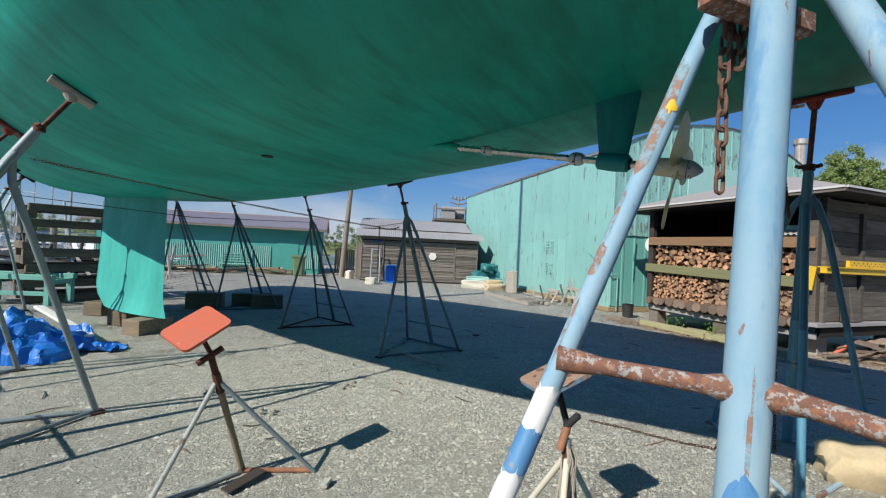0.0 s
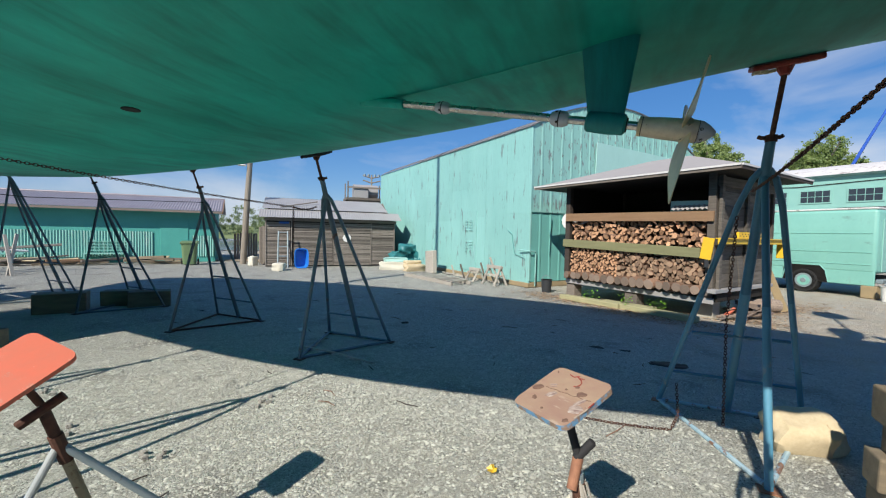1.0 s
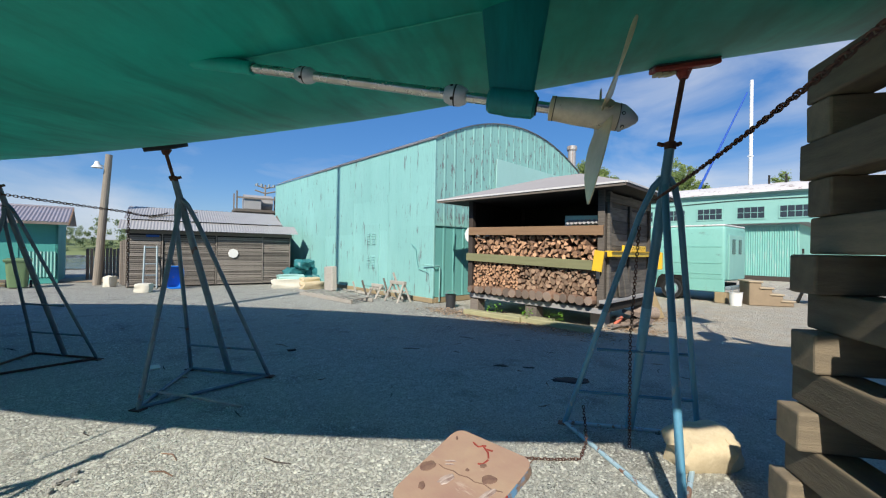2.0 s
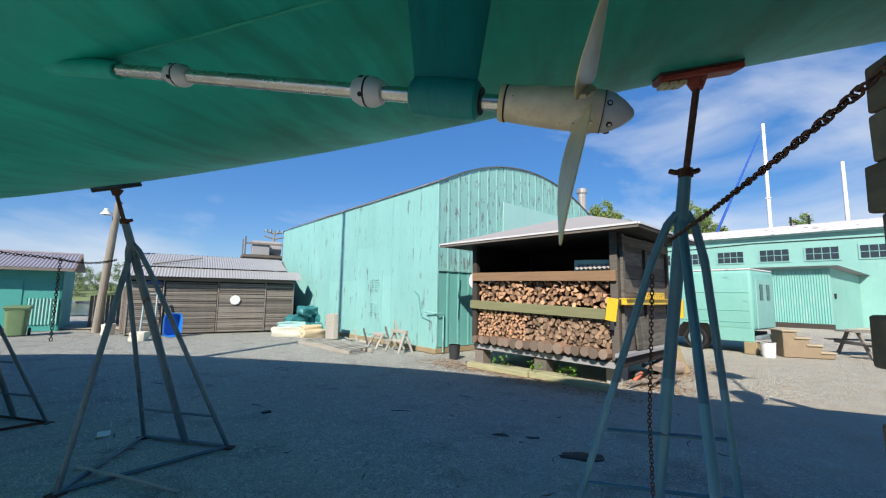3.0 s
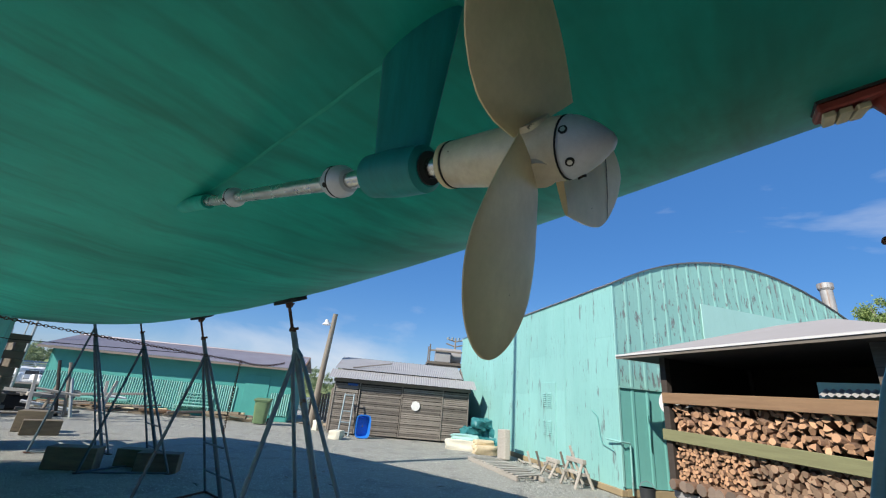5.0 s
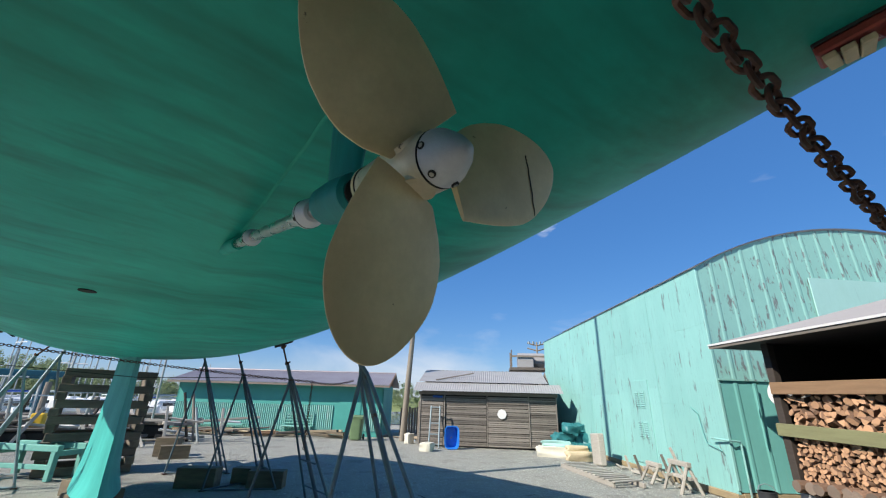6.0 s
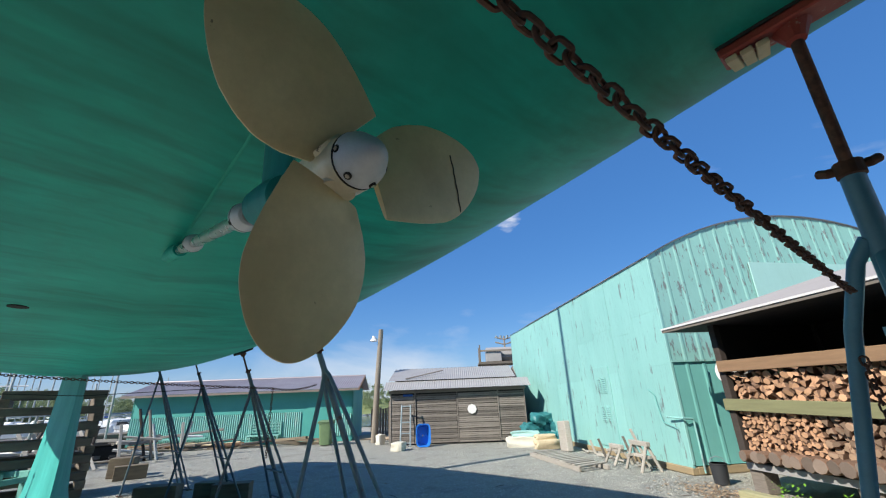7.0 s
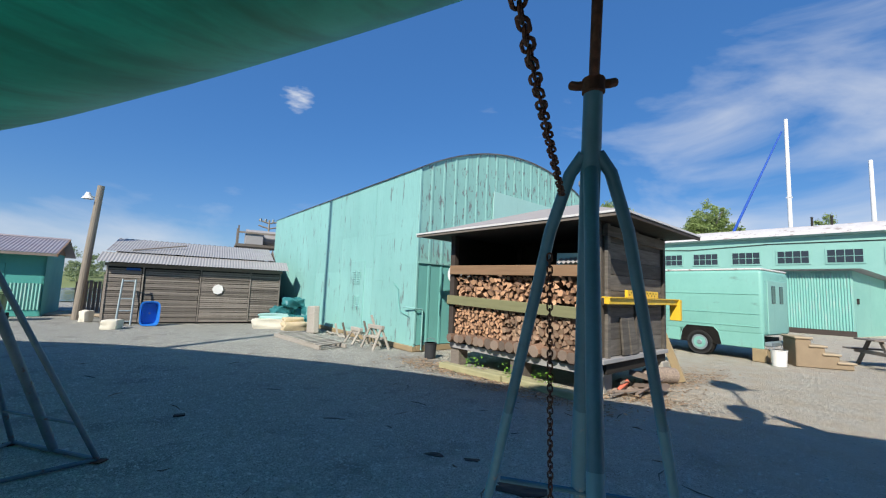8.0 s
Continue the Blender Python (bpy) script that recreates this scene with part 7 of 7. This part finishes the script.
blue_tarp()
single("white_plank", box((1.5, 0.12, 0.04), bev=0.008), WHITEPAINT, pose(-5.85, 5.15, 0.3, 0, 10, -20), "white painted plank across the tarp", "plank")


def lumber_pile():
    rng = random.Random(9)
    t = thing("lumber_pile", frame_xy((-14.5, 18.1), (0.947, 0.322)), "untidy row of brown boards and planks before the shed", "lumber")
    for k in range(34):
        L = rng.uniform(0.8, 2.4)
        part("board", box((L, rng.uniform(0.1, 0.25), rng.uniform(0.04, 0.12)), bev=0.005), rng.choice((TIMBER, BROWNRAIL, GREYWOOD, FOAMTAN)), t, "", False,
             pose(rng.uniform(-3, 5.2), rng.uniform(-0.4, 0.5), 0.06 + rng.uniform(0, 0.22), rng.uniform(-5, 5), rng.uniform(-6, 6), rng.uniform(-30, 30)))
    return t


lumber_pile()


def litter():
    rng = random.Random(31)
    for k in range(60):
        x, y, a, L = rng.uniform(-4, 6), rng.uniform(2.2, 11), rng.uniform(0, 6.28), rng.uniform(0.06, 0.3)
        b = tube([(0, 0, 0.008), (L * 0.5, rng.uniform(-0.03, 0.03), 0.014), (L, rng.uniform(-0.03, 0.03), 0.008)], [0.004, 0.006, 0.003], 5)
        single("twig", b, rng.choice((GREYWOOD, BARK, DARKWOOD)), pose(x, y, 0.0, 0, 0, math.degrees(a)), "small dry twig lying on the gravel", "twig", "twigs on the yard")
    for x, y, w in ((-1.45, 6.95, 0.2), (0.2, 7.4, 0.12)):
        single("wood_chip", box((w, w * 0.6, 0.02), bev=0.004), FOAMWHITE if w == 0.2 else DARKWOOD, pose(x, y, 0.012, 0, 0, x * 50), "flat scrap of board lying on the gravel", "scrap", "scraps on the yard")
    b = bmesh.new()
    lobes = (0.02, 0.05, 0.03, 0.055, 0.032, 0.062, 0.036, 0.05, 0.028, 0.04)
    mid, rim = b.verts.new((0, 0, 0.012)), [b.verts.new((r * math.cos(0.628 * k) * 1.1, r * math.sin(0.628 * k) * 0.85, 0.01 + 0.012 * (k % 3))) for k, r in enumerate(lobes)]
    for k in range(10):
        b.faces.new((mid, rim[k], rim[(k + 1) % 10]))
    single("leaf", b, YELLOW, pose(0.59, 2.86, 0.01, 0, 0, 40), "single yellow leaf lying on the gravel", "leaf")
    for x, y in ((-2.62, 3.72), (-1.25, 4.15), (-3.3, 4.6), (-1.7, 3.35)):
        for k in range(4):
            single("rock", lump((rng.uniform(0.02, 0.055), rng.uniform(0.02, 0.055), 0.03), k + x, 0.2), ROCK, pose(x + rng.uniform(-0.12, 0.12), y + rng.uniform(-0.12, 0.12), 0.015, 0, 0, k * 40), "small grey rock lying on the gravel", "rock", "rocks on the yard")


litter()
single("stick", tube([(-1.27, 5.94, 0.03), (-0.8, 5.55, 0.05), (-0.27, 5.17, 0.02)], [0.012, 0.015, 0.01], 8), PALEWOOD, pose(0, 0, 0), "long pale stick lying at the stand's foot", "stick")
for x, y, w in ((2.87, 5.7, 0.16), (3.19, 5.5, 0.12), (3.36, 4.85, 0.34)):
    single("clod", lump((w, w * 0.5, w * 0.12), x * 7, 0.3, 0.6), DARKWOOD, pose(x, y, w * 0.02, 0, 0, -25), "dark clod of wet dirt and bark on the gravel", "dirt", "clods on the yard")
single("dark_plate", box((0.09, 0.26, 0.012), bev=0.004), DARKWOOD, pose(-1.3, 2.2, 0.03, 6, 0, -28), "dark flat plate lying at the stand's foot", "plate")
single("rock", lump((0.04, 0.08, 0.03), 4.4, 0.2), STONE, pose(-0.78, 2.27, 0.02), "pale oblong stone lying on the gravel", "rock", "rocks on the yard")


def lattice_bench():
    t = thing("lattice_bench", frame_xy((-12.2, 19.72), (0.947, 0.322)), "pale green lattice-backed bench before the green shed", "bench")
    part("seat", box((1.5, 0.42, 0.05), (0, 0, 0.42), bev=0.008), GSKIRT, t)
    for x in (-0.7, 0.7):
        for y in (-0.18, 0.2):
            part("leg", box((0.06, 0.06, 0.42), (x, y, 0.21), bev=0.005), GSKIRT, t)
        part("post", box((0.06, 0.05, 0.62), (x, 0.22, 0.72), bev=0.005), GSKIRT, t)
    for z in (0.55, 0.68, 0.81, 0.94):
        part("rail", box((1.4, 0.025, 0.04), (0, 0.22, z), bev=0.004), GSKIRT, t)
    for k in range(9):
        part("bar", box((0.03, 0.02, 0.5), (-0.6 + 0.15 * k, 0.24, 0.74), bev=0.003), GSKIRT, t)
    return t


lattice_bench()


def weeds(at, seed):
    rng = np.random.default_rng(seed)
    b = bmesh.new()
    for k in range(70):
        p, a = Vector((rng.normal() * 0.1, rng.normal() * 0.08, rng.uniform(0.02, 0.3))), rng.uniform(0, 6.28)
        d = Vector((math.cos(a), math.sin(a), rng.uniform(-0.3, 0.7))).normalized()
        e = d.cross(Vector((0, 0, 1))).normalized() * 0.018
        b.faces.new([b.verts.new(p + q) for q in (Vector((0, 0, 0)), d * 0.035 + e, d * 0.075, d * 0.035 - e)])
    return single("weed", b, WEED, SHED @ pose(*at), "small bright green weeds growing before the shed", "weed", "weeds by the shed", "stuff")


for k, x in enumerate((0.75, 1.75, 2.45)):
    weeds((x, -0.3, 0), 40 + k)


def rubble():
    rng = random.Random(12)
    t = thing("scrap_pile", SHED @ pose(3.45, 0.75, 0), "pile of scrap bark, pipes and one thick log beside the shed", "scrap")
    for k in range(9):
        part("scrap", tube([(rng.uniform(-0.3, 0.3), rng.uniform(-0.9, 0.0), rng.uniform(0.03, 0.12)), (rng.uniform(-0.2, 0.5), rng.uniform(0.2, 1.0), rng.uniform(0.04, 0.2))], rng.uniform(0.01, 0.03), 8), rng.choice((OLDLOG, GREYWOOD, TIMBER, RUST)), t)
    for k in range(6):
        part("bark_slab", grid_mesh(lambda u, v: ((u - 0.5) * 0.4, (v - 0.5) * 0.22, 0.05 * math.sin(math.pi * v) + 0.01 * noise.noise((u * 5, v * 5, k))), 6, 6), OLDLOG, t, "", True, pose(rng.uniform(-0.2, 0.5), rng.uniform(-0.2, 1.0), rng.uniform(0.05, 0.25), rng.uniform(-20, 20), rng.uniform(-20, 20), rng.uniform(0, 180)))
    log = part("log", tube([(-0.17, 1.1, 0.15), (-0.05, 1.27, 0.17), (0.08, 1.45, 0.17), (0.17, 1.58, 0.16), (0.165, 1.57, 0.16), (-0.165, 1.11, 0.15)], [0.14, 0.145, 0.15, 0.14, 0.11, 0.115], 20, False), LOGBARK, t, "short hollow length of pale barked log", True)
    # near-black disc stands for the shade inside the log
    part("hollow", tube([(-0.14, 1.145, 0.15), (-0.13, 1.16, 0.15)], 0.118, 16), DARK, log)
    part("red_can", tube([(-0.15, -0.1, 0.05), (-0.05, 0.05, 0.2)], 0.035, 10), REDPAINT, t)
    return t


rubble()


def tower():
    t = thing("roof_platform", frame_xy((-1.6, 26.5), BROWN_D), "grey machinery platform with rails beyond the slatted shed", "platform")
    part("deck", box((2.4, 1.6, 0.15), (0, 0, 3.6), bev=0.01), GREYWOOD, t)
    for x in (-1.1, 1.1):
        part("leg", box((0.14, 0.14, 3.6), (x, 0, 1.8)), GREYWOOD, t)
        for y in (-0.7, 0.7):
            part("rail_post", box((0.07, 0.07, 1.1), (x, y, 4.1)), GREYWOOD, t)
    part("tank", tube([(-0.7, 0, 4.1), (0.8, 0, 4.1)], 0.45, 14), TIN, t)
    part("rail", box((2.3, 0.06, 0.1), (0, -0.7, 4.3)), GREYWOOD, t)
    part("mast_pole", tube([(0.45, 0, 3.6), (0.45, 0, 5.2)], 0.05, 6), POLE, t)
    for x in (0.0, 0.25, 0.65, 0.9):
        part("insulator", tube([(x, 0, 5.08), (x, 0, 5.24)], 0.07, 6), GREYPIPE, t)
    part("cabinet", box((0.9, 0.7, 0.6), (-0.3, -0.3, 3.98), bev=0.02), TIN, t)
    for z in (4.8, 5.1):
        part("arm", tube([(-0.1, 0, z + 0.05), (0.45, 0, z - 0.1), (1.0, 0, z + 0.05)], 0.045, 6), POLE, t)
    return t


tower()


def fence(points, h, label):
    t = thing("board_fence", pose(0, 0, 0), label, "fence", "fences")
    for a, b in zip(points, points[1:]):
        a, b = Vector((*a, 0)), Vector((*b, 0))
        n = max(2, int((b - a).length / 0.2))
        for k in range(n):
            p = a.lerp(b, (k + 0.5) / n)
            part("board", box((0.16, 0.03, h * (0.95 + 0.1 * ((k * 37) % 7) / 7)), (0, 0, h / 2), bev=0.004), GREYWOOD, t, "", False, frame_xy(p, (b - a).xy))
    return t


fence([(-6.1, 20.4), (-5.4, 19.2)], 1.75, "grey board fence between pole and shed")
fence([(-8.0, 22.6), (-7.4, 24.5)], 1.4, "grey board fence behind the green shed")


# ---- the far side: marina, other stands, frames ----
def moored_boat(at, rot, L, label):
    t = thing("moored_boat", pose(*at, 0, 0, rot), label, "boat", "boats in the marina")
    def skin(u, v):
        w = L * 0.16 * (1 - u**3) ** 0.6
        return (L * (u - 0.5), w * (2 * v - 1), (0.9 + 0.5 * u) * L * 0.1 * abs(2 * v - 1) ** 1.5)
    part("hull", grid_mesh(skin, 12, 8), BOATWHITE, t, "", True)
    part("cabin", box((L * 0.42, L * 0.2, L * 0.12), (-L * 0.08, 0, L * 0.15), bev=0.12, seg=2), BOATWHITE, t)
    part("window", box((L * 0.3, L * 0.205, L * 0.04), (-L * 0.08, 0, L * 0.165)), DARKGLASS, t)
    if rot < 48:
        part("mast", tube([(0, 0, 0), (0, 0, L * 1.2)], L * 0.007, 6), PALEPIPE, t)
    part("boom", tube([(0, 0, L * 0.28), (-L * 0.4, 0, L * 0.27)], L * 0.01, 6), BLUEROPE if rot > 96 else GREYPIPE, t)
    return t


rng = random.Random(5)
for k in range(56):
    a, r = radians(47 + 28 * ((k * 17) % 56) / 56), 31 + 26 * ((k * 23) % 56) / 56
    moored_boat((1.5 - r * math.sin(a), 1.4 + r * math.cos(a), 0.04), rng.uniform(20, 100), rng.uniform(3.6, 6.2), "white moored boat lying in the marina")



def dock():
    t = thing("dock", pose(-23.5, 14.2, 0, 0, 0, 57), "low grey timber dock with pilings at the harbour edge", "dock")
    part("deck", box((18, 1.6, 0.2), (0, 0, 0.62), bev=0.02), GREYWOOD, t)
    part("fascia", box((18, 0.1, 0.5), (0, -0.8, 0.3)), DARKWOOD, t)
    for k in range(10):
        part("piling", tube([(-8.6 + k * 1.9, -0.95, -0.2), (-8.6 + k * 1.9, -0.95, 1.5 + 0.3 * (k % 3))], 0.13, 10), POLE, t)
    return t


dock()


def float_barge(at, rot, L, label):
    t = thing("work_float", pose(*at, 0, 0, rot), label, "float", "work floats by the dock")
    part("hull", box((L, 1.7, 0.5), (0, 0, 0.27), bev=0.06), DARK, t)
    part("deck", box((L + 0.1, 1.8, 0.07), (0, 0, 0.56), bev=0.01), GREYWOOD, t)
    for k in range(int(L / 1.1)):
        x = -L / 2 + 0.6 + 1.1 * k
        part("fender", tube([(x, -0.86, 0.3), (x, -0.98, 0.3)], 0.2, 14), RUBBER, t)
    return t


float_barge((-16.0, 10.6, 0.0), 60, 5.4, "dark timber work float with old tyres hauled out by the dock")
float_barge((-16.6, 15.2, 0.0), 50, 1.8, "short dark timber float with pale deck hauled out by the dock")
single("yellow_box", box((0.35, 0.3, 0.42), bev=0.04, seg=2), YELLOW, pose(-15.7, 10.9, 0.81, 0, 0, 40), "faded yellow box standing on the work float", "box")


def dock_scrap():
    rng = random.Random(17)
    t = thing("dockside_scrap", pose(-15.6, 11.6, 0, 0, 0, 58), "jumble of pale planks, pallets and dark posts by the dock", "scrap")
    for k in range(64):
        L = rng.uniform(0.7, 2.6)
        low = k % 3
        part("plank", box((L, rng.uniform(0.08, 0.3), rng.uniform(0.04, 0.12)), bev=0.005), rng.choice((PALEWOOD, PALEWOOD, PALEWOOD, GREYWOOD, WHITEPAINT, TIMBER)), t, "", False,
             pose(rng.uniform(-4.5, 5.5), rng.uniform(-1.1, 1.4), rng.uniform(0.05, 0.3) if low == 0 else rng.uniform(0.55, 0.85), rng.uniform(-15, 15), rng.uniform(-12, 12), rng.uniform(-25, 25)))
    for k in range(12):
        x, y = rng.uniform(-4.5, 5.5), rng.uniform(-1.6, -1.1)
        part("brace", box((0.09, 0.05, 1.5), (x, y, 0.6), (-rng.uniform(15, 35), rng.uniform(-30, 30), 0), 0.005), PALEWOOD, t, "pale leaning brace board")
    for k in range(16):
        x, y = rng.uniform(-3.5, 4.5), rng.uniform(-0.6, 1.6)
        part("post", tube([(x, y, 0), (x + rng.uniform(-0.5, 0.5), y + rng.uniform(-0.2, 0.4), rng.uniform(0.9, 1.9))], 0.05, 8), rng.choice((POLE, PALEPIPE, DARKWOOD)), t)
    return t


dock_scrap()


def gantry(m, span, label):
    """A boat lift: two legs a side and heavy beams above."""
    t = thing("boat_lift", m, label, "boat lift")
    for y in (0, 5.0):
        part("beam", box((span + 1.2, 0.26, 0.28), (0, y, 2.48), bev=0.03), DARKTEAL, t, "dark teal steel beam")
        for x in (-span / 2, span / 2):
            part("leg", box((0.26, 0.26, 2.5), (x, y, 1.25), bev=0.02), DARKTEAL, t)
            part("wheel", tube([(x, y - 0.15, 0.3), (x, y + 0.15, 0.3)], 0.3, 16), RUBBER, t)
    for x in (-span / 2, span / 2):
        part("side_beam", box((0.26, 4.7, 0.32), (x, 2.5, 2.5), bev=0.03), DARKTEAL, t)
    return t


gantry(frame_xy((-24.3, 12.2), (0.45, 0.893)), 5.6, "dark teal steel boat lift standing at the harbour edge")


def crane_pole(at, lean, h, label):
    t = thing("spar", pose(*at, lean, 0, at[0] * 7), label, "spar", "spars by the dock")
    part("pole", tube([(0, 0, 0), (0, 0, h * 0.6), (0, 0, h)], [0.055, 0.05, 0.035], 8), PALEPIPE, t)
    part("crosstree", tube([(-0.5, 0, h * 0.7), (0.5, 0, h * 0.7)], 0.025, 6), BOATWHITE, t)
    return t


for x, y, lean, h in ((-14.0, 8.3, 22, 3.6), (-18.3, 11.1, -8, 4.6), (-16.1, 10.9, 16, 3.4), (-19.3, 13.4, 4, 6.0), (-14.6, 11.5, -14, 3.0), (-20.0, 15.9, 3, 7.0), (-15.3, 14.0, 12, 4.2), (-19.7, 18.0, -5, 8.0), (-26.0, 14.5, 3, 8.5), (-28.0, 18.5, -3, 9.0)):
    crane_pole((x, y, 0), lean, h * 0.68, "pale bare spar standing by the dock")


def teal_frame(m, label):
    t = thing("work_bench_frame", m, label, "bench frame")
    part("top_rail", box((1.7, 0.12, 0.12), (0, -0.3, 0.6), bev=0.01), TEALWOOD, t)
    part("top_rail", box((1.7, 0.12, 0.12), (0, 0.3, 0.6), bev=0.01), TEALWOOD, t)
    for x in (-0.75, 0.75):
        part("end_rail", box((0.1, 0.6, 0.1), (x, 0, 0.5), bev=0.008), TEALWOOD, t)
        for y in (-0.3, 0.3):
            part("leg", box((0.11, 0.11, 0.56), (x, y, 0.28), (0, 0, 0), 0.008), TEALWOOD, t)
    part("stretcher", box((1.4, 0.07, 0.09), (0, -0.3, 0.25), bev=0.006), TEALWOOD, t)
    return t


teal_frame(frame_xy((-9.8, 7.85), (0.97, 0.2)), "seafoam painted wooden work bench frame")
bpy.context.view_layer.update()
